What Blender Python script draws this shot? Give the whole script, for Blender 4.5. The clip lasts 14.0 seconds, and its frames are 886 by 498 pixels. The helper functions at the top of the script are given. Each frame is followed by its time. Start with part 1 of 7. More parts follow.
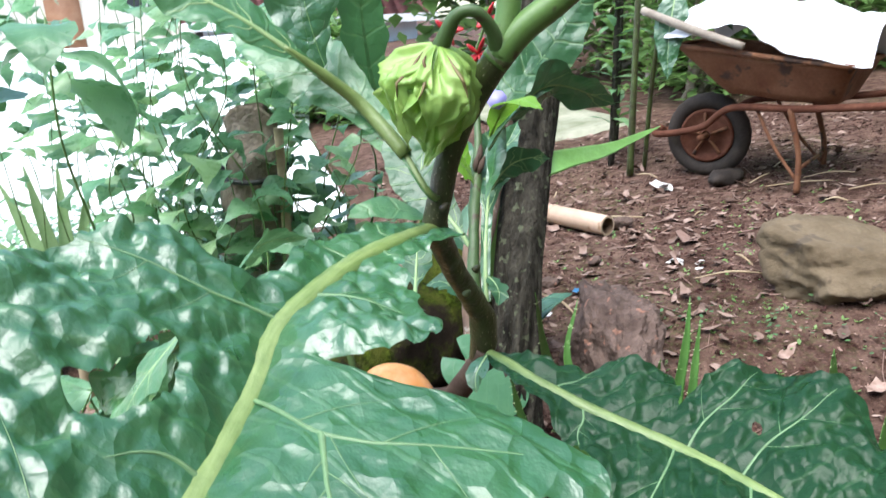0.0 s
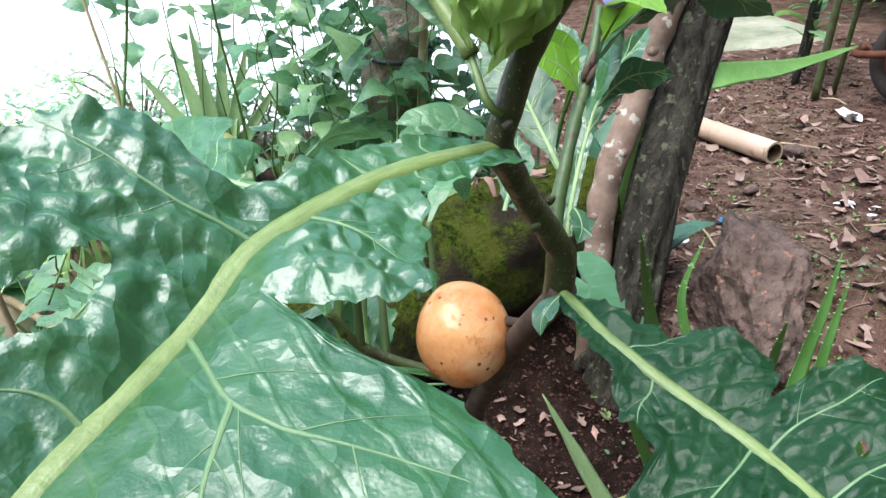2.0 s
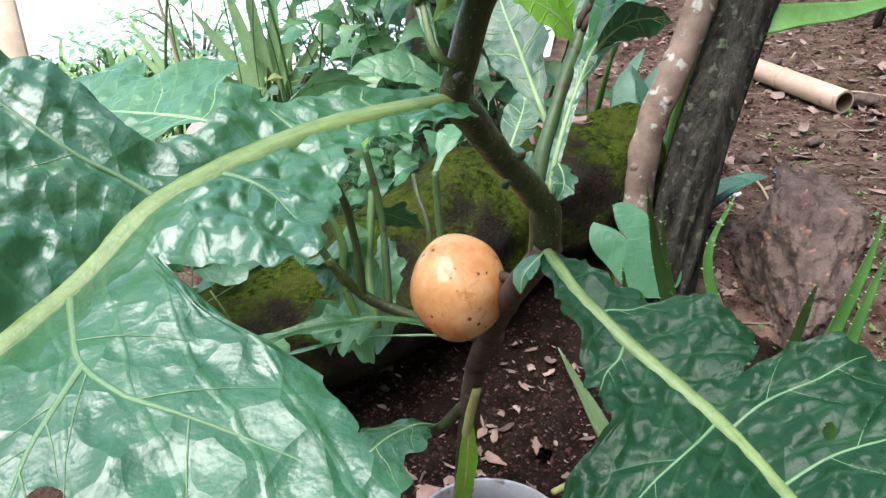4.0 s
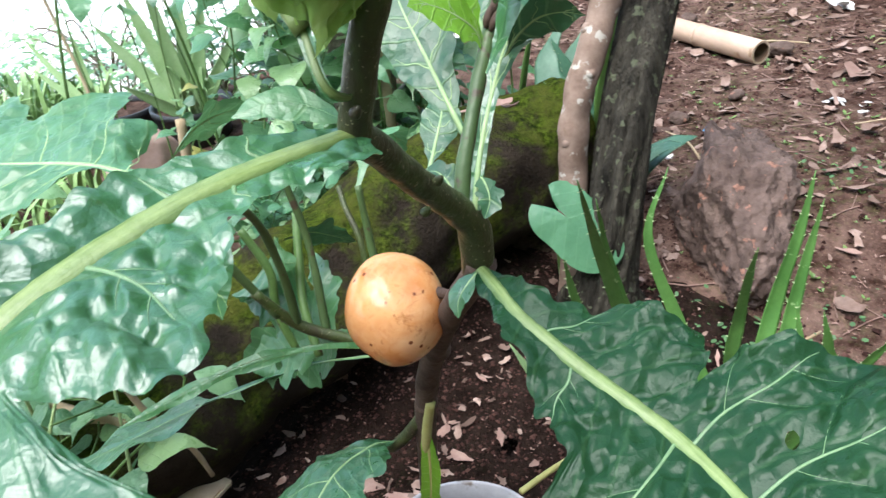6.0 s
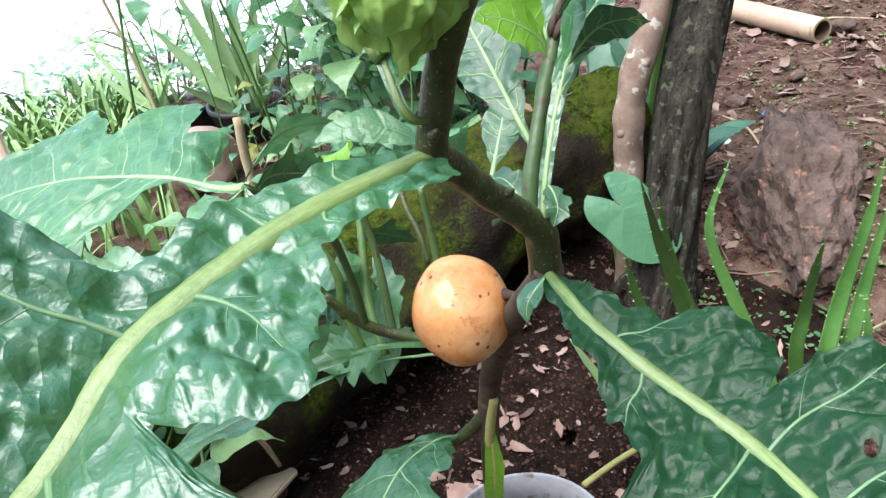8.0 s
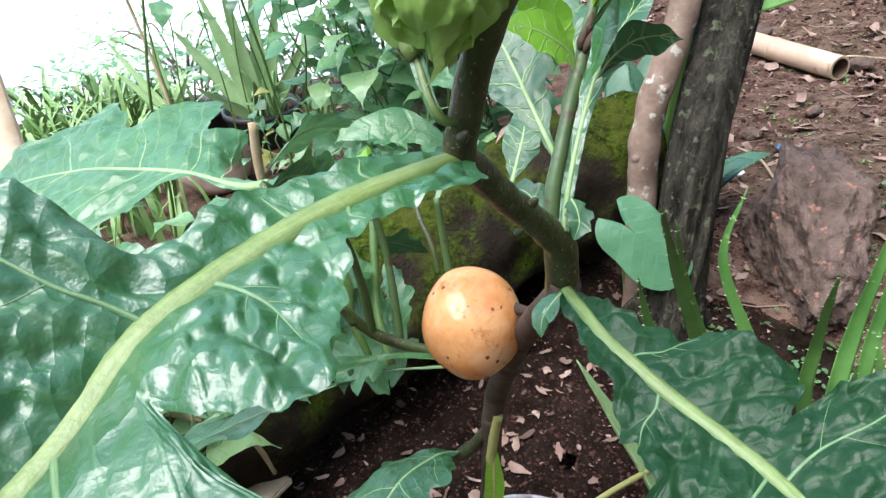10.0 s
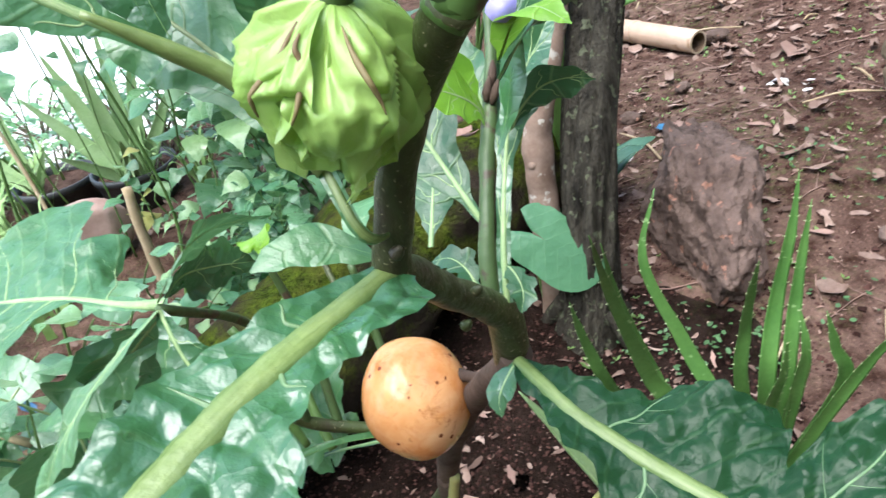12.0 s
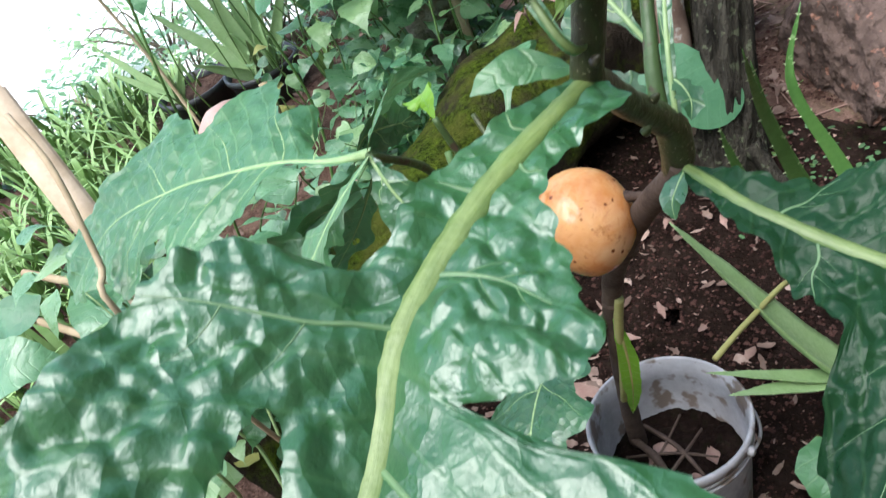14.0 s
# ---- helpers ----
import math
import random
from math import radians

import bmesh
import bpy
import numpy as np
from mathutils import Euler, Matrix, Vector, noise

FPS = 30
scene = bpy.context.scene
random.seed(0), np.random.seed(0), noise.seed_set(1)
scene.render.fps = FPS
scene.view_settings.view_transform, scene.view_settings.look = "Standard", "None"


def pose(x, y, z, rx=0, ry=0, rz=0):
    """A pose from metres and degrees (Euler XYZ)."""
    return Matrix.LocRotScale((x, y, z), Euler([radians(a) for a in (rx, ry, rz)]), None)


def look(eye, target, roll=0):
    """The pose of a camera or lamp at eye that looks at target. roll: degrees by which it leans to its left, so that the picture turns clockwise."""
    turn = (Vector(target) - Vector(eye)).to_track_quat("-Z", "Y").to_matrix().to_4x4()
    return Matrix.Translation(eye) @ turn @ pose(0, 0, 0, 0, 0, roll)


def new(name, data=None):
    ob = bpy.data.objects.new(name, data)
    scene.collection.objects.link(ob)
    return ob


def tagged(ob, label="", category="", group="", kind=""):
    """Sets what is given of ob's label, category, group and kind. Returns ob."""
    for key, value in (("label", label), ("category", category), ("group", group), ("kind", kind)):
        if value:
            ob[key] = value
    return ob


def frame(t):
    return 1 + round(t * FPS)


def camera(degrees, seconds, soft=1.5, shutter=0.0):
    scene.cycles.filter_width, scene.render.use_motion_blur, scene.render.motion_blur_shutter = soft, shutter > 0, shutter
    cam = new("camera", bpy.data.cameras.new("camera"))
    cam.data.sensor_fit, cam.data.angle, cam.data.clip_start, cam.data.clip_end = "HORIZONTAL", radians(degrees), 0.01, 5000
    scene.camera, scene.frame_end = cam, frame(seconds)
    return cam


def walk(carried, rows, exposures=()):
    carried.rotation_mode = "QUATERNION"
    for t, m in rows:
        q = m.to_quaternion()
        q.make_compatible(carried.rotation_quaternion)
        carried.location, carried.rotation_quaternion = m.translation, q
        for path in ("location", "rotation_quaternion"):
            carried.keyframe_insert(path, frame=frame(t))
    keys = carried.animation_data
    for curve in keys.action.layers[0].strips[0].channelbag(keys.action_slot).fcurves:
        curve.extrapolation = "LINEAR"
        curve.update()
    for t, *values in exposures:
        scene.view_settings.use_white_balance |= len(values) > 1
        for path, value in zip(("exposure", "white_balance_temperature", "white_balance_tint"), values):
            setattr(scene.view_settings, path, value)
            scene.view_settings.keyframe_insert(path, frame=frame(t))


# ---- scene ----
cam = camera(62.63, 14.0, soft=1.4, shutter=0.2)
PATH = [
    (0, (-0.0641, 0.0781, 1.0234), (0.3385, 1.9419, 0.4201), -2.78),
    (0.5, (-0.0278, 0.0750, 1.0182), (0.1922, 1.8974, 0.2243), 0.33),
    (1, (-0.0033, 0.1153, 1.0273), (0.0650, 1.9390, 0.2089), 2.20),
    (1.5, (-0.0027, 0.1329, 1.0079), (0.0807, 1.9558, 0.1892), 3.53),
    (2, (-0.0005, 0.1411, 1.0162), (-0.0134, 1.9431, 0.1487), 0.64),
    (2.5, (0.0142, 0.1570, 1.0117), (-0.0153, 1.8965, 0.0252), 2.22),
    (3, (0.0294, 0.1588, 1.0096), (-0.0524, 1.8917, 0.0143), 2.97),
    (5.5, (0.0758, 0.1612, 1.0311), (-0.2118, 1.8503, -0.0006), -4.36),
    (6, (0.0671, 0.2031, 1.0249), (0.0340, 1.9034, -0.0277), -4.71),
    (6.5, (0.0601, 0.2142, 1.0278), (0.1176, 1.9060, -0.0373), -4.52),
    (7, (0.0723, 0.2122, 1.0411), (0.0651, 1.9120, -0.0126), -7.48),
    (7.5, (0.0628, 0.1968, 1.0526), (-0.0637, 1.8890, -0.0061), -9.00),
    (8, (0.0560, 0.2003, 1.0436), (-0.1143, 1.8806, -0.0276), -8.15),
    (10.5, (0.0467, 0.2034, 1.0302), (-0.0985, 1.9144, 0.0049), -3.86),
    (11, (0.0515, 0.2351, 1.0194), (0.1565, 1.9342, -0.0302), -2.31),
    (11.5, (0.0403, 0.2445, 1.0284), (0.3143, 1.9507, 0.0214), -1.31),
    (12, (0.0337, 0.2657, 1.0526), (0.1232, 1.9728, 0.0145), -10.65),
    (12.5, (0.0353, 0.2652, 1.0741), (-0.0630, 1.9491, -0.0006), -16.95),
    (13, (0.0224, 0.2743, 1.0796), (-0.1003, 1.9461, -0.0112), -18.50),
    (13.5, (0.0164, 0.2448, 1.1050), (-0.2558, 1.8512, -0.0549), -24.57),
    (14, (-0.0089, 0.2056, 1.0720), (-0.3229, 1.7538, -0.1545), -24.99),
]
walk(cam, [(t, look(eye, target, roll)) for t, eye, target, roll in PATH], [(0.0, 2.26), (1.5, 2.26), (2.5, 2.08), (3.0, 2.08), (5.5, 2.2), (6.5, 2.42), (7.5, 2.38), (10.5, 2.24), (11.5, 2.40), (12.5, 2.28), (13.2, 2.22), (14.0, 1.98)])

# ---- world and light ----
world = bpy.data.worlds.new("overcast_sky")
scene.world = world
world.use_nodes = True
wn = world.node_tree
sky = wn.nodes.new("ShaderNodeTexSky")
sky.sky_type, sky.sun_disc = "NISHITA", False
sky.sun_elevation, sky.sun_rotation = radians(67), radians(236)
sky.air_density, sky.dust_density, sky.ozone_density = 1.0, 1.6, 1.0
wn.links.new(sky.outputs[0], wn.nodes["Background"].inputs[0])
wn.nodes["Background"].inputs[1].default_value = 0.12

sun = new("sun", bpy.data.lights.new("sun", "SUN"))
sun.data.energy, sun.data.angle, sun.data.color = 1.5, radians(55), (0.95, 0.98, 1.0)
sun.matrix_world = look((-0.9, -0.6, 2.6), (0, 0, 0))

# ---- materials ----


class Nodes:
    """A node material, with short words for the nodes that recur."""

    def __init__(self, name, rough=0.6, metal=0.0, spec=0.5):
        self.mat = bpy.data.materials.new(name)
        self.mat.use_nodes = True
        self.tree = self.mat.node_tree
        self.bsdf = self.tree.nodes["Principled BSDF"]
        self.put("Roughness", rough)
        self.put("Metallic", metal)
        self.put("Specular IOR Level", spec)
        self.coord = self.tree.nodes.new("ShaderNodeTexCoord")

    def link(self, a, b):
        self.tree.links.new(a, b)

    def put(self, socket, value):
        s = self.bsdf.inputs[socket]
        if hasattr(value, "is_output"):
            self.link(value, s)
        elif s.type == "RGBA":
            s.default_value = (*value, 1)
        else:
            s.default_value = value
        return self

    def _set(self, s, value):
        if hasattr(value, "is_output"):
            self.link(value, s)
        else:
            s.default_value = value

    def at(self, which="Object"):
        return self.coord.outputs[which]

    def noise(self, scale, detail=4.0, where=None, rough=0.55, distort=0.0):
        n = self.tree.nodes.new("ShaderNodeTexNoise")
        n.inputs["Scale"].default_value, n.inputs["Detail"].default_value = scale, detail
        n.inputs["Roughness"].default_value, n.inputs["Distortion"].default_value = rough, distort
        self.link(where or self.at(), n.inputs["Vector"])
        return n.outputs["Fac"]

    def tint(self, scale, where=None):
        n = self.tree.nodes.new("ShaderNodeTexNoise")
        n.inputs["Scale"].default_value = scale
        self.link(where or self.at(), n.inputs["Vector"])
        return n.outputs["Color"]

    def cells(self, scale, feature="F1", where=None, out="Distance"):
        n = self.tree.nodes.new("ShaderNodeTexVoronoi")
        n.feature = feature
        n.inputs["Scale"].default_value = scale
        self.link(where or self.at(), n.inputs["Vector"])
        return n.outputs[out]

    def stretch(self, factors, where=None):
        n = self.tree.nodes.new("ShaderNodeMapping")
        n.inputs["Scale"].default_value = factors
        self.link(where or self.at(), n.inputs["Vector"])
        return n.outputs[0]

    def math(self, op, a, b=0.0, c=0.0):
        n = self.tree.nodes.new("ShaderNodeMath")
        n.operation = op
        for s, v in zip(n.inputs, (a, b, c)):
            self._set(s, v)
        return n.outputs[0]

    def ramp(self, fac, *stops):
        n = self.tree.nodes.new("ShaderNodeValToRGB")
        e = n.color_ramp.elements
        while len(e) < len(stops):
            e.new(0.5)
        for k, (p, c) in enumerate(stops):
            e[k].position = p
            e[k].color = (c, c, c, 1) if isinstance(c, (int, float)) else (*c, 1)
        self.link(fac, n.inputs[0])
        return n.outputs[0]

    def mix(self, fac, a, b, how="MIX"):
        n = self.tree.nodes.new("ShaderNodeMix")
        n.data_type, n.blend_type = "RGBA", how
        self._set(n.inputs[0], fac)
        for s, v in ((n.inputs[6], a), (n.inputs[7], b)):
            self._set(s, v if hasattr(v, "is_output") else (*v, 1))
        return n.outputs[2]

    def chance(self):
        return self.tree.nodes.new("ShaderNodeObjectInfo").outputs["Random"]

    def island(self):
        return self.tree.nodes.new("ShaderNodeNewGeometry").outputs["Random Per Island"]

    def bump(self, height, strength=0.5, depth=0.002):
        n = self.tree.nodes.new("ShaderNodeBump")
        n.inputs["Strength"].default_value, n.inputs["Distance"].default_value = strength, depth
        self.link(height, n.inputs["Height"])
        self.put("Normal", n.outputs[0])
        return self

    def glow_through(self, share, colour):
        """Light that comes through a thin leaf."""
        t = self.tree.nodes.new("ShaderNodeBsdfTranslucent")
        self._set(t.inputs[0], colour if hasattr(colour, "is_output") else (*colour, 1))
        m = self.tree.nodes.new("ShaderNodeMixShader")
        m.inputs[0].default_value = share
        self.link(self.bsdf.outputs[0], m.inputs[1])
        self.link(t.outputs[0], m.inputs[2])
        self.link(m.outputs[0], self.tree.nodes["Material Output"].inputs[0])
        return self


def leaf_material(name, dark, light, vein, spacing=0.02, slant=0.6, rough=0.32, passing=0.22, vary=0.0, vein_on=1.0, spec=0.5, crinkle=1.6):
    """Blade with side veins and a fine net of veinlets, in metres along and across the leaf (its UV map)."""
    m = Nodes(name, rough, 0.0, spec)
    uv = m.at("UV")
    sep = m.tree.nodes.new("ShaderNodeSeparateXYZ")
    m.link(uv, sep.inputs[0])
    along, across = sep.outputs[0], m.math("ABSOLUTE", sep.outputs[1])
    warp = m.noise(30, 2, uv)
    line = m.math("SUBTRACT", along, m.math("MULTIPLY", across, slant))
    line = m.math("ADD", line, m.math("MULTIPLY", m.math("SUBTRACT", warp, 0.5), 0.012))
    away = m.math("PINGPONG", line, spacing / 2)
    side_vein = m.ramp(m.math("DIVIDE", away, spacing / 2), (0.0, 1.0), (0.07, 0.75), (0.16, 0.0))
    net = m.ramp(m.cells(170, "DISTANCE_TO_EDGE", uv), (0.0, 1.0), (0.07, 0.0))
    big = m.noise(14, 4)
    fine = m.noise(160, 3)
    col = m.mix(m.ramp(big, (0.3, 0.0), (0.7, 1.0)), dark, light)
    col = m.mix(m.math("MULTIPLY", fine, 0.35), col, tuple(c * 0.55 for c in dark))
    if vary:
        pick = m.chance()
        col = m.mix(m.math("MULTIPLY", m.ramp(pick, (0.45, 0.0), (1.0, 1.0)), vary), col, (min(1, light[0] * 1.9 + 0.02), min(1, light[1] * 1.35), light[2] * 1.1))
        col = m.mix(m.ramp(pick, (0.0, 0.75), (0.5, 0.0)), col, tuple(c * 0.5 for c in dark))
    col = m.mix(m.math("MULTIPLY", net, 0.02 * vein_on), col, vein)
    col = m.mix(m.math("MULTIPLY", side_vein, 0.4 * vein_on), col, vein)
    m.put("Base Color", col)
    m.put("Roughness", m.ramp(m.noise(60, 3), (0.3, rough - 0.08), (0.75, rough + 0.16)))
    h = m.math("SUBTRACT", m.math("ADD", m.math("MULTIPLY", m.noise(110, 3), 0.7), m.math("MULTIPLY", m.noise(420, 2), 0.16)), m.math("MULTIPLY", side_vein, 0.5 * vein_on))
    bent = m.tree.nodes.new("ShaderNodeVectorMath")
    bent.operation = "MULTIPLY_ADD"
    m.link(m.tint(35, uv), bent.inputs[0])
    bent.inputs[1].default_value = (0.014, 0.014, 0.0)
    m.link(uv, bent.inputs[2])
    dome = m.cells(78, "F1", bent.outputs[0])
    h = m.math("SUBTRACT", h, m.math("MULTIPLY", m.math("POWER", dome, 1.6), crinkle))
    m.bump(h, 0.7, 0.0022)
    m.glow_through(passing, m.mix(0.5, col, tuple(min(1, c * 1.8) for c in light)))
    return m.mat


def plain_material(name, a, b, scale, rough=0.7, bump=0.4, depth=0.003, fine=120, metal=0.0, spots=None, stretch=None, vary=0.0, spec=0.4):
    m = Nodes(name, rough, metal, spec)
    where = m.stretch(stretch) if stretch else None
    n1 = m.noise(scale, 5, where, 0.6)
    n2 = m.noise(fine, 4, where, 0.65)
    col = m.mix(m.ramp(n1, (0.32, 0.0), (0.68, 1.0)), a, b)
    col = m.mix(m.math("MULTIPLY", n2, 0.45), col, tuple(c * 0.4 for c in a))
    if spots:
        colour, size, share = spots
        col = m.mix(m.ramp(m.noise(size, 3), (share, 0.0), (share + 0.06, 1.0)), col, colour)
    if vary:
        col = m.mix(m.math("MULTIPLY", m.island() if vary > 0 else m.chance(), abs(vary)), col, tuple(c * 0.3 for c in a))
    m.put("Base Color", col)
    m.put("Roughness", m.ramp(n2, (0.3, max(0.05, rough - 0.12)), (0.7, min(1, rough + 0.12))))
    m.bump(m.math("ADD", m.math("MULTIPLY", n1, 0.7), m.math("MULTIPLY", n2, 0.5)), bump, depth)
    return m.mat


M = {}
M["leaf"] = leaf_material("nightshade_leaf", (0.018, 0.080, 0.026), (0.038, 0.135, 0.044), (0.12, 0.24, 0.08), 0.021, 0.55, 0.34, 0.07, vein_on=0.3, spec=0.85, crinkle=1.35)
# Darker copy of the leaf above: the low leaf's shade is in its colour.
M["leaf_shade_toned"] = leaf_material("shade_toned_leaf", (0.006, 0.032, 0.011), (0.013, 0.050, 0.017), (0.10, 0.2, 0.08), 0.02, 0.55, 0.33, 0.05, vein_on=0.25, spec=0.2, crinkle=1.3)
M["leaf_pale"] = leaf_material("young_leaf", (0.040, 0.138, 0.045), (0.085, 0.225, 0.082), (0.32, 0.46, 0.2), 0.02, 0.6, 0.34, 0.18, vein_on=0.35, spec=0.7, crinkle=0.9)
M["leaf_mid"] = leaf_material("shoot_leaf", (0.018, 0.074, 0.026), (0.040, 0.130, 0.046), (0.32, 0.46, 0.2), 0.02, 0.6, 0.38, 0.14, vein_on=0.6, spec=0.6, crinkle=0.8)
M["leaf_lime"] = leaf_material("lime_leaf", (0.12, 0.28, 0.02), (0.20, 0.40, 0.04), (0.34, 0.48, 0.12), 0.013, 0.5, 0.35, 0.3, vein_on=0.5, crinkle=0.5)
M["leaf_taro"] = leaf_material("taro_leaf", (0.060, 0.175, 0.085), (0.095, 0.24, 0.12), (0.20, 0.38, 0.20), 0.03, 0.7, 0.42, 0.2, vein_on=0.3, crinkle=0.5)
M["leaf_vine"] = leaf_material("vine_leaf", (0.095, 0.245, 0.115), (0.19, 0.385, 0.195), (0.25, 0.42, 0.18), 0.018, 0.7, 0.28, 0.36, spec=0.9, vary=0.6, vein_on=0.6, crinkle=0.6)
M["leaf_far"] = leaf_material("bush_leaf", (0.07, 0.16, 0.035), (0.17, 0.31, 0.08), (0.2, 0.3, 0.1), 0.03, 0.7, 0.5, 0.4, crinkle=0.5)
M["leaf_yellow"] = leaf_material("yellow_leaf", (0.35, 0.36, 0.09), (0.48, 0.45, 0.16), (0.5, 0.5, 0.2), 0.014, 0.6, 0.5, 0.3, crinkle=0.5)


def midrib_material(name, a, b):
    """Pale along the middle, greener towards the edges, with long streaks (its UV map: along, across)."""
    m = Nodes(name, 0.42)
    uv = m.at("UV")
    sep = m.tree.nodes.new("ShaderNodeSeparateXYZ")
    m.link(uv, sep.inputs[0])
    across = m.math("ABSOLUTE", sep.outputs[1])
    streak = m.noise(1.0, 4, m.stretch((35, 2.6, 1), uv), 0.65)
    col = m.mix(m.ramp(streak, (0.3, 0.0), (0.7, 1.0)), a, b)
    col = m.mix(m.ramp(m.noise(90, 4), (0.4, 0.0), (0.75, 0.5)), col, tuple(c * 0.65 for c in a))
    col = m.mix(m.ramp(across, (0.35, 0.0), (1.0, 0.75)), col, (a[0] * 0.38, a[1] * 0.6, a[2] * 0.5))
    m.put("Base Color", col)
    return m.bump(m.math("ADD", m.math("MULTIPLY", streak, 0.8), m.noise(250, 3)), 0.4, 0.0012).mat


M["midrib"] = midrib_material("midrib", (0.100, 0.158, 0.036), (0.205, 0.265, 0.092))
M["midrib_pale"] = midrib_material("pale_midrib", (0.20, 0.32, 0.12), (0.34, 0.43, 0.2))
M["vein"] = midrib_material("side_vein", (0.095, 0.18, 0.075), (0.165, 0.26, 0.12))
M["stem"] = plain_material("dark_stem", (0.034, 0.026, 0.015), (0.070, 0.112, 0.028), 26, 0.42, 0.9, 0.002, 260, spots=((0.24, 0.22, 0.14), 420, 0.64), stretch=(1, 1, 0.6), spec=0.25)
M["stem_green"] = plain_material("green_stem", (0.075, 0.15, 0.034), (0.12, 0.22, 0.058), 20, 0.45, 0.3, 0.001, 240, spots=((0.06, 0.05, 0.025), 60, 0.62))
M["stem_woody"] = plain_material("woody_stem", (0.052, 0.033, 0.024), (0.115, 0.078, 0.058), 30, 0.8, 0.6, 0.002, 220, spec=0.2)
M["stem_straw"] = plain_material("straw_stem", (0.30, 0.27, 0.09), (0.36, 0.36, 0.13), 18, 0.6, 0.3, 0.001, 200)


def fruit_material():
    m = Nodes("ripe_skin", 0.2, spec=0.42)
    col = m.mix(m.ramp(m.noise(22, 4, None, 0.6), (0.34, 0.0), (0.66, 1.0)), (0.46, 0.165, 0.044), (0.60, 0.31, 0.13))
    pale = m.ramp(m.noise(15, 3, None, 0.6, 0.8), (0.5, 0.0), (0.68, 1.0))
    col = m.mix(m.math("MULTIPLY", pale, 0.55), col, (0.66, 0.43, 0.24))
    streak = m.ramp(m.noise(60, 5, None, 0.7, 1.2), (0.52, 0.0), (0.66, 1.0))
    col = m.mix(m.math("MULTIPLY", streak, 0.35), col, (0.40, 0.12, 0.03))
    bruise = m.ramp(m.noise(36, 5, None, 0.7, 0.6), (0.58, 0.0), (0.68, 1.0))
    col = m.mix(m.math("MULTIPLY", bruise, 0.7), col, (0.24, 0.075, 0.022))
    dots = m.ramp(m.cells(85), (0.13, 1.0), (0.2, 0.0))
    sparse = m.ramp(m.noise(40, 2), (0.48, 0.0), (0.51, 1.0))
    col = m.mix(m.math("MULTIPLY", dots, sparse), col, (0.16, 0.05, 0.018))
    m.put("Base Color", col)
    m.put("Roughness", m.ramp(m.noise(90, 4), (0.3, 0.10), (0.8, 0.30)))
    m.put("Subsurface Weight", 0.12).put("Subsurface Radius", (0.01, 0.004, 0.001)).put("Subsurface Scale", 0.3)
    h = m.math("ADD", m.noise(45, 3), m.math("MULTIPLY", m.noise(160, 3), 0.3))
    return m.bump(h, 0.22, 0.0016).mat


M["fruit"] = fruit_material()
M["calyx"] = leaf_material("husk", (0.22, 0.40, 0.075), (0.44, 0.60, 0.19), (0.42, 0.52, 0.2), 0.012, 0.2, 0.34, 0.30, vein_on=0.0, crinkle=0.5)
M["husk_edge"] = plain_material("husk_edge", (0.16, 0.10, 0.05), (0.2, 0.17, 0.06), 40, 0.6)


def soil_material(name="damp_red_soil", tone=1.0):
    m = Nodes(name, 0.9, spec=0.05)
    big, mid, fine = m.noise(2.2, 5), m.noise(16, 6, None, 0.65), m.noise(130, 5, None, 0.7)
    col = m.mix(m.ramp(big, (0.35, 0.0), (0.65, 1.0)), (0.090, 0.058, 0.045), (0.155, 0.108, 0.085))
    col = m.mix(m.ramp(mid, (0.35, 0.0), (0.62, 1.0)), (0.032, 0.017, 0.012), col)
    crumbs = m.ramp(fine, (0.55, 0.0), (0.72, 1.0))
    col = m.mix(m.math("MULTIPLY", crumbs, 0.5), col, (0.30, 0.20, 0.155))
    green = m.math("MULTIPLY", m.ramp(m.noise(1.7, 4), (0.48, 0.0), (0.66, 1.0)), m.ramp(m.noise(60, 4), (0.5, 0.0), (0.6, 1.0)))
    col = m.mix(m.math("MULTIPLY", green, 0.45), col, (0.075, 0.10, 0.035))
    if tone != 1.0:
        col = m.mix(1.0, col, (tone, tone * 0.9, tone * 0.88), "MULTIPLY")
    m.put("Base Color", col)
    h = m.math("ADD", m.math("MULTIPLY", mid, 1.0), m.math("MULTIPLY", fine, 0.55))
    h = m.math("SUBTRACT", h, m.math("MULTIPLY", m.cells(95), 0.45))
    return m.bump(h, 1.0, 0.014).mat


M["soil"] = soil_material("damp_red_soil", 1.08)
# Dark soil, taken further down by the plant's shade put into the colour.
M["bed_soil"] = soil_material("dark_shade_toned_soil", 0.16)
# Pale tone that stands in for sunlit ground in the opening.
M["path"] = plain_material("sunlit_patch_tint", (0.10, 0.12, 0.06), (0.34, 0.33, 0.25), 2.2, 0.85, 0.4, 0.006, 22, spec=0.1)
M["concrete"] = plain_material("pale_concrete", (0.72, 0.71, 0.68), (0.84, 0.83, 0.80), 0.8, 0.8, 0.2, 0.004, 14)
M["litter"] = plain_material("dry_leaf", (0.21, 0.13, 0.10), (0.46, 0.34, 0.28), 30, 0.8, 0.4, 0.002, 200, vary=0.9, spec=0.08)
M["litter_thing"] = plain_material("fallen_leaf", (0.27, 0.16, 0.13), (0.38, 0.26, 0.21), 30, 0.7, 0.4, 0.002, 200, vary=-0.4, spec=0.08)
M["crumb"] = plain_material("soil_crumb", (0.050, 0.022, 0.017), (0.120, 0.062, 0.050), 40, 0.95, 0.5, 0.002, 200, vary=0.95, spec=0.08)
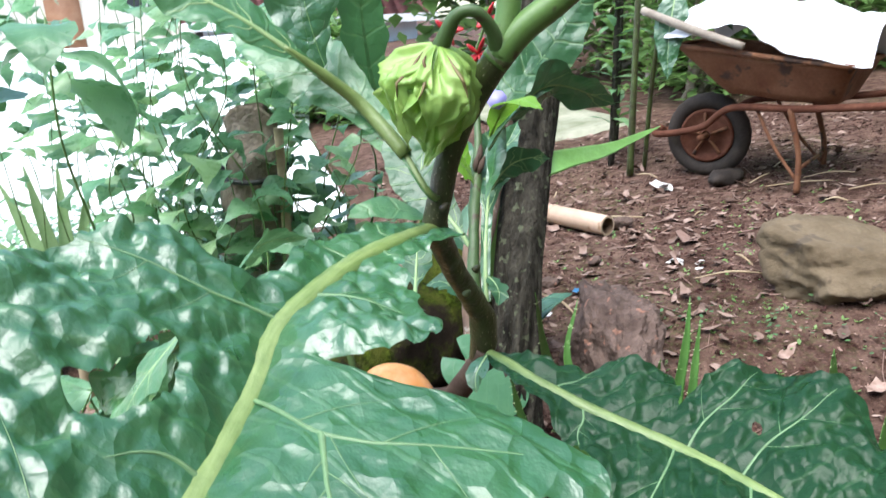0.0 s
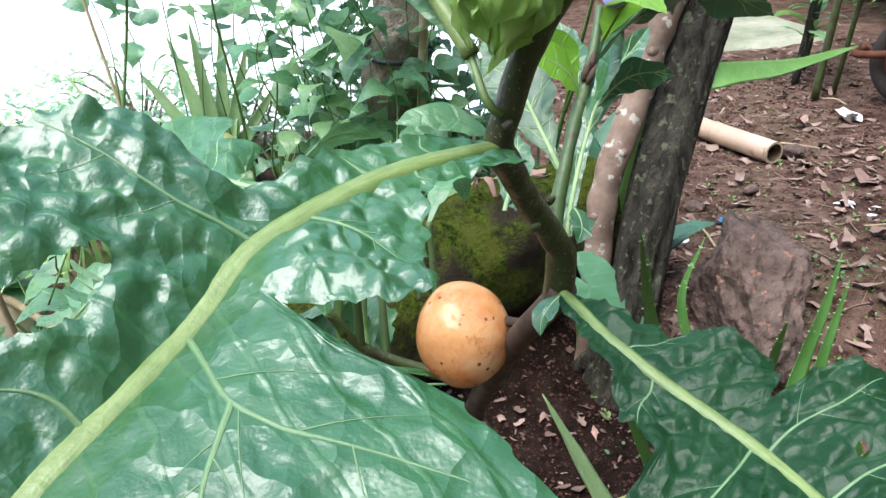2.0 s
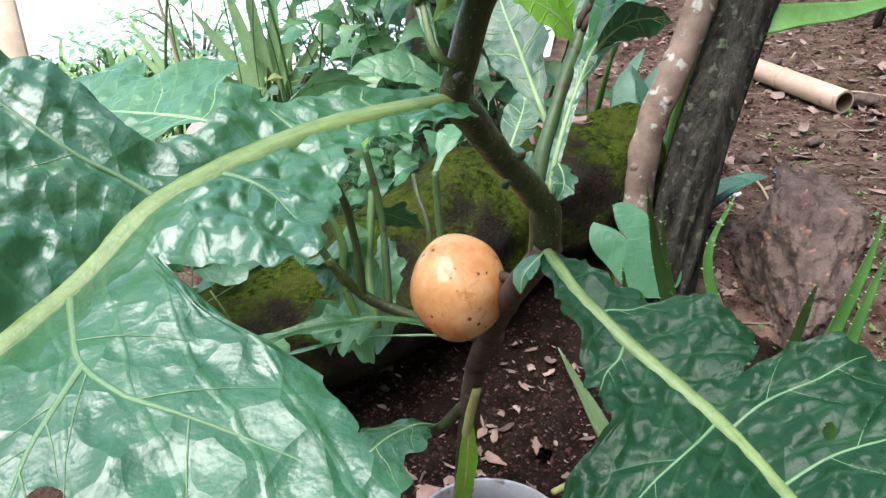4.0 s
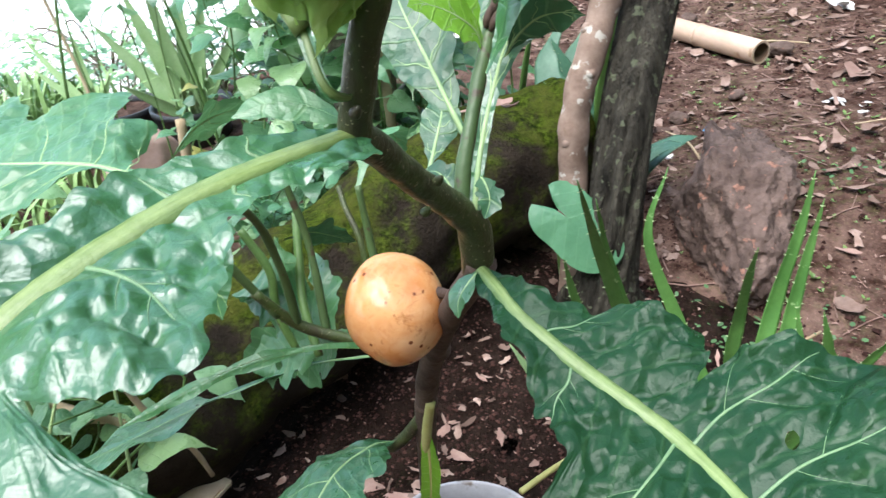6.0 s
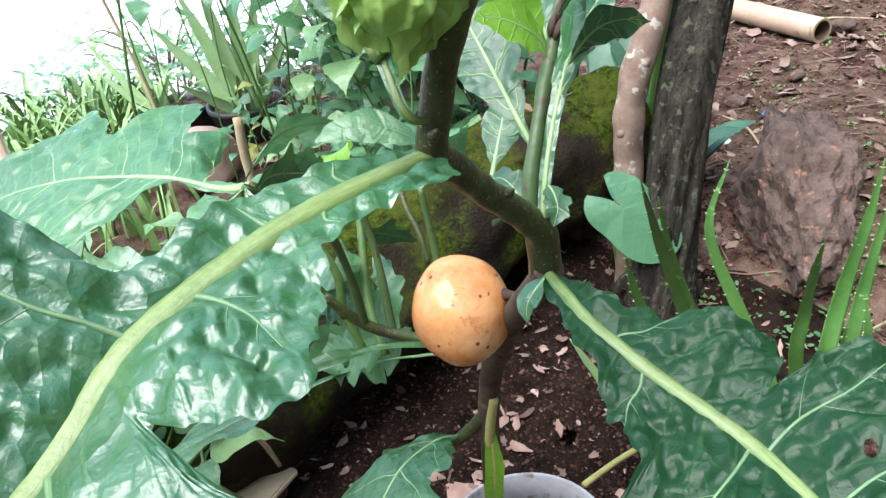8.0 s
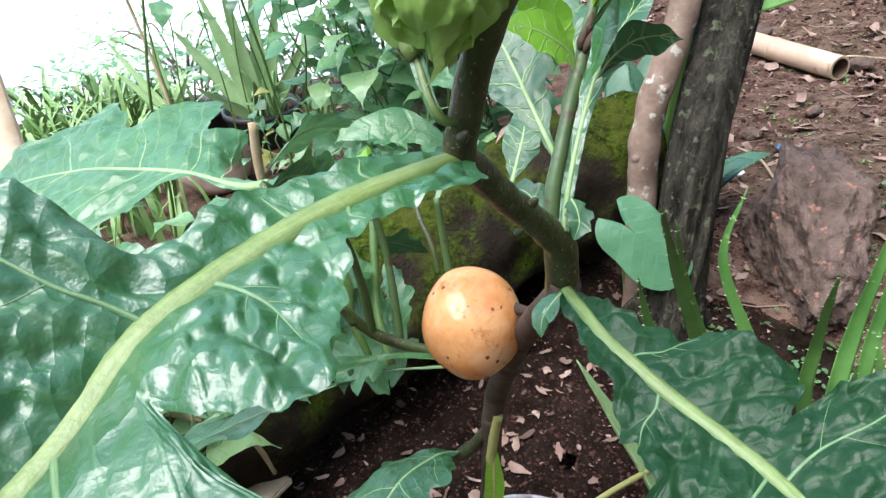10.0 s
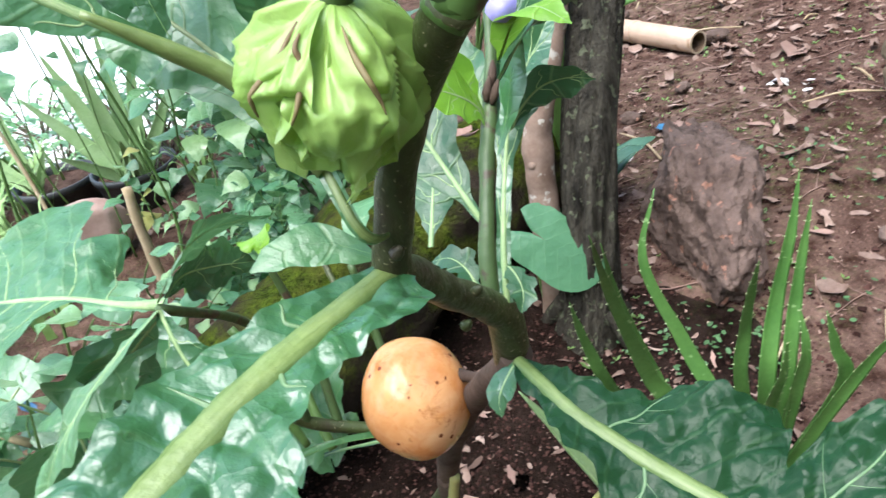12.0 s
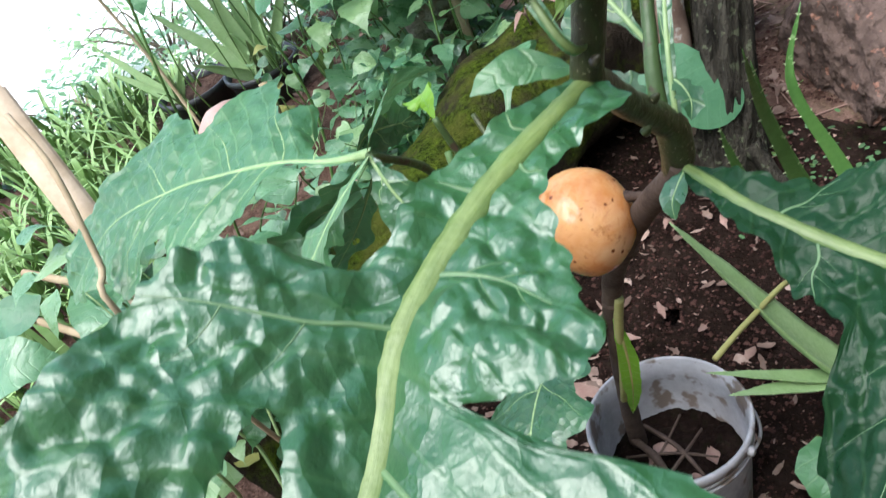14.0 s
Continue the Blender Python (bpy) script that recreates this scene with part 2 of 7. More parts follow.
M["paper"] = plain_material("dirty_paper", (0.55, 0.53, 0.50), (0.72, 0.70, 0.68), 25, 0.8, 0.3, 0.002, 180, spec=0.08)
M["bark_dark"] = plain_material("weathered_wood", (0.016, 0.014, 0.011), (0.092, 0.082, 0.062), 40, 0.85, 1.0, 0.03, 170, stretch=(1, 1, 0.22), spots=((0.11, 0.12, 0.075), 48, 0.59), spec=0.08)
M["bark_brown"] = plain_material("lichened_bark", (0.17, 0.112, 0.082), (0.29, 0.21, 0.165), 26, 0.8, 0.6, 0.004, 140, spots=((0.36, 0.33, 0.28), 34, 0.6), spec=0.08)
M["trunk"] = plain_material("trunk_bark", (0.20, 0.155, 0.115), (0.38, 0.32, 0.26), 12, 0.9, 1.0, 0.03, 80, spots=((0.42, 0.38, 0.33), 9, 0.62), spec=0.08)
M["rock_red"] = plain_material("red_stone", (0.085, 0.058, 0.048), (0.20, 0.14, 0.115), 16, 0.85, 1.0, 0.02, 90, spots=((0.27, 0.14, 0.10), 40, 0.62), spec=0.08)
M["rock_brown"] = plain_material("brown_stone", (0.105, 0.078, 0.048), (0.19, 0.145, 0.095), 7, 0.85, 0.8, 0.012, 60, spots=((0.09, 0.07, 0.05), 14, 0.62), spec=0.08)


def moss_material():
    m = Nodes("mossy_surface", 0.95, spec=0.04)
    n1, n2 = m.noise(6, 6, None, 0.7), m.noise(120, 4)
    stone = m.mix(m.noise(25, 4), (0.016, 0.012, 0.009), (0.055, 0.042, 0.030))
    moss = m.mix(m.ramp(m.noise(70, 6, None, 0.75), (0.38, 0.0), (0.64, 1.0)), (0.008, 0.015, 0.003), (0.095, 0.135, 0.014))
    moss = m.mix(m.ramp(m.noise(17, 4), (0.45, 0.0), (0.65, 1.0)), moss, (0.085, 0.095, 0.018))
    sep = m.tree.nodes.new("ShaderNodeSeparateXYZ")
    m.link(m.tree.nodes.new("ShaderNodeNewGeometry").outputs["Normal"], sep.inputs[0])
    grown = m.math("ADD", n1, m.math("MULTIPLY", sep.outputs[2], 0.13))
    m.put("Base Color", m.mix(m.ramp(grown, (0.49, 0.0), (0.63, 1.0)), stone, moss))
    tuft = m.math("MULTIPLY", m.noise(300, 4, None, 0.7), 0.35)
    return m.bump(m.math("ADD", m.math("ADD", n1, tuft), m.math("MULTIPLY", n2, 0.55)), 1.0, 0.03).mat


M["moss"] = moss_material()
M["bamboo"] = plain_material("dry_bamboo", (0.42, 0.28, 0.19), (0.58, 0.42, 0.31), 6, 0.5, 0.15, 0.002, 60, stretch=(1, 0.3, 1), spots=((0.26, 0.16, 0.09), 11, 0.66))
M["bamboo_inside"] = plain_material("bamboo_inside", (0.13, 0.08, 0.045), (0.2, 0.13, 0.08), 25, 0.8)
M["plank"] = plain_material("bleached_wood", (0.44, 0.33, 0.22), (0.62, 0.49, 0.36), 14, 0.7, 0.3, 0.003, 90, stretch=(1, 1, 1), spec=0.2)
M["stalk"] = plain_material("dry_stalk", (0.34, 0.25, 0.15), (0.52, 0.42, 0.28), 14, 0.75, 0.4, 0.002, 120, spec=0.08)
M["rust"] = plain_material("rusty_steel", (0.15, 0.062, 0.034), (0.26, 0.13, 0.075), 8, 0.75, 0.6, 0.003, 90, metal=0.25, spots=((0.07, 0.045, 0.035), 9, 0.58), spec=0.08)
M["rust_red"] = plain_material("red_painted_rusty_steel", (0.10, 0.036, 0.022), (0.19, 0.08, 0.05), 12, 0.7, 0.5, 0.002, 90, metal=0.2, spec=0.08)
M["rubber"] = plain_material("worn_rubber", (0.03, 0.024, 0.02), (0.055, 0.042, 0.034), 20, 0.8, 0.4, 0.002, 120, spec=0.2)
M["sack"] = plain_material("white_sack_cloth", (0.62, 0.62, 0.65), (0.74, 0.74, 0.76), 9, 0.75, 0.5, 0.01, 40)
M["pole"] = plain_material("grey_pole", (0.22, 0.18, 0.14), (0.36, 0.31, 0.25), 20, 0.8)
M["bucket"] = plain_material("white_plastic", (0.26, 0.25, 0.25), (0.40, 0.39, 0.40), 16, 0.45, 0.2, 0.001, 90, spots=((0.13, 0.10, 0.08), 22, 0.55))
M["black_plastic"] = plain_material("black_plastic", (0.02, 0.022, 0.024), (0.045, 0.045, 0.045), 20, 0.45)
M["blue_plastic"] = plain_material("blue_plastic", (0.02, 0.10, 0.22), (0.05, 0.2, 0.35), 20, 0.4)
M["clay"] = plain_material("pink_clay", (0.38, 0.23, 0.195), (0.52, 0.36, 0.31), 9, 0.75, 0.3, 0.003, 70)
M["aloe"] = plain_material("aloe_skin", (0.060, 0.165, 0.035), (0.11, 0.25, 0.06), 16, 0.4, 0.15, 0.001, 160, spots=((0.20, 0.32, 0.13), 95, 0.66))
M["aloe_pale"] = plain_material("pale_aloe_skin", (0.24, 0.38, 0.15), (0.35, 0.49, 0.24), 16, 0.42, 0.15, 0.001, 160)
M["tooth"] = plain_material("aloe_tooth", (0.36, 0.46, 0.22), (0.44, 0.52, 0.28), 40, 0.5)
M["agave"] = plain_material("agave_skin", (0.05, 0.13, 0.075), (0.08, 0.19, 0.11), 12, 0.45, 0.15, 0.001, 120)
M["agave_light"] = plain_material("bright_agave_skin", (0.14, 0.30, 0.07), (0.20, 0.40, 0.11), 9, 0.45, 0.15, 0.001, 120)
M["grass"] = plain_material("grass_blade", (0.19, 0.34, 0.09), (0.33, 0.50, 0.19), 20, 0.5, 0.1, 0.001, 160, vary=0.15)
M["weed"] = plain_material("weed_leaf", (0.05, 0.12, 0.04), (0.09, 0.19, 0.07), 30, 0.6, 0.1, 0.001, 160, vary=0.5)
M["stem_dull"] = plain_material("dull_green_stem", (0.045, 0.085, 0.025), (0.075, 0.13, 0.04), 25, 0.5, 0.4, 0.0015, 240, spots=((0.05, 0.035, 0.02), 50, 0.58))
M["wall"] = plain_material("limewashed_wall", (0.62, 0.56, 0.46), (0.72, 0.67, 0.57), 1.2, 0.85, 0.2, 0.004, 20)
M["wall_blue"] = plain_material("blue_grey_paint", (0.50, 0.58, 0.64), (0.60, 0.67, 0.71), 1.2, 0.7, 0.2, 0.004, 20)
M["roof"] = plain_material("red_roof_sheet", (0.36, 0.13, 0.12), (0.48, 0.21, 0.19), 3, 0.6, 0.3, 0.01, 25)
M["white_paint"] = plain_material("white_paint", (0.76, 0.76, 0.74), (0.82, 0.82, 0.80), 3, 0.6, 0.1, 0.002, 40)
M["door_wood"] = plain_material("brown_door", (0.30, 0.14, 0.07), (0.38, 0.2, 0.11), 5, 0.6)
M["petal_red"] = plain_material("red_petal", (0.42, 0.01, 0.02), (0.55, 0.03, 0.03), 60, 0.5)
M["petal_blue"] = plain_material("violet_petal", (0.22, 0.20, 0.50), (0.36, 0.34, 0.66), 80, 0.5)
M["glass"] = plain_material("dark_pane", (0.03, 0.035, 0.04), (0.05, 0.055, 0.06), 2, 0.08, 0.02)

# ---- small makers ----


def thing(name, at, label, category, group="", kind=""):
    ob = new(name)
    ob.empty_display_size = 0.05
    ob.location = at
    return tagged(ob, label, category, group, kind)


def under(ob, parent):
    """Puts ob, built in world places, under parent."""
    p, m = parent, Matrix.Identity(4)
    chain = []
    while p:
        chain.append(p)
        p = p.parent
    for q in reversed(chain):
        m = m @ q.matrix_parent_inverse @ q.matrix_basis
    ob.parent = parent
    ob.matrix_parent_inverse = m.inverted()
    return ob


def part(name, bm, material, parent=None, label="", smooth=True):
    me = bpy.data.meshes.new(name)
    if smooth:
        for f in bm.faces:
            f.smooth = True
    bm.to_mesh(me)
    bm.free()
    for m in material if isinstance(material, (list, tuple)) else (material,):
        me.materials.append(m)
    ob = new(name, me)
    if parent:
        under(ob, parent)
    if label:
        tagged(ob, label)
    return ob


def curve(pts, n):
    """n + 1 places along a smooth line through pts."""
    P = [Vector(p) for p in pts]
    P = [P[0] * 2 - P[1], *P, P[-1] * 2 - P[-2]]
    out = []
    for k in range(n + 1):
        f = k / n * (len(P) - 3)
        i = min(int(f), len(P) - 4)
        t = f - i
        a, b, c, d = P[i : i + 4]
        out.append(0.5 * ((2 * b) + (c - a) * t + (2 * a - 5 * b + 4 * c - d) * t * t + (3 * b - a - 3 * c + d) * t ** 3))
    return out


def along(values, f):
    f = max(0.0, min(1.0, f)) * (len(values) - 1)
    i = min(int(f), len(values) - 2)
    return values[i] + (values[i + 1] - values[i]) * (f - i)


def tube(pts, radii, seg=10, n=20, knobbly=0.0, flat=1.0, bm=None, hollow=0.0, grain=30.0):
    bm = bm or bmesh.new()
    C = curve(pts, n)
    u = None
    rings = []
    for k, c in enumerate(C):
        t = (C[min(k + 1, n)] - C[max(k - 1, 0)]).normalized()
        if u is None:
            u = t.orthogonal().normalized()
        u = (u - t * u.dot(t)).normalized()
        w = t.cross(u)
        r = along(radii, k / n)
        ring = []
        for j in range(seg):
            a = 2 * math.pi * j / seg
            d = u * math.cos(a) + w * (math.sin(a) * flat)
            g = 1 + knobbly * noise.noise((c + d * r) * grain)
            ring.append(bm.verts.new(c + d * (r * g)))
        rings.append(ring)
    for a, b in zip(rings, rings[1:]):
        for j in range(seg):
            bm.faces.new((a[j], a[(j + 1) % seg], b[(j + 1) % seg], b[j]))
    if not hollow:
        bm.faces.new(rings[0][::-1])
        bm.faces.new(rings[-1])
    return bm


def profile(table, s):
    """Straight steps, softly rounded, between (place, width) pairs."""
    for (a, x), (b, y) in zip(table, table[1:]):
        if s <= b:
            t = 0 if b == a else (s - a) / (b - a)
            t = t * t * (3 - 2 * t)
            return x + (y - x) * t
    return table[-1][1]


def smoothstep(a, b, x):
    t = max(0.0, min(1.0, (x - a) / (b - a)))
    return t * t * (3 - 2 * t)


class Blade:
    """The surface of one leaf: a midrib line, the side to which it spreads and its half widths, in metres."""

    def __init__(self, mid, side, left, right, rise=(0.2, 0.2), bend=(1.0, 1.0), quilt=0.002, cell=0.02, wave=0.003, seed=0.0, twist=0.0, rag=0.004, reach=(0.15, 0.15), plane=None, calm=(9.0, 1.0), back=0.0):
        self.reach, self.calm, self.back = reach, calm, back
        self.plane = Vector(plane).normalized() if plane else None
        self.lines = []
        self.C = curve(mid, 64)
        self.lengths = [0.0]
        for a, b in zip(self.C, self.C[1:]):
            self.lengths.append(self.lengths[-1] + (b - a).length)
        self.length = self.lengths[-1]
        self.side, self.left, self.right = Vector(side).normalized(), left, right
        self.rise, self.bend, self.quilt, self.cell, self.wave, self.seed, self.twist, self.rag = rise, bend, quilt, cell, wave, seed, twist, rag

    def rib(self, s):
        s = max(0.0, min(self.length * 0.99999, s))
        k = next(i for i in range(64) if self.lengths[i + 1] > s)
        f = (s - self.lengths[k]) / (self.lengths[k + 1] - self.lengths[k])
        p = self.C[k].lerp(self.C[k + 1], f)
        t = (self.C[min(k + 2, 64)] - self.C[max(k - 1, 0)]).normalized()
        if self.plane:
            return p, self.side, self.plane
        side = Matrix.Rotation(self.twist * s / self.length, 3, t) @ self.side
        side = (side - t * side.dot(t)).normalized()
        return p, side, t.cross(side).normalized()

    def width(self, s, right):
        w = profile(self.right if right else self.left, s)
        return max(0.0004, w + self.rag * noise.noise((s * 90, self.seed + right * 7.1, 0)) * min(1, w / 0.02))

    def beside(self, s, b):
        """0 on a side vein, 1 a little way from all of them."""
        best = 1.0
        for line, zone in self.lines:
            if line[-1][1] * b <= 0:
                continue
            if abs(s - line[0][0]) > 0.13:
                continue
            for (s0, b0), (s1, b1) in zip(line, line[1:]):
                ds, db = s1 - s0, b1 - b0
                f = max(0.0, min(1.0, ((s - s0) * ds + (b - b0) * db) / (ds * ds + db * db)))
                best = min(best, math.hypot(s - s0 - ds * f, b - b0 - db * f) / zone)
        return best * best * (3 - 2 * best)

    def place(self, s, b, puckered=True):
        s0 = s
        if self.back and b > 0.055:
            s0 = s - self.back * (b - 0.055) * smoothstep(0.17, 0.176, s) * (1 - smoothstep(0.22, 0.28, s))
        p, side, up = self.rib(s0)
        k = 1 if b > 0 else 0
        d = abs(b)
        reach = self.reach[k]
        h = self.rise[k] * (0.25 + 0.75 * smoothstep(0.07, 0.2, s)) * reach * (1 - math.exp(-d / reach)) - self.bend[k] * d * d * 4
        q = Vector((s, b, self.seed))
        if puckered:
            near = min(1.0, d / 0.014) * self.beside(s, b) * (0.6 + 0.4 * smoothstep(0.04, 0.17, s) if self.length > 0.3 else 1.0)
            if b > 0:
                near *= 1 + (self.calm[1] - 1) * smoothstep(self.calm[0] - 0.01, self.calm[0] + 0.01, s)
            cell = Vector(((s - 0.45 * d) / self.cell, b / (self.cell * 1.15), self.seed * 5))
            cell += Vector((noise.noise(q * 40), noise.noise(q * 40 + Vector((3, 1, 0))), 0)) * 0.35
            far = noise.voronoi(cell)[0][0]
            h += self.quilt * (0.75 - 1.5 * far * far) * near
            h += self.quilt * 0.55 * noise.noise(q * 110) * near + self.quilt * 0.8 * noise.noise(q * 22) * near
        w = max(0.004, self.width(s, b > 0))
        h += self.wave * (d / w) ** 2 * math.sin(s * 95 + self.seed * 3 + k * 2) * min(1, w / 0.03)
        return p + side * b + up * h


def leaf_mesh(blade, nu=60, nv=10, holes=()):
    bm = bmesh.new()
    uv = bm.loops.layers.uv.new("UVMap")
    rows, flat, gone = [], {}, {}
    for i in range(nu + 1):
        s = blade.length * i / nu
        wl, wr = blade.width(s, False), blade.width(s, True)
        row = []
        for j in range(-nv, nv + 1):
            b = (wr if j > 0 else wl) * j / nv
            inside = False
            q = (s, b)
            for hs, hb, hr in holes:
                if math.hypot(s - hs, b - hb) < hr:
                    inside = True
            if inside:
                for _ in range(6):
                    for hs, hb, hr in holes:
                        g = math.hypot(q[0] - hs, q[1] - hb)
                        if g < hr and g > 1e-6:
                            q = (hs + (q[0] - hs) * hr / g, hb + (q[1] - hb) * hr / g)
            v = bm.verts.new(blade.place(*(q if inside else (s, b))))
            flat[v] = (s, b)
            gone[v] = inside
            row.append(v)
        rows.append(row)
    for a, c in zip(rows, rows[1:]):
        for j in range(2 * nv):
            q = (a[j], a[j + 1], c[j + 1], c[j])
            if all(gone[v] for v in q):
                continue
            f = bm.faces.new(q)
            for loop in f.loops:
                loop[uv].uv = flat[loop.vert]
    return bm


def ridge(line, sizes, swell=0.42, seed=0.0):
    """A low rounded ridge along (place, side, up) triples: half widths from sizes, its edges sunk in the blade."""
    bm = bmesh.new()
    C = [Vector(p) for p, _, _ in line]
    n = len(C) - 1
    arch = [(-1.0, -0.25), (-0.85, 0.3), (-0.55, 0.75), (-0.2, 0.95), (0.2, 0.95), (0.55, 0.75), (0.85, 0.3), (1.0, -0.25)]
    uv = bm.loops.layers.uv.new("UVMap")
    rows, run = [], [0.0]
    for k in range(n + 1):
        if k:
            run.append(run[-1] + (C[k] - C[k - 1]).length)
        t = (C[min(k + 1, n)] - C[max(k - 1, 0)]).normalized()
        up = line[k][2]
        side = t.cross(up).normalized()
        up = side.cross(t).normalized()
        r = along(sizes, k / n) * (1 + 0.05 * noise.noise(C[k] * 120 + Vector((seed, 0, 0))))
        rows.append([bm.verts.new(C[k] + side * (r * a) + up * (r * swell * b)) for a, b in arch])
    for k in range(n):
        a, b = rows[k], rows[k + 1]
        for j in range(len(arch) - 1):
            f = bm.faces.new((a[j], b[j], b[j + 1], a[j + 1]))
            for loop, (x, y) in zip(f.loops, ((k, j), (k + 1, j), (k + 1, j + 1), (k, j + 1))):
                loop[uv].uv = (run[x], arch[y][0])
    return bm


def vein_line(v):
    """Places (s, b) along a side vein, from its end places or from a list."""
    if isinstance(v[0], tuple):
        return list(v)
    s0, s1, b1 = v
    return [(s0 + (s1 - s0) * f ** 1.15 + 0.0015 * math.sin(f * 9 + s0 * 300), b1 * f) for f in (0, 0.15, 0.3, 0.45, 0.6, 0.75, 0.9, 1.0)]


def fork_lines(line, blade, k):
    """Thin branches that leave a side vein to either side."""
    out = []
    (sa, ba), (sz, bz) = line[0], line[-1]
    d = math.hypot(sz - sa, bz - ba)
    us, ub = (sz - sa) / d, (bz - ba) / d
    for i, f in enumerate((0.28, 0.42, 0.58, 0.74)):
        n = f * (len(line) - 1)
        p = int(n)
        g = n - p
        s = line[p][0] + (line[p + 1][0] - line[p][0]) * g
        b = line[p][1] + (line[p + 1][1] - line[p][1]) * g
        turn = 0.85 * (1 if (i + k) % 2 else -1)
        c, w = math.cos(turn), math.sin(turn)
        reach = d * (0.34 - 0.2 * abs(f - 0.45))
        pts = [(s, b)]
        for q in (0.33, 0.66, 1.0):
            e = (s + reach * q * (us * c - ub * w) + us * reach * 0.25 * q * q, b + reach * q * (us * w + ub * c) + ub * reach * 0.25 * q * q)
            if 0.01 < e[0] < blade.length * 0.95 and abs(e[1]) < 0.93 * blade.width(e[0], e[1] > 0) and e[1] * b > 0:
                pts.append(e)
        if len(pts) == 4:
            out.append(pts)
    return out


def leaf(parent, blade, material, rib_material, rib=0.004, nu=60, nv=10, holes=(), veins=(), label="", vein_size=0.0014, taper=(1, 0.8, 0.55, 0.3, 0.08)):
    """A leaf with its midrib and, where they stand out, its side veins: (from s, to s, to b)."""
    lines = [vein_line(v) for v in veins]
    forks = [f for k, line in enumerate(lines) if abs(line[-1][1]) > 0.03 for f in fork_lines(line, blade, k)]
    blade.lines = [(line, 0.010) for line in lines] + [(f, 0.005) for f in forks]
    ob = part("leaf", leaf_mesh(blade, nu, nv, holes), material, parent, label)
    n = 60
    line = [blade.rib(blade.length * k / n * 0.985) for k in range(n + 1)]
    part("midrib", ridge(line, [rib * k for k in taper], 0.42), rib_material, ob)
    for k, vein in enumerate(lines + forks):
        size = vein_size if k < len(lines) else vein_size * 0.24
        C = curve([(s, b, 0) for s, b in vein], 20)
        pts = [(blade.place(c.x, c.y, True) + blade.rib(c.x)[2] * (0.0 if k < len(lines) else size * 0.5), None, blade.rib(c.x)[2]) for c in C]
        part("vein", ridge(pts, [size, size * 0.75, size * 0.5, size * 0.2], 0.5, k), M["vein"] if rib_material is M["midrib"] else M["midrib_pale"], ob)
    return ob


def stone(name, at, radii, turn, material, seed, rough=0.18, cuts=7, label="", category="stone", detail=4):
    bm = bmesh.new()
    bmesh.ops.create_icosphere(bm, subdivisions=detail, radius=1)
    rng = random.Random(seed)
    planes = [(Vector((rng.gauss(0, 1), rng.gauss(0, 1), rng.gauss(0, 1))).normalized(), rng.uniform(0.62, 0.85)) for _ in range(cuts)]
    m = pose(*at, *turn) @ Matrix.Diagonal((*radii, 1))
    for v in bm.verts:
        p = v.co.copy()
        for nrm, d in planes:
            over = p.dot(nrm) - d
            if over > 0:
                p -= nrm * over * 0.9
        k = Vector((seed * 3.1, seed, 0))
        p *= 1 + rough * (noise.noise(p * 1.8 + k) * 0.6 + noise.noise(p * 5 + k) * 0.3 + noise.noise(p * 13 + k) * 0.16 + noise.noise(p * 30 + k) * 0.09 + noise.noise(p * 70 + k) * 0.04)
        v.co = m @ p
    return tagged(part(name, bm, material), label, category)


def rounded_box(size, m, bevel=0.004, bm=None):
    out = bm or bmesh.new()
    b = bmesh.new()
    bmesh.ops.create_cube(b, size=1)
    for v in b.verts:
        v.co = Vector((v.co.x * size[0], v.co.y * size[1], v.co.z * size[2]))
    if bevel:
        bmesh.ops.bevel(b, geom=b.edges[:], offset=bevel, segments=2, affect="EDGES")
    b.transform(m)
    tmp = bpy.data.meshes.new("tmp")
    b.to_mesh(tmp)
    b.free()
    out.from_mesh(tmp)
    bpy.data.meshes.remove(tmp)
    return out


def ground_z(x, y):
    z = 0.105 * max(-3.0, min(4.0, x)) - 0.013 + 0.103 * smoothstep(1.2, 1.7, y)
    z += 0.9 * smoothstep(5.5, 15.0, y) * smoothstep(2.0, -1.5, x)
    return z


def soil_z(x, y):
    """The height of the loose soil, with the planting bed on it."""
    z = ground_z(x, y) + 0.016 * noise.noise(Vector((x * 3, y * 3, 0))) + 0.008 * noise.noise(Vector((x * 11, y * 11, 3)))
    f = math.hypot((x - 0.14) / 0.58, (y - 1.14) / 0.55)
    if f < 1:
        z += 0.014 * (1 - f ** 6) - 0.012 * f ** 6 + 0.007 * noise.noise(Vector((x * 28, y * 28, 1)))
    return z


# ---- the ground ----


def ground():
    bm = bmesh.new()

    def steps(lo, hi, fine, far):
        out, v = [], lo
        while v < hi:
            out.append(v)
            v += fine
        out.append(hi)
        d, a, b = fine, lo, hi
        while b < far:
            d *= 1.35
            a, b = a - d, b + d
            out = [a, *out, b]
        return out

    xs, ys = steps(-1.0, 2.6, 0.03, 220), steps(0.2, 3.6, 0.03, 220)
    rows = []
    for y in ys:
        row = []
        for x in xs:
            z = ground_z(x, y)
            if abs(x) < 6 and abs(y) < 8:
                z += 0.016 * noise.noise(Vector((x * 3, y * 3, 0))) + 0.008 * noise.noise(Vector((x * 11, y * 11, 3)))
            row.append(bm.verts.new((x, y, z)))
        rows.append(row)
    for a, b in zip(rows, rows[1:]):
        for j in range(len(xs) - 1):
            bm.faces.new((a[j], a[j + 1], b[j + 1], b[j]))
    return tagged(part("ground", bm, M["soil"]), "damp reddish-brown garden soil strewn with dry leaves", "ground", kind="structure")


ground()


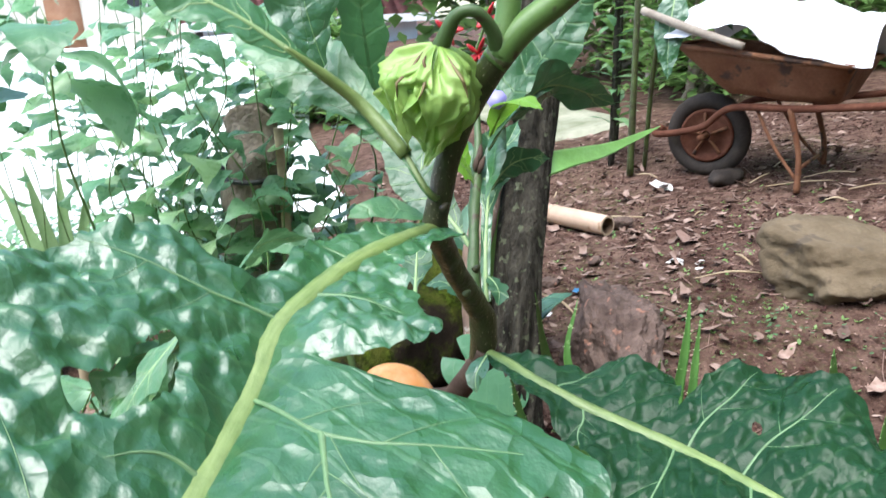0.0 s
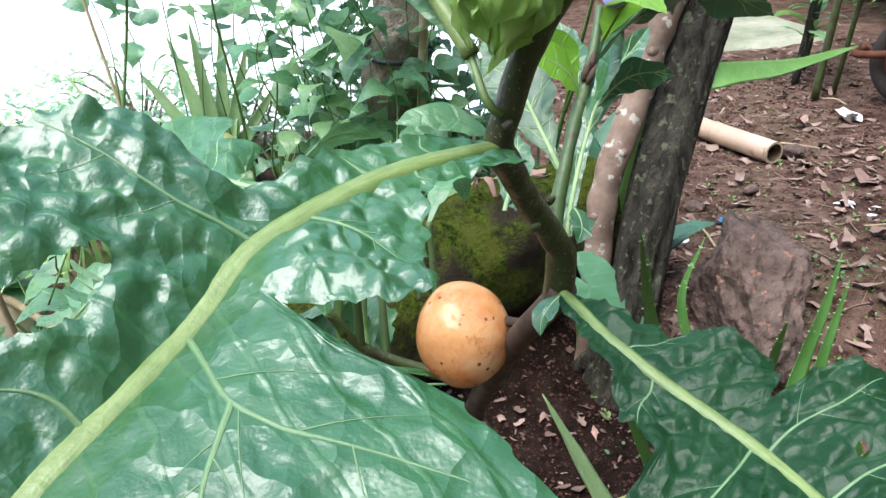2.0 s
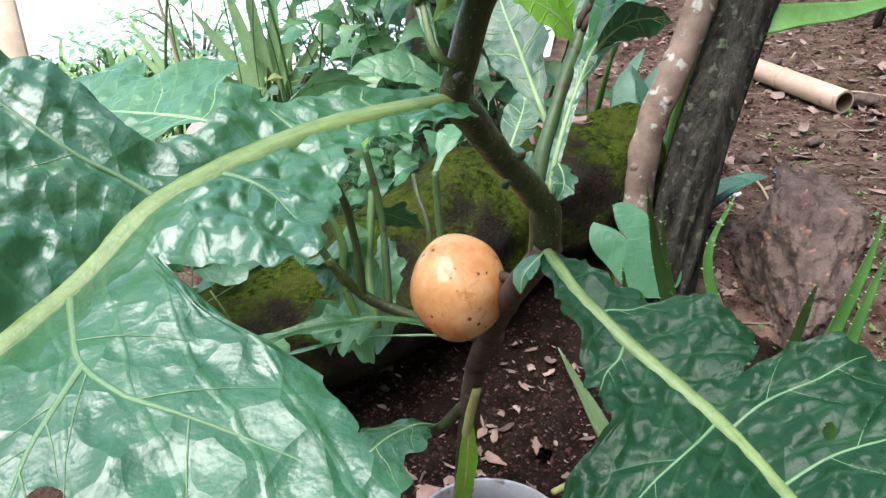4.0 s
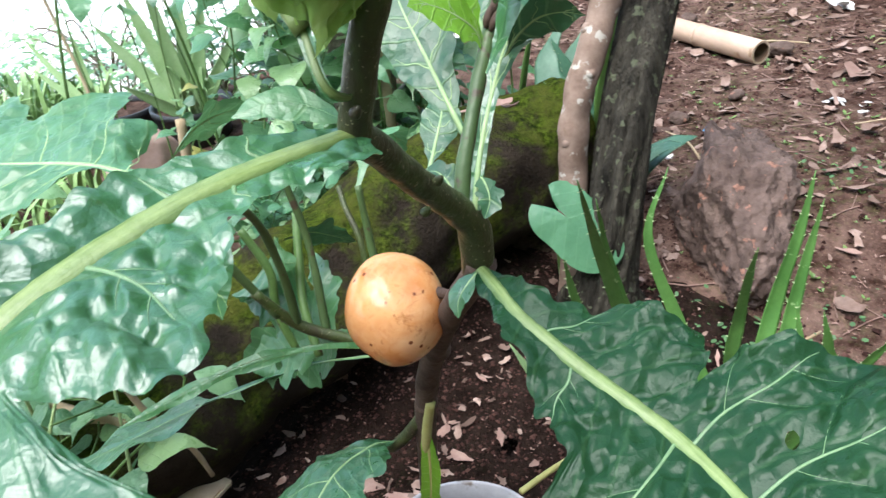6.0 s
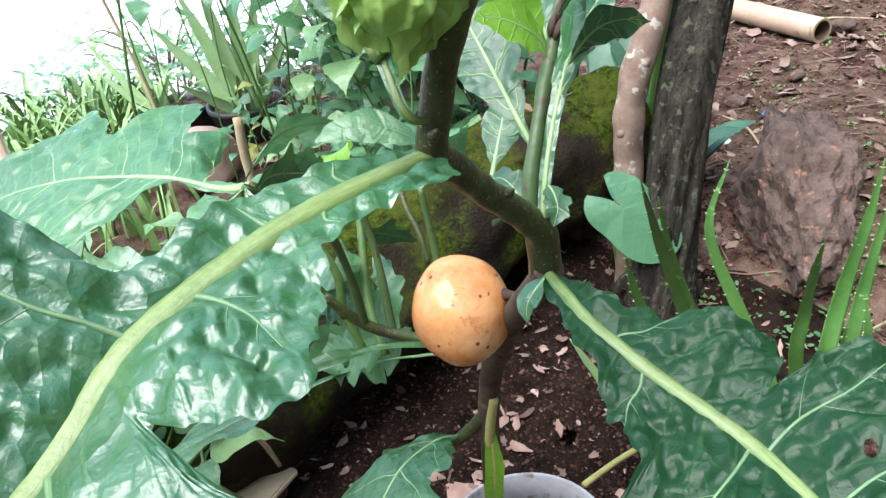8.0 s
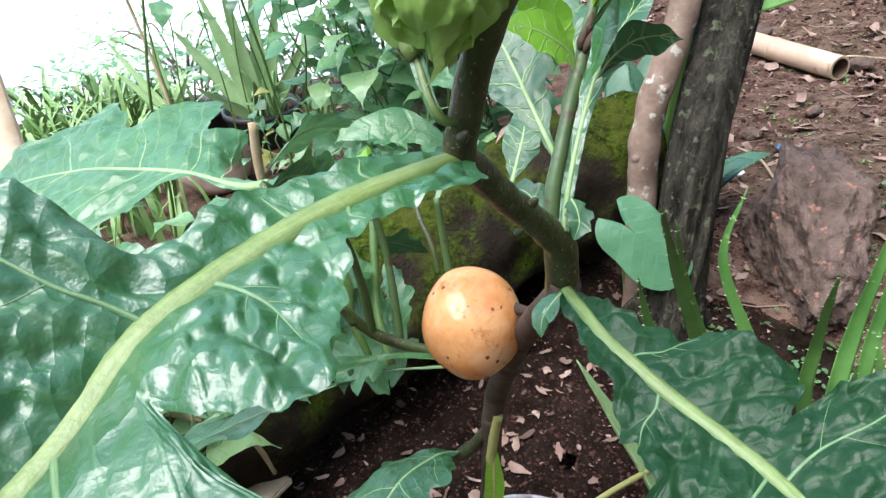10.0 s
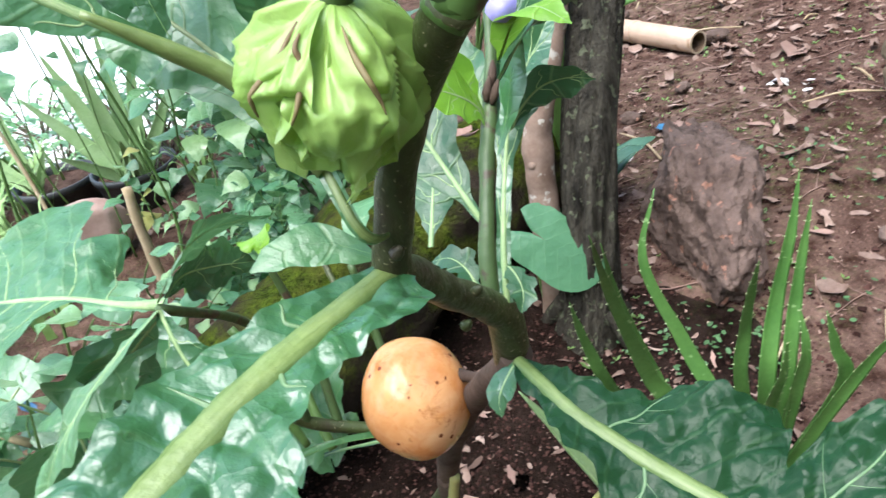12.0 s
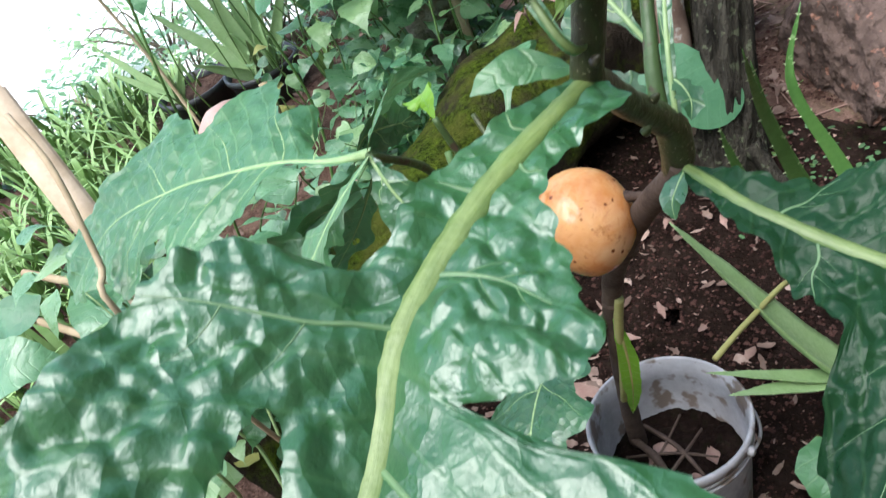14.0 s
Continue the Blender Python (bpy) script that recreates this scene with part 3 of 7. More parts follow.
def sheet(name, x0, x1, y0, y1, lift, material, label, n=24, wob=0.25):
    bm = bmesh.new()
    rows = []
    for j in range(n + 1):
        row = []
        for i in range(n + 1):
            x, y = x0 + (x1 - x0) * i / n, y0 + (y1 - y0) * j / n
            if j == 0:
                y += wob * noise.noise(Vector((x * 1.3, 0, 4)))
            if i == n:
                x += wob * noise.noise(Vector((0, y * 1.1, 9)))
            row.append(bm.verts.new((x, y, ground_z(x, y) + (lift if j else -0.06))))
        rows.append(row)
    for a, b in zip(rows, rows[1:]):
        for j in range(n):
            bm.faces.new((a[j], a[j + 1], b[j + 1], b[j]))
    return tagged(part(name, bm, material), label, "road", kind="structure")


sheet("road", -70.0, 0.2, 3.15, 70.0, 0.035, M["concrete"], "pale sunlit concrete lane beyond the garden", 110)

# Pale sheet where sun falls behind the yard; the brightness is its colour.
sheet("path", 1.45, 2.15, 4.3, 9.0, 0.03, M["path"], "pale patch behind the yard, sunlight put into its colour", 40)


def bed():
    """Dark, shade-toned soil round the plant, a little proud of the yard."""
    bm = bmesh.new()
    n, rings = 80, 40
    rows = []
    for k in range(rings + 1):
        f = k / rings
        row = []
        for j in range(n):
            a = 2 * math.pi * j / n
            rad = f * (1 + 0.22 * noise.noise(Vector((math.cos(a) * 1.5, math.sin(a) * 1.5, 2))))
            x, y = 0.14 + 0.58 * rad * math.cos(a), 1.14 + 0.55 * rad * math.sin(a)
            z = ground_z(x, y) + 0.016 * noise.noise(Vector((x * 3, y * 3, 0))) + 0.008 * noise.noise(Vector((x * 11, y * 11, 3)))
            z += 0.014 * (1 - f ** 6) - 0.012 * f ** 6 + 0.007 * noise.noise(Vector((x * 28, y * 28, 1))) + 0.004 * noise.noise(Vector((x * 70, y * 70, 1)))
            row.append(bm.verts.new((x, y, z)))
        rows.append(row)
    for a, b in zip(rows[1:], rows[2:]):
        for j in range(n):
            bm.faces.new((a[j], a[(j + 1) % n], b[(j + 1) % n], b[j]))
    bm.faces.new(rows[1])
    for v in rows[0]:
        bm.verts.remove(v)
    return tagged(part("planting_bed", bm, M["bed_soil"]), "dark crumbly soil round the plant, with shade put into its colour", "soil", kind="structure")


bed()


def blocking_wall(name, a, b, height):
    """An added wall, out of the lens's sight, that blocks low sky light."""
    a, b = Vector(a), Vector(b)
    d = (b - a).normalized()
    m = Matrix.Translation((a + b) / 2 + Vector((0, 0, height / 2 - 0.3))) @ Matrix.Rotation(math.atan2(d.y, d.x), 4, "Z")
    bm = bmesh.new()
    bmesh.ops.create_cube(bm, size=1)
    for v in bm.verts:
        v.co = m @ Vector((v.co.x * (b - a).length, v.co.y * 0.2, v.co.z * height))
    return tagged(part(name, bm, M["trunk"], smooth=False), "unseen rough brown wall added to block low sky light", "wall", kind="structure")


blocking_wall("wall_east", (2.3, -2.1, 0), (2.3, 0.7, 0), 3.4)
blocking_wall("wall_south", (0.5, -2.2, 0), (2.19, -2.2, 0), 3.4)

# ---- the fruiting plant ----
plant = thing("nightshade_plant", (0.008, 0.862, 0.085), "tall fruiting plant with thick stem and huge glossy lobed leaves", "plant")
main_stem = part("main_stem", tube([(0.008, 0.862, 0.05), (0.010, 0.850, 0.2), (0.024, 0.78, 0.478), (0.044, 0.72, 0.60), (0.060, 0.672, 0.675), (0.077, 0.625, 0.735), (0.084, 0.606, 0.762)], [0.0135, 0.012, 0.011, 0.0105, 0.0105], 14, 60, 0.12), M["stem_woody"], plant, "brown woody lower stem with leaf scars")
part("upper_stem", tube([(0.081, 0.616, 0.745), (0.082, 0.611, 0.768), (0.079, 0.605, 0.792), (0.068, 0.590, 0.815), (0.050, 0.562, 0.846), (0.034, 0.533, 0.879), (0.026, 0.516, 0.896), (0.028, 0.513, 0.912), (0.035, 0.511, 0.94), (0.046, 0.503, 0.97), (0.061, 0.481, 1.003)], [0.0108, 0.0112, 0.0098, 0.0084, 0.0086, 0.0084, 0.0078, 0.0080, 0.0084], 18, 110, 0.13, 1.0, None, 0, 60), M["stem"], plant, "dark green-brown zigzag stem with pale specks")
part("branch", tube([(0.058, 0.484, 0.998), (0.074, 0.479, 1.016), (0.10, 0.472, 1.036), (0.14, 0.46, 1.075)], [0.0085, 0.0078, 0.007], 12, 20, 0.06), M["stem_green"], plant)
part("branch", tube([(0.060, 0.482, 1.0), (0.068, 0.485, 1.03), (0.075, 0.49, 1.09)], [0.0075, 0.007, 0.006], 12, 16, 0.06), M["stem_green"], plant)
side_shoot = part("side_shoot", tube([(0.074, 0.601, 0.806), (0.077, 0.618, 0.831), (0.083, 0.637, 0.850), (0.091, 0.660, 0.871), (0.097, 0.674, 0.885), (0.102, 0.688, 0.900), (0.108, 0.704, 0.918), (0.113, 0.725, 0.943)], [0.0056, 0.0048, 0.0050, 0.0046, 0.0040, 0.003], 14, 60, 0.2, 1.0, None, 0, 60), M["stem_dull"], plant, "green-brown ribbed side shoot")
for k, p in enumerate(((0.028, 0.50, 0.912), (0.06, 0.55, 0.852), (0.052, 0.548, 0.835))):
    part("bud_scar", tube([p, (p[0] + 0.003, p[1] - 0.002, p[2] + 0.004)], [0.003, 0.0026, 0.001], 8, 6), M["stem"], plant)

for f in (0.2, 0.33, 0.49, 0.61):
    C = curve([(0.008, 0.862, 0.05), (0.010, 0.850, 0.2), (0.024, 0.78, 0.478), (0.044, 0.72, 0.60), (0.060, 0.672, 0.675), (0.077, 0.625, 0.735), (0.084, 0.606, 0.762)], 100)
    k = int(f * 100)
    d = (C[k + 1] - C[k]).normalized()
    r = 0.0125 - 0.0018 * f
    part("leaf_scar", tube([C[k] - d * 0.005, C[k] - d * 0.001, C[k] + d * 0.002, C[k] + d * 0.006], [r * 0.9, r * 1.06, r * 1.12, r * 0.9], 14, 10, 0.2, 1.0, None, 0, 90), M["stem_woody"], main_stem)

# the fruit, with its short stalk and the dried cap
def fruit():
    c, r = Vector((0.0148, 0.690, 0.667)), 0.0425
    bm = bmesh.new()
    bmesh.ops.create_uvsphere(bm, u_segments=56, v_segments=36, radius=1)
    axis = pose(0, 0, 0, 18, 22, 0).to_3x3()
    LONG = Vector((0.0, 0.5, 0.866))
    for v in bm.verts:
        p = v.co.copy()
        ang = math.atan2(p.y, p.x)
        k = 1 + 0.018 * math.cos(5 * ang + 0.6) * (1 - p.z * p.z) + 0.02 * noise.noise(p * 1.6)
        top = max(0.0, p.z) ** 6
        p = axis @ Vector((p.x * k, p.y * k, p.z * 0.97 - 0.10 * top))
        p += LONG * (p.dot(LONG) * 0.12)
        p *= 1 + 0.03 * p.dot(LONG)
        v.co = c + p * r
    body = part("fruit", bm, M["fruit"], plant, "ripe orange round fruit with brown blemishes")
    part("fruit_stalk", tube([(0.068, 0.658, 0.697), (0.063, 0.667, 0.695), (0.056, 0.678, 0.689), (0.050, 0.687, 0.684)], [0.0045, 0.004, 0.005], 10, 12, 0.1), M["stem_woody"], body)
    part("dried_cap", tube([(0.0565, 0.680, 0.690), (0.053, 0.684, 0.687), (0.0495, 0.688, 0.684)], [0.003, 0.0045, 0.006], 12, 8, 0.5), M["stem_woody"], body)


fruit()

# the great leaf that reaches past the lens
big = Blade([(0.024, 0.510, 0.899), (-0.008, 0.471, 0.904), (-0.037, 0.437, 0.904), (-0.072, 0.389, 0.897), (-0.087, 0.346, 0.884), (-0.108, 0.286, 0.874), (-0.135, 0.21, 0.855), (-0.155, 0.15, 0.83)],
            (0.806, -0.518, -0.266),
            [(0, 0.006), (0.02, 0.011), (0.063, 0.020), (0.092, 0.022), (0.132, 0.022), (0.143, 0.024), (0.152, 0.05), (0.162, 0.068), (0.18, 0.078), (0.195, 0.092), (0.222, 0.102), (0.25, 0.104), (0.275, 0.115), (0.3, 0.125), (0.33, 0.11), (0.38, 0.05), (0.43, 0.002)],
            [(0, 0.012), (0.011, 0.027), (0.043, 0.019), (0.071, 0.018), (0.088, 0.023), (0.100, 0.035), (0.113, 0.046), (0.126, 0.056), (0.140, 0.068), (0.150, 0.070), (0.160, 0.066), (0.168, 0.055), (0.174, 0.042), (0.178, 0.026), (0.183, 0.06), (0.188, 0.1), (0.2, 0.119), (0.213, 0.135), (0.226, 0.141), (0.240, 0.131), (0.252, 0.108), (0.264, 0.088), (0.274, 0.074), (0.283, 0.045), (0.295, 0.08), (0.32, 0.11), (0.36, 0.07), (0.43, 0.002)],
            rise=(0.62, 0.72), bend=(0.0, 0.05), quilt=0.0054, cell=0.0130, wave=0.004, seed=1.3, rag=0.004, reach=(0.10, 0.033), plane=(0.238, -0.125, 0.963), calm=(0.172, 0.3), back=0.27)
leaf(plant, big, M["leaf"], M["midrib"], 0.0072, 300, 56, holes=((0.254, 0.060, 0.0065), (0.262, 0.064, 0.0075), (0.253, 0.070, 0.006), (0.263, 0.073, 0.006), (0.239, 0.119, 0.0085), (0.213, -0.035, 0.0045), (0.221, -0.034, 0.007), (0.230, -0.033, 0.009), (0.240, -0.035, 0.010), (0.250, -0.040, 0.009), (0.257, -0.048, 0.007)),
     veins=(((0.155, 0.0), (0.163, -0.015), (0.172, -0.029), (0.180, -0.047), (0.187, -0.066), (0.196, -0.09)),
            ((0.203, 0.0), (0.214, 0.018), (0.222, 0.035), (0.220, 0.06), (0.218, 0.08), (0.216, 0.108)),
            ((0.222, 0.035), (0.236, 0.040), (0.248, 0.045), (0.262, 0.055)),
            ((0.131, 0.0), (0.129, 0.015), (0.129, 0.03), (0.134, 0.049)),
            ((0.089, 0.0), (0.090, -0.010), (0.091, -0.019)),
            ((0.248, 0.0), (0.251, -0.012), (0.258, -0.021), (0.270, -0.03)),
            (0.285, 0.31, 0.09), (0.05, 0.045, -0.016), (0.30, 0.315, -0.11), (0.07, 0.072, 0.016)),
     label="huge dark green glossy puckered leaf with pale midrib", vein_size=0.0015, taper=(0.8, 0.95, 1.0, 1.0, 0.8, 0.4))

# the broad leaf over the soil
low = Blade([(0.083, 0.600, 0.762), (0.091, 0.575, 0.764), (0.105, 0.545, 0.760), (0.135, 0.508, 0.75), (0.172, 0.463, 0.742), (0.195, 0.41, 0.742), (0.22, 0.345, 0.738), (0.24, 0.29, 0.725)],
            (0.793, 0.559, 0.242),
            [(0, 0.004), (0.02, 0.013), (0.045, 0.012), (0.08, 0.022), (0.108, 0.036), (0.138, 0.05), (0.148, 0.085), (0.16, 0.12), (0.185, 0.135), (0.215, 0.115), (0.25, 0.085), (0.28, 0.09), (0.31, 0.05), (0.35, 0.002)],
            [(0, 0.003), (0.03, 0.013), (0.06, 0.022), (0.08, 0.036), (0.095, 0.05), (0.13, 0.056), (0.148, 0.052), (0.157, 0.03), (0.166, 0.058), (0.182, 0.08), (0.22, 0.098), (0.26, 0.1), (0.285, 0.07), (0.31, 0.06), (0.35, 0.002)],
            rise=(0.15, 0.35), bend=(0.4, 0.3), quilt=0.0050, cell=0.0135, wave=0.008, seed=4.7, rag=0.009, plane=(-0.205, -0.13, 0.97))
leaf(plant, low, M["leaf_shade_toned"], M["midrib"], 0.0050, 230, 44, holes=((0.213, 0.036, 0.0036), (0.150, -0.012, 0.0018), (0.225, 0.06, 0.0016)),
     veins=((0.168, 0.19, -0.115), (0.175, 0.196, 0.082), (0.215, 0.25, 0.09), (0.225, 0.26, -0.08), (0.075, 0.09, 0.04), (0.10, 0.115, -0.036)),
     label="broad dark green lobed leaf with a small hole", vein_size=0.0011, taper=(0.8, 1.0, 1.0, 0.75, 0.3))

small = Blade([(0.022, 0.514, 0.903), (0.002, 0.522, 0.91), (-0.014, 0.521, 0.912), (-0.029, 0.515, 0.909)], (0.2, 0.9, 0.5), [(0, 0.001), (0.012, 0.006), (0.028, 0.010), (0.045, 0.007), (0.056, 0.0006)], [(0, 0.001), (0.012, 0.006), (0.028, 0.010), (0.045, 0.007), (0.056, 0.0006)], quilt=0.0008, cell=0.008, wave=0.0012, seed=2.2, rag=0.002)
leaf(plant, small, M["leaf_pale"], M["midrib_pale"], 0.0012, 40, 8)

EVEN = [(0, 0.1), (0.08, 0.25), (0.25, 0.7), (0.42, 1.0), (0.6, 0.92), (0.78, 0.62), (0.92, 0.28), (1.0, 0.02)]
LOBED = [(0, 0.12), (0.12, 0.2), (0.2, 0.55), (0.28, 0.75), (0.34, 0.55), (0.38, 0.6), (0.46, 1.0), (0.54, 0.95), (0.6, 0.62), (0.66, 0.7), (0.74, 0.8), (0.82, 0.5), (0.92, 0.3), (1.0, 0.02)]


def simple_leaf(parent, mid, side, half, shape=EVEN, material="leaf", rib="midrib_pale", rib_size=0.002, quilt=0.0015, seed=0.0, nu=50, nv=9, label="", rise=0.2, veins=0, twist=0.0, wave=0.004, holes=(), rag=0.003, rib_vein=0.0):
    b = Blade(mid, side, [(0, 0)], [(0, 0)], (rise, rise), (0.8, 0.8), quilt, 0.018, wave, seed, twist, rag)
    table = [(s * b.length, w * half) for s, w in shape]
    b.left = b.right = table
    vv = []
    for k in range(veins):
        f = 0.16 + 0.62 * k / max(1, veins - 1)
        w = profile(table, (f + 0.1) * b.length) * 0.85
        vv.append((f * b.length, (f + 0.13) * b.length, w if k % 2 else -w))
        vv.append(((f + 0.02) * b.length, (f + 0.15) * b.length, -w if k % 2 else w))
    return leaf(parent, b, M[material], M[rib], rib_size, nu, nv, holes, vv, label, rib_vein or rib_size * 0.28)


# the high leaf stalk and leaves beside the husk
simple_leaf(plant, [(0.030, 0.511, 0.915), (0.018, 0.497, 0.926), (0.004, 0.525, 0.955), (-0.025, 0.556, 0.985), (-0.061, 0.590, 1.012), (-0.092, 0.626, 1.037)], (-0.83, -0.16, -0.54), 0.025, [(0, 0.08), (0.25, 0.14), (0.4, 0.5), (0.6, 1.0), (0.8, 0.8), (1.0, 0.02)], "leaf_pale", "midrib", 0.0024, 0.003, 3.1, 80, 14, veins=4, rib_vein=0.0006)
part("leaf_stalk", tube([(0.010, 0.515, 0.945), (-0.012, 0.535, 0.974), (-0.034, 0.532, 0.994), (-0.056, 0.526, 1.012)], [0.0048, 0.0042, 0.0036, 0.0016], 12, 24, 0.1), M["midrib"], plant)
simple_leaf(plant, [(-0.034, 0.532, 0.994), (-0.056, 0.526, 1.012), (-0.080, 0.524, 1.030), (-0.107, 0.521, 1.045), (-0.142, 0.520, 1.062)], (-0.39, -0.70, -0.60), 0.022, [(0, 0.15), (0.15, 0.2), (0.3, 0.55), (0.42, 0.8), (0.5, 0.7), (0.65, 1.0), (0.8, 0.7), (1.0, 0.02)], "leaf_pale", "midrib_pale", 0.0030, 0.003, 8.4, 80, 14, veins=4, rib_vein=0.0007)
simple_leaf(plant, [(-0.034, 0.532, 0.994), (-0.040, 0.540, 1.02), (-0.045, 0.55, 1.06), (-0.05, 0.56, 1.10)], (0.9, 0.2, 0.1), 0.022, EVEN, "leaf", "midrib_pale", 0.0026, 0.002, 5.4, 50, 10, veins=3)
simple_leaf(plant, [(0.0, 0.562, 0.975), (-0.003, 0.56, 1.0), (-0.006, 0.553, 1.03), (-0.004, 0.545, 1.07)], (0.95, -0.15, 0.1), 0.015, EVEN, "leaf_pale", "midrib_pale", 0.0014, 0.001, 6.1, 40, 8)

simple_leaf(plant, [(-0.013, 0.541, 0.972), (-0.030, 0.566, 0.993), (-0.043, 0.589, 1.012), (-0.052, 0.611, 1.029)], (-0.86, 0.10, -0.50), 0.018, [(0, 0.2), (0.3, 0.5), (0.55, 1.0), (0.8, 0.7), (1.0, 0.02)], "leaf_pale", "midrib_pale", 0.0026, 0.0025, 8.9, 60, 12, veins=4)

# the leaves of the side shoot
WINGED = [(0, 0.25), (0.2, 0.28), (0.4, 0.32), (0.5, 0.6), (0.62, 1.0), (0.78, 0.9), (0.9, 0.5), (1.0, 0.02)]
LANCE = [(0, 0.08), (0.1, 0.14), (0.25, 0.5), (0.45, 0.95), (0.6, 1.0), (0.8, 0.7), (1.0, 0.02)]
simple_leaf(plant, [(0.079, 0.628, 0.842), (0.072, 0.639, 0.855), (0.064, 0.658, 0.869), (0.053, 0.684, 0.888), (0.042, 0.710, 0.907), (0.032, 0.741, 0.935)], (-0.93, 0.05, -0.37), 0.024, LANCE, "leaf_mid", "midrib_pale", 0.0022, 0.0025, 9.1, 70, 12, veins=4, wave=0.003)
simple_leaf(plant, [(0.095, 0.671, 0.882), (0.090, 0.671, 0.897), (0.076, 0.662, 0.911), (0.060, 0.653, 0.920), (0.049, 0.643, 0.922)], (-0.29, -0.86, -0.43), 0.0165, EVEN, "leaf_lime", "midrib_pale", 0.0014, 0.0015, 1.1, 50, 10, veins=3)
simple_leaf(plant, [(0.092, 0.678, 0.893), (0.081, 0.683, 0.912), (0.067, 0.683, 0.926), (0.056, 0.681, 0.936)], (-0.66, 0.05, -0.75), 0.015, EVEN, "leaf_lime", "midrib_pale", 0.0014, 0.0015, 1.4, 50, 10, veins=3)
simple_leaf(plant, [(0.081, 0.596, 0.808), (0.085, 0.611, 0.830), (0.092, 0.631, 0.852), (0.100, 0.652, 0.869), (0.107, 0.669, 0.882), (0.117, 0.685, 0.893), (0.128, 0.702, 0.904), (0.141, 0.718, 0.913), (0.157, 0.738, 0.928)], (-0.90, 0.37, 0.24), 0.0145, WINGED, "leaf", "midrib_pale", 0.0022, 0.002, 2.6, 90, 10, veins=4, wave=0.004, rise=0.45)
simple_leaf(plant, [(0.107, 0.666, 0.878), (0.116, 0.670, 0.891), (0.129, 0.669, 0.902), (0.143, 0.661, 0.907), (0.156, 0.650, 0.907)], (-0.20, -0.17, 0.96), 0.0135, LANCE, "leaf_mid", "midrib_pale", 0.0016, 0.0032, 6.9, 70, 12, veins=3, wave=0.006, rag=0.005, rise=0.5)
simple_leaf(plant, [(0.096, 0.680, 0.891), (0.093, 0.701, 0.901), (0.089, 0.720, 0.912), (0.086, 0.742, 0.929)], (-0.98, 0.05, -0.18), 0.016, LANCE, "leaf_mid", "midrib_pale", 0.0018, 0.002, 4.1, 50, 10, veins=3)
simple_leaf(plant, [(0.105, 0.676, 0.888), (0.113, 0.694, 0.896), (0.120, 0.712, 0.906), (0.128, 0.735, 0.923)], (-0.89, -0.02, 0.45), 0.013, LANCE, "leaf_mid", "midrib_pale", 0.0016, 0.002, 4.6, 50, 10, veins=3)
simple_leaf(plant, [(0.085, 0.610, 0.826), (0.089, 0.600, 0.822), (0.090, 0.591, 0.816), (0.086, 0.581, 0.810)], (0.97, 0.22, -0.14), 0.0095, LOBED, "leaf_mid", "midrib_pale", 0.001, 0.0016, 3.4, 40, 8, wave=0.004)
simple_leaf(plant, [(0.050, 0.748, 0.763), (0.057, 0.775, 0.777), (0.064, 0.803, 0.793), (0.066, 0.831, 0.809)], (-0.95, 0.31, 0.05), 0.017, LANCE, "leaf_mid", "midrib_pale", 0.0022, 0.002, 8.8, 50, 10, veins=3)
simple_leaf(plant, [(0.070, 0.629, 0.798), (0.065, 0.645, 0.805), (0.057, 0.657, 0.807), (0.046, 0.665, 0.802)], (-0.64, -0.70, -0.31), 0.012, LOBED, "leaf_mid", "midrib_pale", 0.0012, 0.002, 5.8, 50, 10)
part("flower_bud", tube([(0.097, 0.678, 0.896), (0.099, 0.680, 0.903), (0.102, 0.683, 0.910)], [0.0012, 0.0032, 0.0026, 0.0008], 8, 10, 0.15), M["stem_woody"], plant)
part("flower_bud", tube([(0.100, 0.677, 0.894), (0.103, 0.678, 0.901), (0.107, 0.681, 0.908)], [0.0012, 0.0032, 0.0026, 0.0008], 8, 10, 0.15), M["stem_woody"], plant)
part("flower_bud", tube([(0.101, 0.682, 0.902), (0.104, 0.685, 0.910), (0.106, 0.689, 0.917)], [0.0012, 0.0032, 0.0026, 0.0008], 8, 10, 0.15), M["stem_woody"], plant)
simple_leaf(plant, [(0.10, 0.645, 0.92), (0.128, 0.652, 0.95), (0.165, 0.662, 0.966), (0.228, 0.68, 0.944)], (0.1, -0.6, 0.75), 0.024, LOBED, "leaf", "midrib_pale", 0.0022, 0.003, 2.9, 60, 10, wave=0.008, veins=3)
simple_leaf(plant, [(0.104, 0.647, 0.935), (0.135, 0.665, 0.97), (0.17, 0.68, 1.0), (0.215, 0.69, 1.05)], (0.7, -0.3, -0.5), 0.026, EVEN, "leaf_mid", "midrib_pale", 0.0024, 0.0025, 7.7, 60, 10, wave=0.006, veins=4)
simple_leaf(plant, [(0.102, 0.646, 0.93), (0.11, 0.63, 0.955), (0.118, 0.615, 0.962), (0.13, 0.60, 0.955)], (0.9, 0.3, 0.1), 0.014, EVEN, "leaf_lime", "midrib_pale", 0.0012, 0.001, 1.9, 40, 8)
simple_leaf(plant, [(0.094, 0.637, 0.88), (0.105, 0.65, 0.90), (0.112, 0.658, 0.93), (0.115, 0.662, 0.97)], (0.5, -0.7, 0.2), 0.010, EVEN, "leaf", "midrib_pale", 0.0014, 0.001, 4.9, 40, 8)
flower = part("flower", tube([(0.107, 0.642, 0.952), (0.105, 0.634, 0.958), (0.103, 0.628, 0.962)], [0.002, 0.006, 0.008], 8, 6, 0.2), M["petal_blue"], plant, "small violet flower")


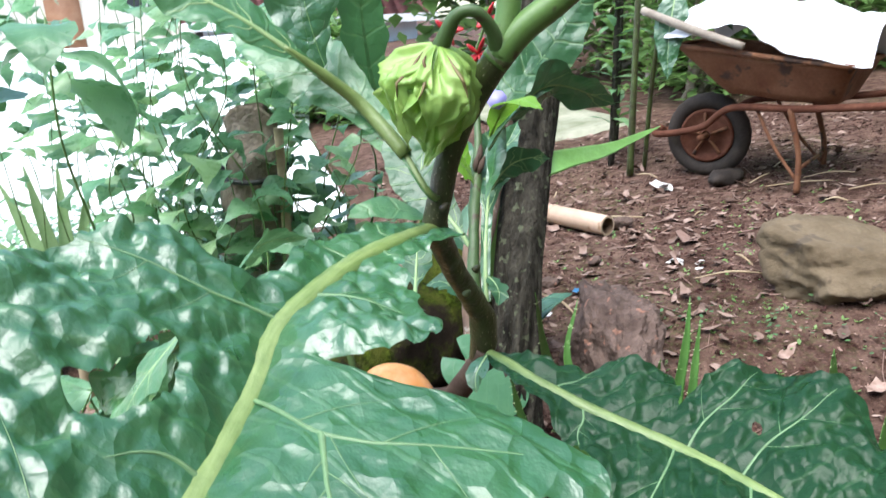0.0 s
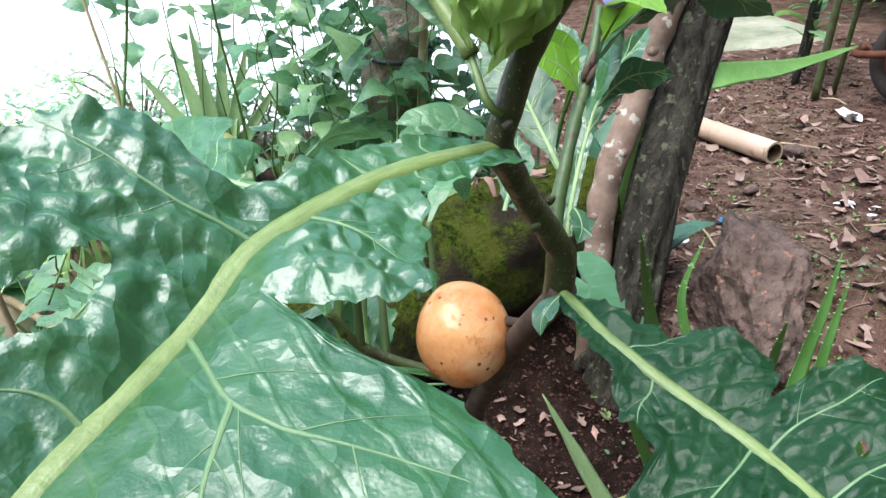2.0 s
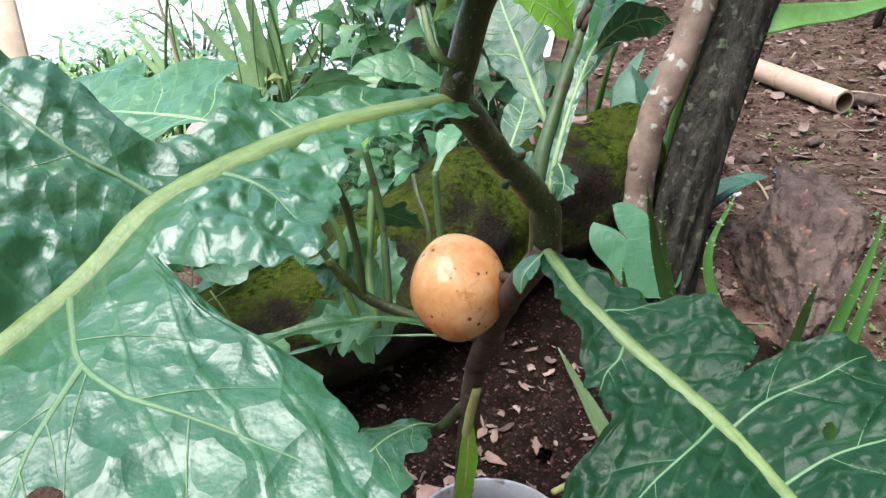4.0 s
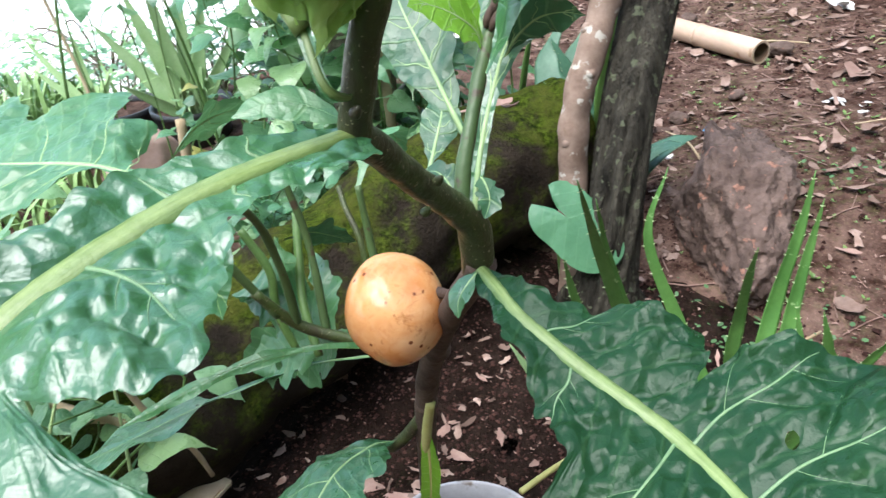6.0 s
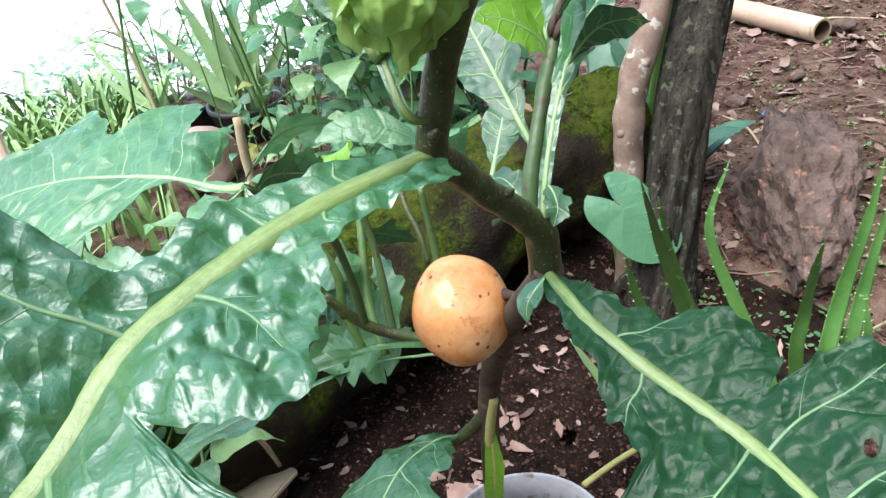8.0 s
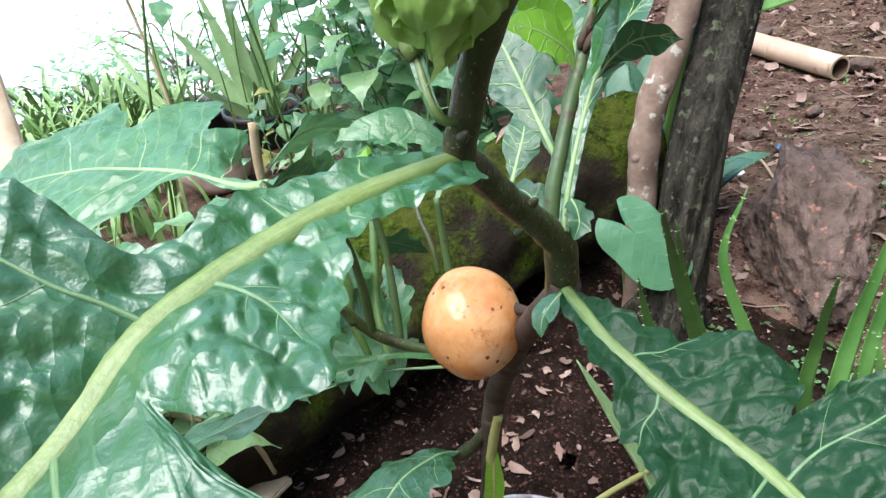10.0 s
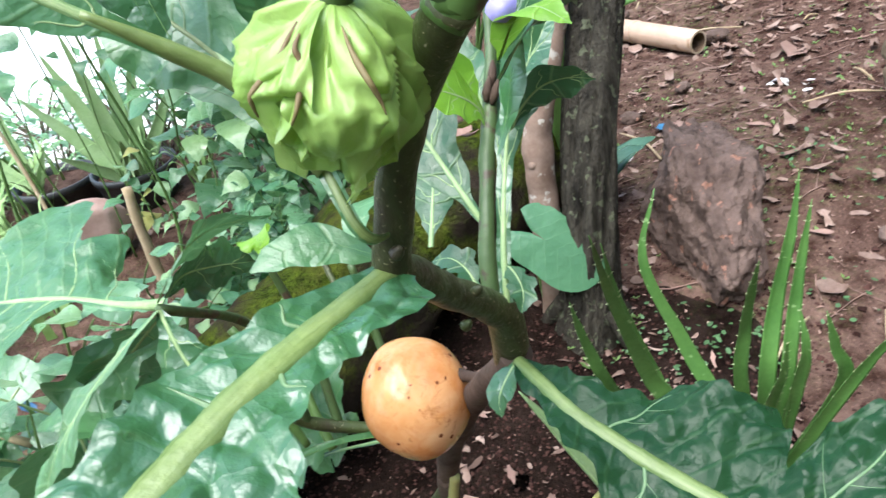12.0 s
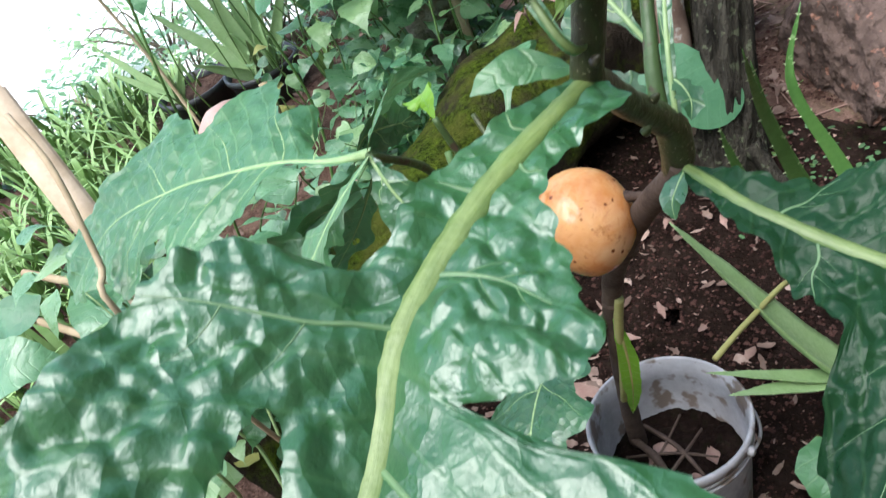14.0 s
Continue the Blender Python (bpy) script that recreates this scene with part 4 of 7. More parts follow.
def husk():
    """The green husk that hangs from a curved stalk: papery, pleated sepals over one another."""
    top, tip = Vector((0.028, 0.486, 1.010)), Vector((0.014, 0.499, 0.938))
    ax = tip - top
    length = ax.length
    ax.normalize()
    u = Vector((1, 0.1, 0))
    u = (u - ax * u.dot(ax)).normalized()
    w = ax.cross(u)

    def girth(f):
        return 0.0020 + 0.0225 * math.sin(math.pi * min(1.0, f) ** 0.60) ** 0.85

    def skin(a0, spread, reach, lift, seed, nu=46, nv=30):
        """One sepal, from the stalk down to its tip; a whole turn makes the bag inside."""
        bm = bmesh.new()
        uv = bm.loops.layers.uv.new("UVMap")
        rows = []
        for i in range(nu + 1):
            f = i / nu
            row = []
            wide = spread * (0.55 + 0.45 * math.sin(math.pi * min(1, f * 1.15 + 0.1))) * (1 - smoothstep(0.72, 1.0, f) * 0.86)
            for j in range(nv + 1):
                v = 2 * j / nv - 1
                a = a0 + wide * v + 0.12 * math.sin(5 * f + seed)
                q = Vector((math.cos(a), math.sin(a), f * 1.5 * reach + seed * 4.0))
                q += Vector((noise.noise(q * 1.1), noise.noise(q * 1.1 + Vector((5, 0, 0))), 0.6 * noise.noise(q * 1.1 + Vector((0, 5, 0))))) * 0.45
                crease = 0.92 * (0.22 - abs(noise.noise(q * 1.15))) + 0.52 * (0.2 - abs(noise.noise(q * 2.4))) + 0.07 * (0.2 - abs(noise.noise(q * 5.0)))
                ridge = 0.08 * max(0, 1 - abs(v) * 3) * math.sin(math.pi * f)
                rim = 0.16 * smoothstep(0.65, 1.0, abs(v)) * math.sin(math.pi * min(1, f * 1.1))
                r = girth(f * reach) * (0.88 + crease + ridge + rim) + lift * math.sin(math.pi * min(1.0, f * 0.9 + 0.05))
                row.append(bm.verts.new(top + ax * (length * f * reach - 0.004 * ridge * 10 * (1 - f)) + u * (math.cos(a) * r) + w * (math.sin(a) * r)))
            rows.append(row)
        for i in range(nu):
            for j in range(nv):
                fc = bm.faces.new((rows[i][j], rows[i][j + 1], rows[i + 1][j + 1], rows[i + 1][j]))
                for loop, (x, y) in zip(fc.loops, ((i, j), (i, j + 1), (i + 1, j + 1), (i + 1, j))):
                    loop[uv].uv = (x / nu * length, y / nv * 0.03)
        return bm, rows

    bm, _ = skin(0.0, math.pi, 1.0, -0.001, 0.4, 60, 84)
    h = part("husk", bm, M["calyx"], plant, "bright green puffed and folded husk")
    flaps = (
        (3.0, 0.80, 0.72, 0.0036, 2.9, 0), (-2.2, 0.75, 0.85, 0.0026, 6.1, None), (-0.9, 0.75, 0.85, 0.0026, 5.3, None),
        (0.35, 0.72, 0.80, 0.0034, 4.1, None), (1.25, 0.58, 1.0, 0.0034, 1.7, None), (1.85, 0.46, 0.60, 0.0058, 7.7, 0), (2.35, 0.30, 0.80, 0.0044, 9.2, 30))
    for a0, spread, reach, lift, seed, edge in flaps:
        bm, rows = skin(a0, spread, reach, lift, seed)
        brown = [rows[i][edge].co.copy() for i in range(3, 22, 3)] if edge is not None else None
        part("sepal", bm, M["calyx"], h)
        if brown:
            part("husk_rim", tube(brown, [0.0003, 0.0012, 0.0010, 0.0003], 6, 24, 0.3), M["husk_edge"], h)
    part("husk_stalk", tube([(0.060, 0.481, 1.003), (0.055, 0.476, 1.016), (0.045, 0.472, 1.026), (0.035, 0.476, 1.024), (0.028, 0.486, 1.008)], [0.0045, 0.0036, 0.0034, 0.0048], 12, 30, 0.2), M["stem_dull"], h)


husk()

# the low side branch behind the fruit, with its thin stems and leaves
part("side_branch", tube([(0.046, 0.725, 0.59), (0.01, 0.74, 0.585), (-0.04, 0.748, 0.595), (-0.085, 0.75, 0.615), (-0.115, 0.74, 0.66)], [0.0075, 0.0062, 0.0055, 0.0045], 10, 30, 0.12), M["stem"], plant)
part("side_branch", tube([(0.02, 0.79, 0.45), (-0.01, 0.80, 0.40), (-0.025, 0.82, 0.37), (-0.01, 0.85, 0.36)], [0.007, 0.006, 0.005], 10, 20, 0.12), M["stem"], plant)
for pts in (((-0.085, 0.75, 0.612), (-0.088, 0.745, 0.68), (-0.096, 0.72, 0.75), (-0.114, 0.63, 0.832)),
            ((-0.06, 0.752, 0.60), (-0.07, 0.79, 0.68), (-0.085, 0.80, 0.75)),
            ((-0.1, 0.745, 0.63), (-0.13, 0.74, 0.69), (-0.15, 0.73, 0.74)),
            ((0.0, 0.75, 0.59), (-0.012, 0.80, 0.65), (-0.02, 0.82, 0.72))):
    part("thin_stem", tube(pts, [0.0044, 0.0038, 0.0032], 10, 22, 0.14), M["stem_dull"], plant)

pale = Blade([(-0.114, 0.640, 0.828), (-0.154, 0.686, 0.806), (-0.201, 0.707, 0.809), (-0.257, 0.73, 0.804), (-0.32, 0.75, 0.796), (-0.404, 0.769, 0.772), (-0.479, 0.762, 0.72)], (0.42, -0.9, -0.02),
             [(0, 0.003), (0.088, 0.006), (0.098, 0.02), (0.107, 0.055), (0.117, 0.074), (0.125, 0.072), (0.14, 0.056), (0.152, 0.072), (0.165, 0.105), (0.18, 0.126), (0.195, 0.114), (0.215, 0.078), (0.235, 0.068), (0.255, 0.09), (0.28, 0.114), (0.30, 0.095), (0.325, 0.058), (0.35, 0.055), (0.375, 0.062), (0.41, 0.03), (0.45, 0.002)],
             [(0, 0.003), (0.105, 0.006), (0.118, 0.02), (0.128, 0.045), (0.14, 0.052), (0.152, 0.05), (0.17, 0.076), (0.195, 0.098), (0.215, 0.085), (0.235, 0.052), (0.26, 0.06), (0.285, 0.088), (0.31, 0.075), (0.335, 0.042), (0.37, 0.05), (0.40, 0.03), (0.45, 0.002)],
             (0.18, 0.05), (0.25, 0.7), 0.004, 0.02, 0.005, 6.6, 0.0, 0.006)
leaf(plant, pale, M["leaf_pale"], M["midrib_pale"], 0.0038, 130, 24, ((0.15, 0.05, 0.003),), ((0.085, 0.11, -0.05), (0.115, 0.165, -0.09), (0.17, 0.235, -0.085), (0.25, 0.31, -0.07), (0.125, 0.15, 0.04), (0.16, 0.21, 0.075), (0.25, 0.30, 0.06)), "pale green lobed leaf with white veins", 0.0009)
simple_leaf(plant, [(0.083, 0.600, 0.762), (0.074, 0.592, 0.757), (0.067, 0.586, 0.748), (0.066, 0.58, 0.738)], (0.6, -0.7, 0.2), 0.011, EVEN, "leaf", "midrib_pale", 0.0012, 0.002, 3.6, 40, 10, wave=0.006)
simple_leaf(plant, [(-0.114, 0.63, 0.836), (-0.10, 0.655, 0.85), (-0.08, 0.672, 0.855), (-0.05, 0.68, 0.852)], (0.3, -0.6, 0.6), 0.024, LOBED, "leaf_pale", "midrib_pale", 0.0018, 0.002, 3.3, 60, 12, veins=3, wave=0.006)
simple_leaf(plant, [(-0.114, 0.628, 0.832), (-0.15, 0.61, 0.81), (-0.19, 0.59, 0.77), (-0.21, 0.575, 0.72)], (0.6, -0.6, 0.5), 0.03, LOBED, "leaf_pale", "midrib_pale", 0.002, 0.002, 2.3, 60, 12, veins=3)
simple_leaf(plant, [(-0.114, 0.628, 0.832), (-0.105, 0.61, 0.81), (-0.092, 0.595, 0.785), (-0.085, 0.58, 0.75)], (0.9, 0.1, 0.3), 0.02, EVEN, "leaf", "midrib_pale", 0.0016, 0.002, 5.2, 50, 10, veins=2)
simple_leaf(plant, [(-0.16, 0.73, 0.745), (-0.20, 0.71, 0.74), (-0.24, 0.68, 0.71), (-0.27, 0.65, 0.66)], (0.5, 0.5, 0.5), 0.035, LOBED, "leaf_pale", "midrib_pale", 0.002, 0.002, 7.3, 60, 12, veins=3)
simple_leaf(plant, [(0.0, 0.742, 0.588), (-0.07, 0.735, 0.598), (-0.15, 0.72, 0.588), (-0.26, 0.70, 0.545)], (0.2, 0.6, 0.7), 0.008, [(0, 0.3), (0.3, 0.35), (0.45, 1.0), (0.6, 0.5), (0.72, 0.9), (0.85, 0.6), (1.0, 0.1)], "leaf_pale", "stem_green", 0.0034, 0.001, 1.7, 60, 6, wave=0.006, label="eaten leaf, bare stalk with a thin green fringe")
simple_leaf(plant, [(0.02, 0.742, 0.578), (-0.082, 0.785, 0.537), (-0.15, 0.769, 0.527), (-0.201, 0.745, 0.524), (-0.261, 0.717, 0.514), (-0.328, 0.687, 0.5)], (0.5, -0.75, 0.45), 0.05, [(0, 0.07), (0.3, 0.08), (0.42, 0.2), (0.5, 0.12), (0.6, 0.2), (0.64, 0.75), (0.75, 1.0), (0.86, 0.8), (0.95, 0.4), (1.0, 0.05)], "leaf", "midrib_pale", 0.0034, 0.001, 0.7, 70, 8, wave=0.005, label="half eaten leaf on a bare stalk")
simple_leaf(plant, [(-0.072, 0.799, 0.570), (-0.104, 0.826, 0.582), (-0.133, 0.845, 0.582), (-0.167, 0.857, 0.572)], (0.25, 0.55, 0.8), 0.042, LOBED, "leaf_pale", "midrib_pale", 0.0018, 0.003, 11.3, 60, 14, veins=3, wave=0.007, rag=0.007, label="pale lobed leaf with a wavy edge")
simple_leaf(plant, [(-0.074, 0.775, 0.560), (-0.101, 0.784, 0.553), (-0.127, 0.790, 0.543), (-0.159, 0.795, 0.530)], (0.2, 0.6, 0.75), 0.034, LOBED, "leaf_pale", "midrib_pale", 0.0016, 0.003, 12.7, 60, 14, veins=3, wave=0.006, rag=0.006, holes=((0.055, -0.008, 0.005),))
simple_leaf(plant, [(-0.109, 0.855, 0.647), (-0.087, 0.875, 0.642), (-0.067, 0.889, 0.628), (-0.043, 0.901, 0.611)], (0.5, -0.3, 0.8), 0.022, LOBED, "leaf", "midrib_pale", 0.0014, 0.003, 13.9, 50, 12, veins=2, wave=0.007, rag=0.006)
simple_leaf(plant, [(-0.064, 0.802, 0.566), (-0.073, 0.838, 0.584), (-0.083, 0.867, 0.593), (-0.093, 0.898, 0.604)], (0.8, 0.2, 0.5), 0.02, LOBED, "leaf_pale", "midrib_pale", 0.0014, 0.003, 14.9, 50, 12, veins=2, wave=0.007, rag=0.006)
part("thin_stem", tube([(-0.097, 0.770, 0.568), (-0.112, 0.783, 0.608), (-0.114, 0.796, 0.647), (-0.137, 0.810, 0.687)], [0.004, 0.0045, 0.004], 10, 20, 0.1), M["stem_green"], plant)
part("thin_stem", tube([(-0.073, 0.757, 0.569), (-0.087, 0.792, 0.605), (-0.091, 0.828, 0.642), (-0.093, 0.860, 0.675)], [0.0045, 0.0045, 0.004], 10, 20, 0.1), M["stem_green"], plant)
part("thin_stem", tube([(-0.033, 0.887, 0.589), (-0.039, 0.904, 0.616), (-0.053, 0.930, 0.638), (-0.061, 0.953, 0.655)], [0.0035, 0.0035, 0.003], 10, 20, 0.1), M["stem"], plant)
simple_leaf(plant, [(-0.149, 0.727, 0.772), (-0.181, 0.721, 0.747), (-0.215, 0.714, 0.721), (-0.250, 0.707, 0.695)], (0.85, 0.3, 0.35), 0.032, LOBED, "leaf_pale", "midrib_pale", 0.002, 0.003, 15.2, 60, 14, veins=4, wave=0.007, rag=0.006)
simple_leaf(plant, [(-0.151, 0.753, 0.739), (-0.181, 0.751, 0.700), (-0.212, 0.742, 0.672), (-0.249, 0.734, 0.643)], (0.8, 0.4, 0.3), 0.024, LOBED, "leaf_pale", "midrib_pale", 0.0018, 0.003, 16.8, 60, 14, veins=3, wave=0.006, rag=0.006, holes=((0.07, 0.006, 0.004),))
simple_leaf(plant, [(-0.156, 0.737, 0.769), (-0.146, 0.773, 0.770), (-0.128, 0.802, 0.757), (-0.100, 0.828, 0.739)], (0.5, 0.6, 0.5), 0.026, LOBED, "leaf", "midrib_pale", 0.0018, 0.003, 17.4, 60, 14, veins=3, wave=0.007, rag=0.006)
simple_leaf(plant, [(-0.05, 0.80, 0.56), (-0.10, 0.845, 0.51), (-0.16, 0.885, 0.47), (-0.21, 0.91, 0.44)], (0.5, -0.3, 0.7), 0.05, LOBED, "leaf_pale", "midrib_pale", 0.002, 0.002, 9.7, 60, 12, veins=3, holes=((0.10, -0.01, 0.006),))
simple_leaf(plant, [(-0.085, 0.79, 0.66), (-0.12, 0.82, 0.64), (-0.15, 0.85, 0.60), (-0.17, 0.87, 0.56)], (0.6, -0.2, 0.7), 0.035, EVEN, "leaf_pale", "midrib_pale", 0.0016, 0.002, 4.4, 50, 10, veins=3)
simple_leaf(plant, [(-0.02, 0.82, 0.72), (-0.005, 0.86, 0.75), (0.01, 0.90, 0.74), (0.02, 0.93, 0.70)], (0.9, -0.1, 0.2), 0.02, LOBED, "leaf_pale", "midrib_pale", 0.0016, 0.002, 8.2, 50, 10, veins=2)
simple_leaf(plant, [(-0.085, 0.80, 0.75), (-0.09, 0.82, 0.765), (-0.10, 0.84, 0.755), (-0.112, 0.86, 0.735)], (0.7, -0.4, 0.4), 0.016, EVEN, "leaf_lime", "midrib_pale", 0.0014, 0.002, 3.8, 50, 10, veins=2)
simple_leaf(plant, [(-0.02, 0.815, 0.385), (-0.045, 0.785, 0.41), (-0.085, 0.735, 0.415), (-0.118, 0.66, 0.385), (-0.13, 0.60, 0.33)], (0.75, -0.5, 0.3), 0.075, LOBED, "leaf", "midrib_pale", 0.0028, 0.002, 5.9, 80, 16, veins=4, label="low dull green lobed leaf")
simple_leaf(plant, [(0.02, 0.78, 0.47), (0.022, 0.77, 0.40), (0.018, 0.77, 0.33), (0.01, 0.79, 0.25)], (0.9, -0.3, 0.1), 0.012, EVEN, "leaf_lime", "stem_straw", 0.0026, 0.001, 2.7, 40, 6)
part("old_stalk", tube([(0.03, 0.765, 0.49), (0.022, 0.772, 0.44), (0.015, 0.785, 0.36), (0.004, 0.80, 0.27)], [0.0055, 0.0055, 0.0045], 10, 24, 0.1), M["stem_straw"], plant, "straw-coloured dead leaf stalk")

# ---- the pot beside the stem ----


def lathe(rings, seg=40, bm=None, caps=True):
    """rings: (radius, height) from outside foot over the rim to the inside."""
    bm = bm or bmesh.new()
    loops = [[bm.verts.new((r * math.cos(2 * math.pi * j / seg), r * math.sin(2 * math.pi * j / seg), z)) for j in range(seg)] for r, z in rings]
    for a, b in zip(loops, loops[1:]):
        for j in range(seg):
            bm.faces.new((a[j], a[(j + 1) % seg], b[(j + 1) % seg], b[j]))
    if caps:
        bm.faces.new(loops[0][::-1])
        bm.faces.new(loops[-1])
    return bm


def bucket():
    m = pose(0.053, 0.799, 0.008, -5, 0, 0) @ Matrix.Scale(0.955, 4)
    t = thing("plastic_bucket", m.translation, "dirty white plastic bucket holding the plant's dark soil", "bucket")
    bm = lathe([(0.094, 0.0), (0.097, 0.004), (0.111, 0.165), (0.1125, 0.172), (0.117, 0.174), (0.118, 0.188), (0.1155, 0.192), (0.1115, 0.190), (0.108, 0.15), (0.097, 0.02)], 72)
    bm.transform(m)
    part("body", bm, M["bucket"], t)
    for z in (0.160, 0.150):
        bm = lathe([(0.1105, z), (0.1145, z + 0.0015), (0.1145, z + 0.005), (0.1105, z + 0.0065)], 72, None, False)
        bm.transform(m)
        part("rim_band", bm, M["bucket"], t)
    bm = bmesh.new()
    bmesh.ops.create_grid(bm, x_segments=40, y_segments=40, size=0.11)
    for v in bm.verts:
        r = math.hypot(v.co.x, v.co.y)
        if r > 0.101:
            v.co.x, v.co.y = v.co.x * 0.101 / r, v.co.y * 0.101 / r
        v.co.z = 0.082 + 0.012 * noise.noise(v.co * 30) + 0.006 * noise.noise(v.co * 90)
    bm.transform(m)
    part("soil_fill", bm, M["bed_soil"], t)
    pts = [m @ Vector((0.122 * math.cos(a), 0.122 * math.sin(a), 0.178 - 0.03 * math.cos((a - 0.1) * 1.8))) for a in np.linspace(-0.75, 0.95, 9)]
    part("wire_handle", tube(pts, [0.0022, 0.0022], 8, 30), M["bucket"], t)
    for a in (-0.75, 0.95):
        p = m @ Vector((0.117 * math.cos(a), 0.117 * math.sin(a), 0.176))
        q = m @ Vector((0.125 * math.cos(a), 0.125 * math.sin(a), 0.176))
        part("handle_boss", tube([p, (p + q) / 2, q], [0.007, 0.007, 0.005], 10, 4), M["bucket"], t)
    return m


POT = bucket()
for a, b, n in ((2.0, 5.2, 0.0035), (2.9, 5.9, 0.0022), (1.2, 3.6, 0.0018), (4.0, 0.6, 0.0025), (2.4, 4.4, 0.006)):
    p = POT @ Vector((0.075 * math.cos(a), 0.075 * math.sin(a), 0.100))
    q = POT @ Vector((0.06 * math.cos(b), 0.06 * math.sin(b), 0.100))
    tagged(part("dry_twig", tube([p, (p + q) / 2 + Vector((0.006, 0, 0.008)), q], [n, n * 1.1, n * 0.7], 6, 12, 0.2), M["stem_woody"]), "thin brown twig lying in the bucket", "twig", "twigs in the bucket")
bucket_rng = random.Random(17)
for x, y, n in ((0.04, 0.82, 0.035), (0.10, 0.79, 0.03), (0.07, 0.76, 0.025), (0.02, 0.80, 0.03)):
    bm = bmesh.new()
    top = POT @ Vector((0, 0, 0.096))
    m = pose(x, y, top.z, bucket_rng.uniform(-15, 15), bucket_rng.uniform(-15, 15), bucket_rng.uniform(0, 360))
    rows = []
    for k in range(6):
        w = n * 0.3 * math.sin(math.pi * (0.08 + 0.86 * k / 5)) * bucket_rng.uniform(0.8, 1.2)
        rows.append([bm.verts.new(m @ Vector((n * (k / 5 - 0.5), w * v, 0.006 * abs(v) + 0.01 * (k / 5 - 0.5) ** 2))) for v in (-1, 0, 1)])
    for a, b in zip(rows, rows[1:]):
        for v in range(2):
            bm.faces.new((a[v], a[v + 1], b[v + 1], b[v]))
    tagged(part("fallen_leaf", bm, M["litter_thing"]), "dry brown leaf lying on the bucket's soil", "leaf", "fallen leaves")

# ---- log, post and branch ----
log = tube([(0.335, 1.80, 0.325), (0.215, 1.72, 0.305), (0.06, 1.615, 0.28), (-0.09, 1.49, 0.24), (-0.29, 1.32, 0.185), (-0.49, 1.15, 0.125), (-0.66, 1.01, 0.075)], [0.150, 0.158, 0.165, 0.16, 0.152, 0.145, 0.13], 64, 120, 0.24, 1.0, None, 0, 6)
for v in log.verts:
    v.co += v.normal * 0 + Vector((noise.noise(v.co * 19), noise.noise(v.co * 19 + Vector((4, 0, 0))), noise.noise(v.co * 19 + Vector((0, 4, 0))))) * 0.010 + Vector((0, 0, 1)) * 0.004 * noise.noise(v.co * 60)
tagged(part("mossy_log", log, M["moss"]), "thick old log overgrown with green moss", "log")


def post():
    bm = tube([(0.365, 1.435, 0.02), (0.388, 1.475, 0.25), (0.425, 1.555, 0.5), (0.515, 1.70, 0.78), (0.62, 1.86, 1.15), (0.68, 1.95, 1.4)], [0.068, 0.058, 0.055, 0.056, 0.057, 0.055], 72, 170, 0.0)
    for v in bm.verts:
        c = v.co
        a = math.atan2(c.y - 1.435 - (c.z - 0.02) * 0.38, c.x - 0.365 - (c.z - 0.02) * 0.23)
        g = noise.noise(Vector((math.cos(a) * 4.2, math.sin(a) * 4.2, c.z * 2.2)))
        g2 = noise.noise(Vector((math.cos(a) * 9, math.sin(a) * 9, c.z * 5))) + 0.5 * noise.noise(Vector((math.cos(a) * 22, math.sin(a) * 22, c.z * 14)))
        d = Vector((math.cos(a), math.sin(a), 0))
        v.co = c + d * (0.012 * g - 0.021 * max(0, g2) + (0.02 * max(0, 0.16 - c.z) / 0.16))
    return tagged(part("wooden_post", bm, M["bark_dark"]), "dark weathered wooden post with cracked bark", "post")


post()
for a in (0.2, -0.9, 2.6):
    pts = [(0.365 + 0.05 * math.cos(a), 1.435 + 0.05 * math.sin(a), 0.14), (0.365 + 0.10 * math.cos(a), 1.435 + 0.10 * math.sin(a), 0.075), (0.365 + 0.17 * math.cos(a), 1.435 + 0.17 * math.sin(a), 0.035)]
    tagged(part("root", tube(pts, [0.02, 0.014, 0.006], 8, 14, 0.25), M["bark_dark"]), "dark root spreading from the foot of the post", "root", "roots at the post")
BRANCH = [(0.318, 1.50, 0.02), (0.315, 1.515, 0.3), (0.317, 1.54, 0.46), (0.35, 1.575, 0.585), (0.392, 1.633, 0.69), (0.45, 1.70, 0.84), (0.50, 1.74, 1.0)]
leaner = thing("leaning_branch", (0.318, 1.50, 0.02), "brown branch with pale lichen leaning on the post", "branch")
part("bark", tube(BRANCH, [0.033, 0.030, 0.029, 0.028, 0.026], 28, 110, 0.2, 1.0, None, 0, 22), M["bark_brown"], leaner)
for f, way in ((0.30, (-0.6, -0.8, 0.1)), (0.46, (0.2, -1, 0.2)), (0.58, (-0.9, -0.4, 0.2)), (0.72, (-0.3, -0.9, 0.3))):
    c, d = curve(BRANCH, 100)[int(f * 100)], Vector(way).normalized()
    part("knot", tube([c + d * 0.020, c + d * 0.028, c + d * 0.034], [0.014, 0.011, 0.004], 12, 8, 0.4, 1.0, None, 0, 60), M["bark_brown"], leaner)

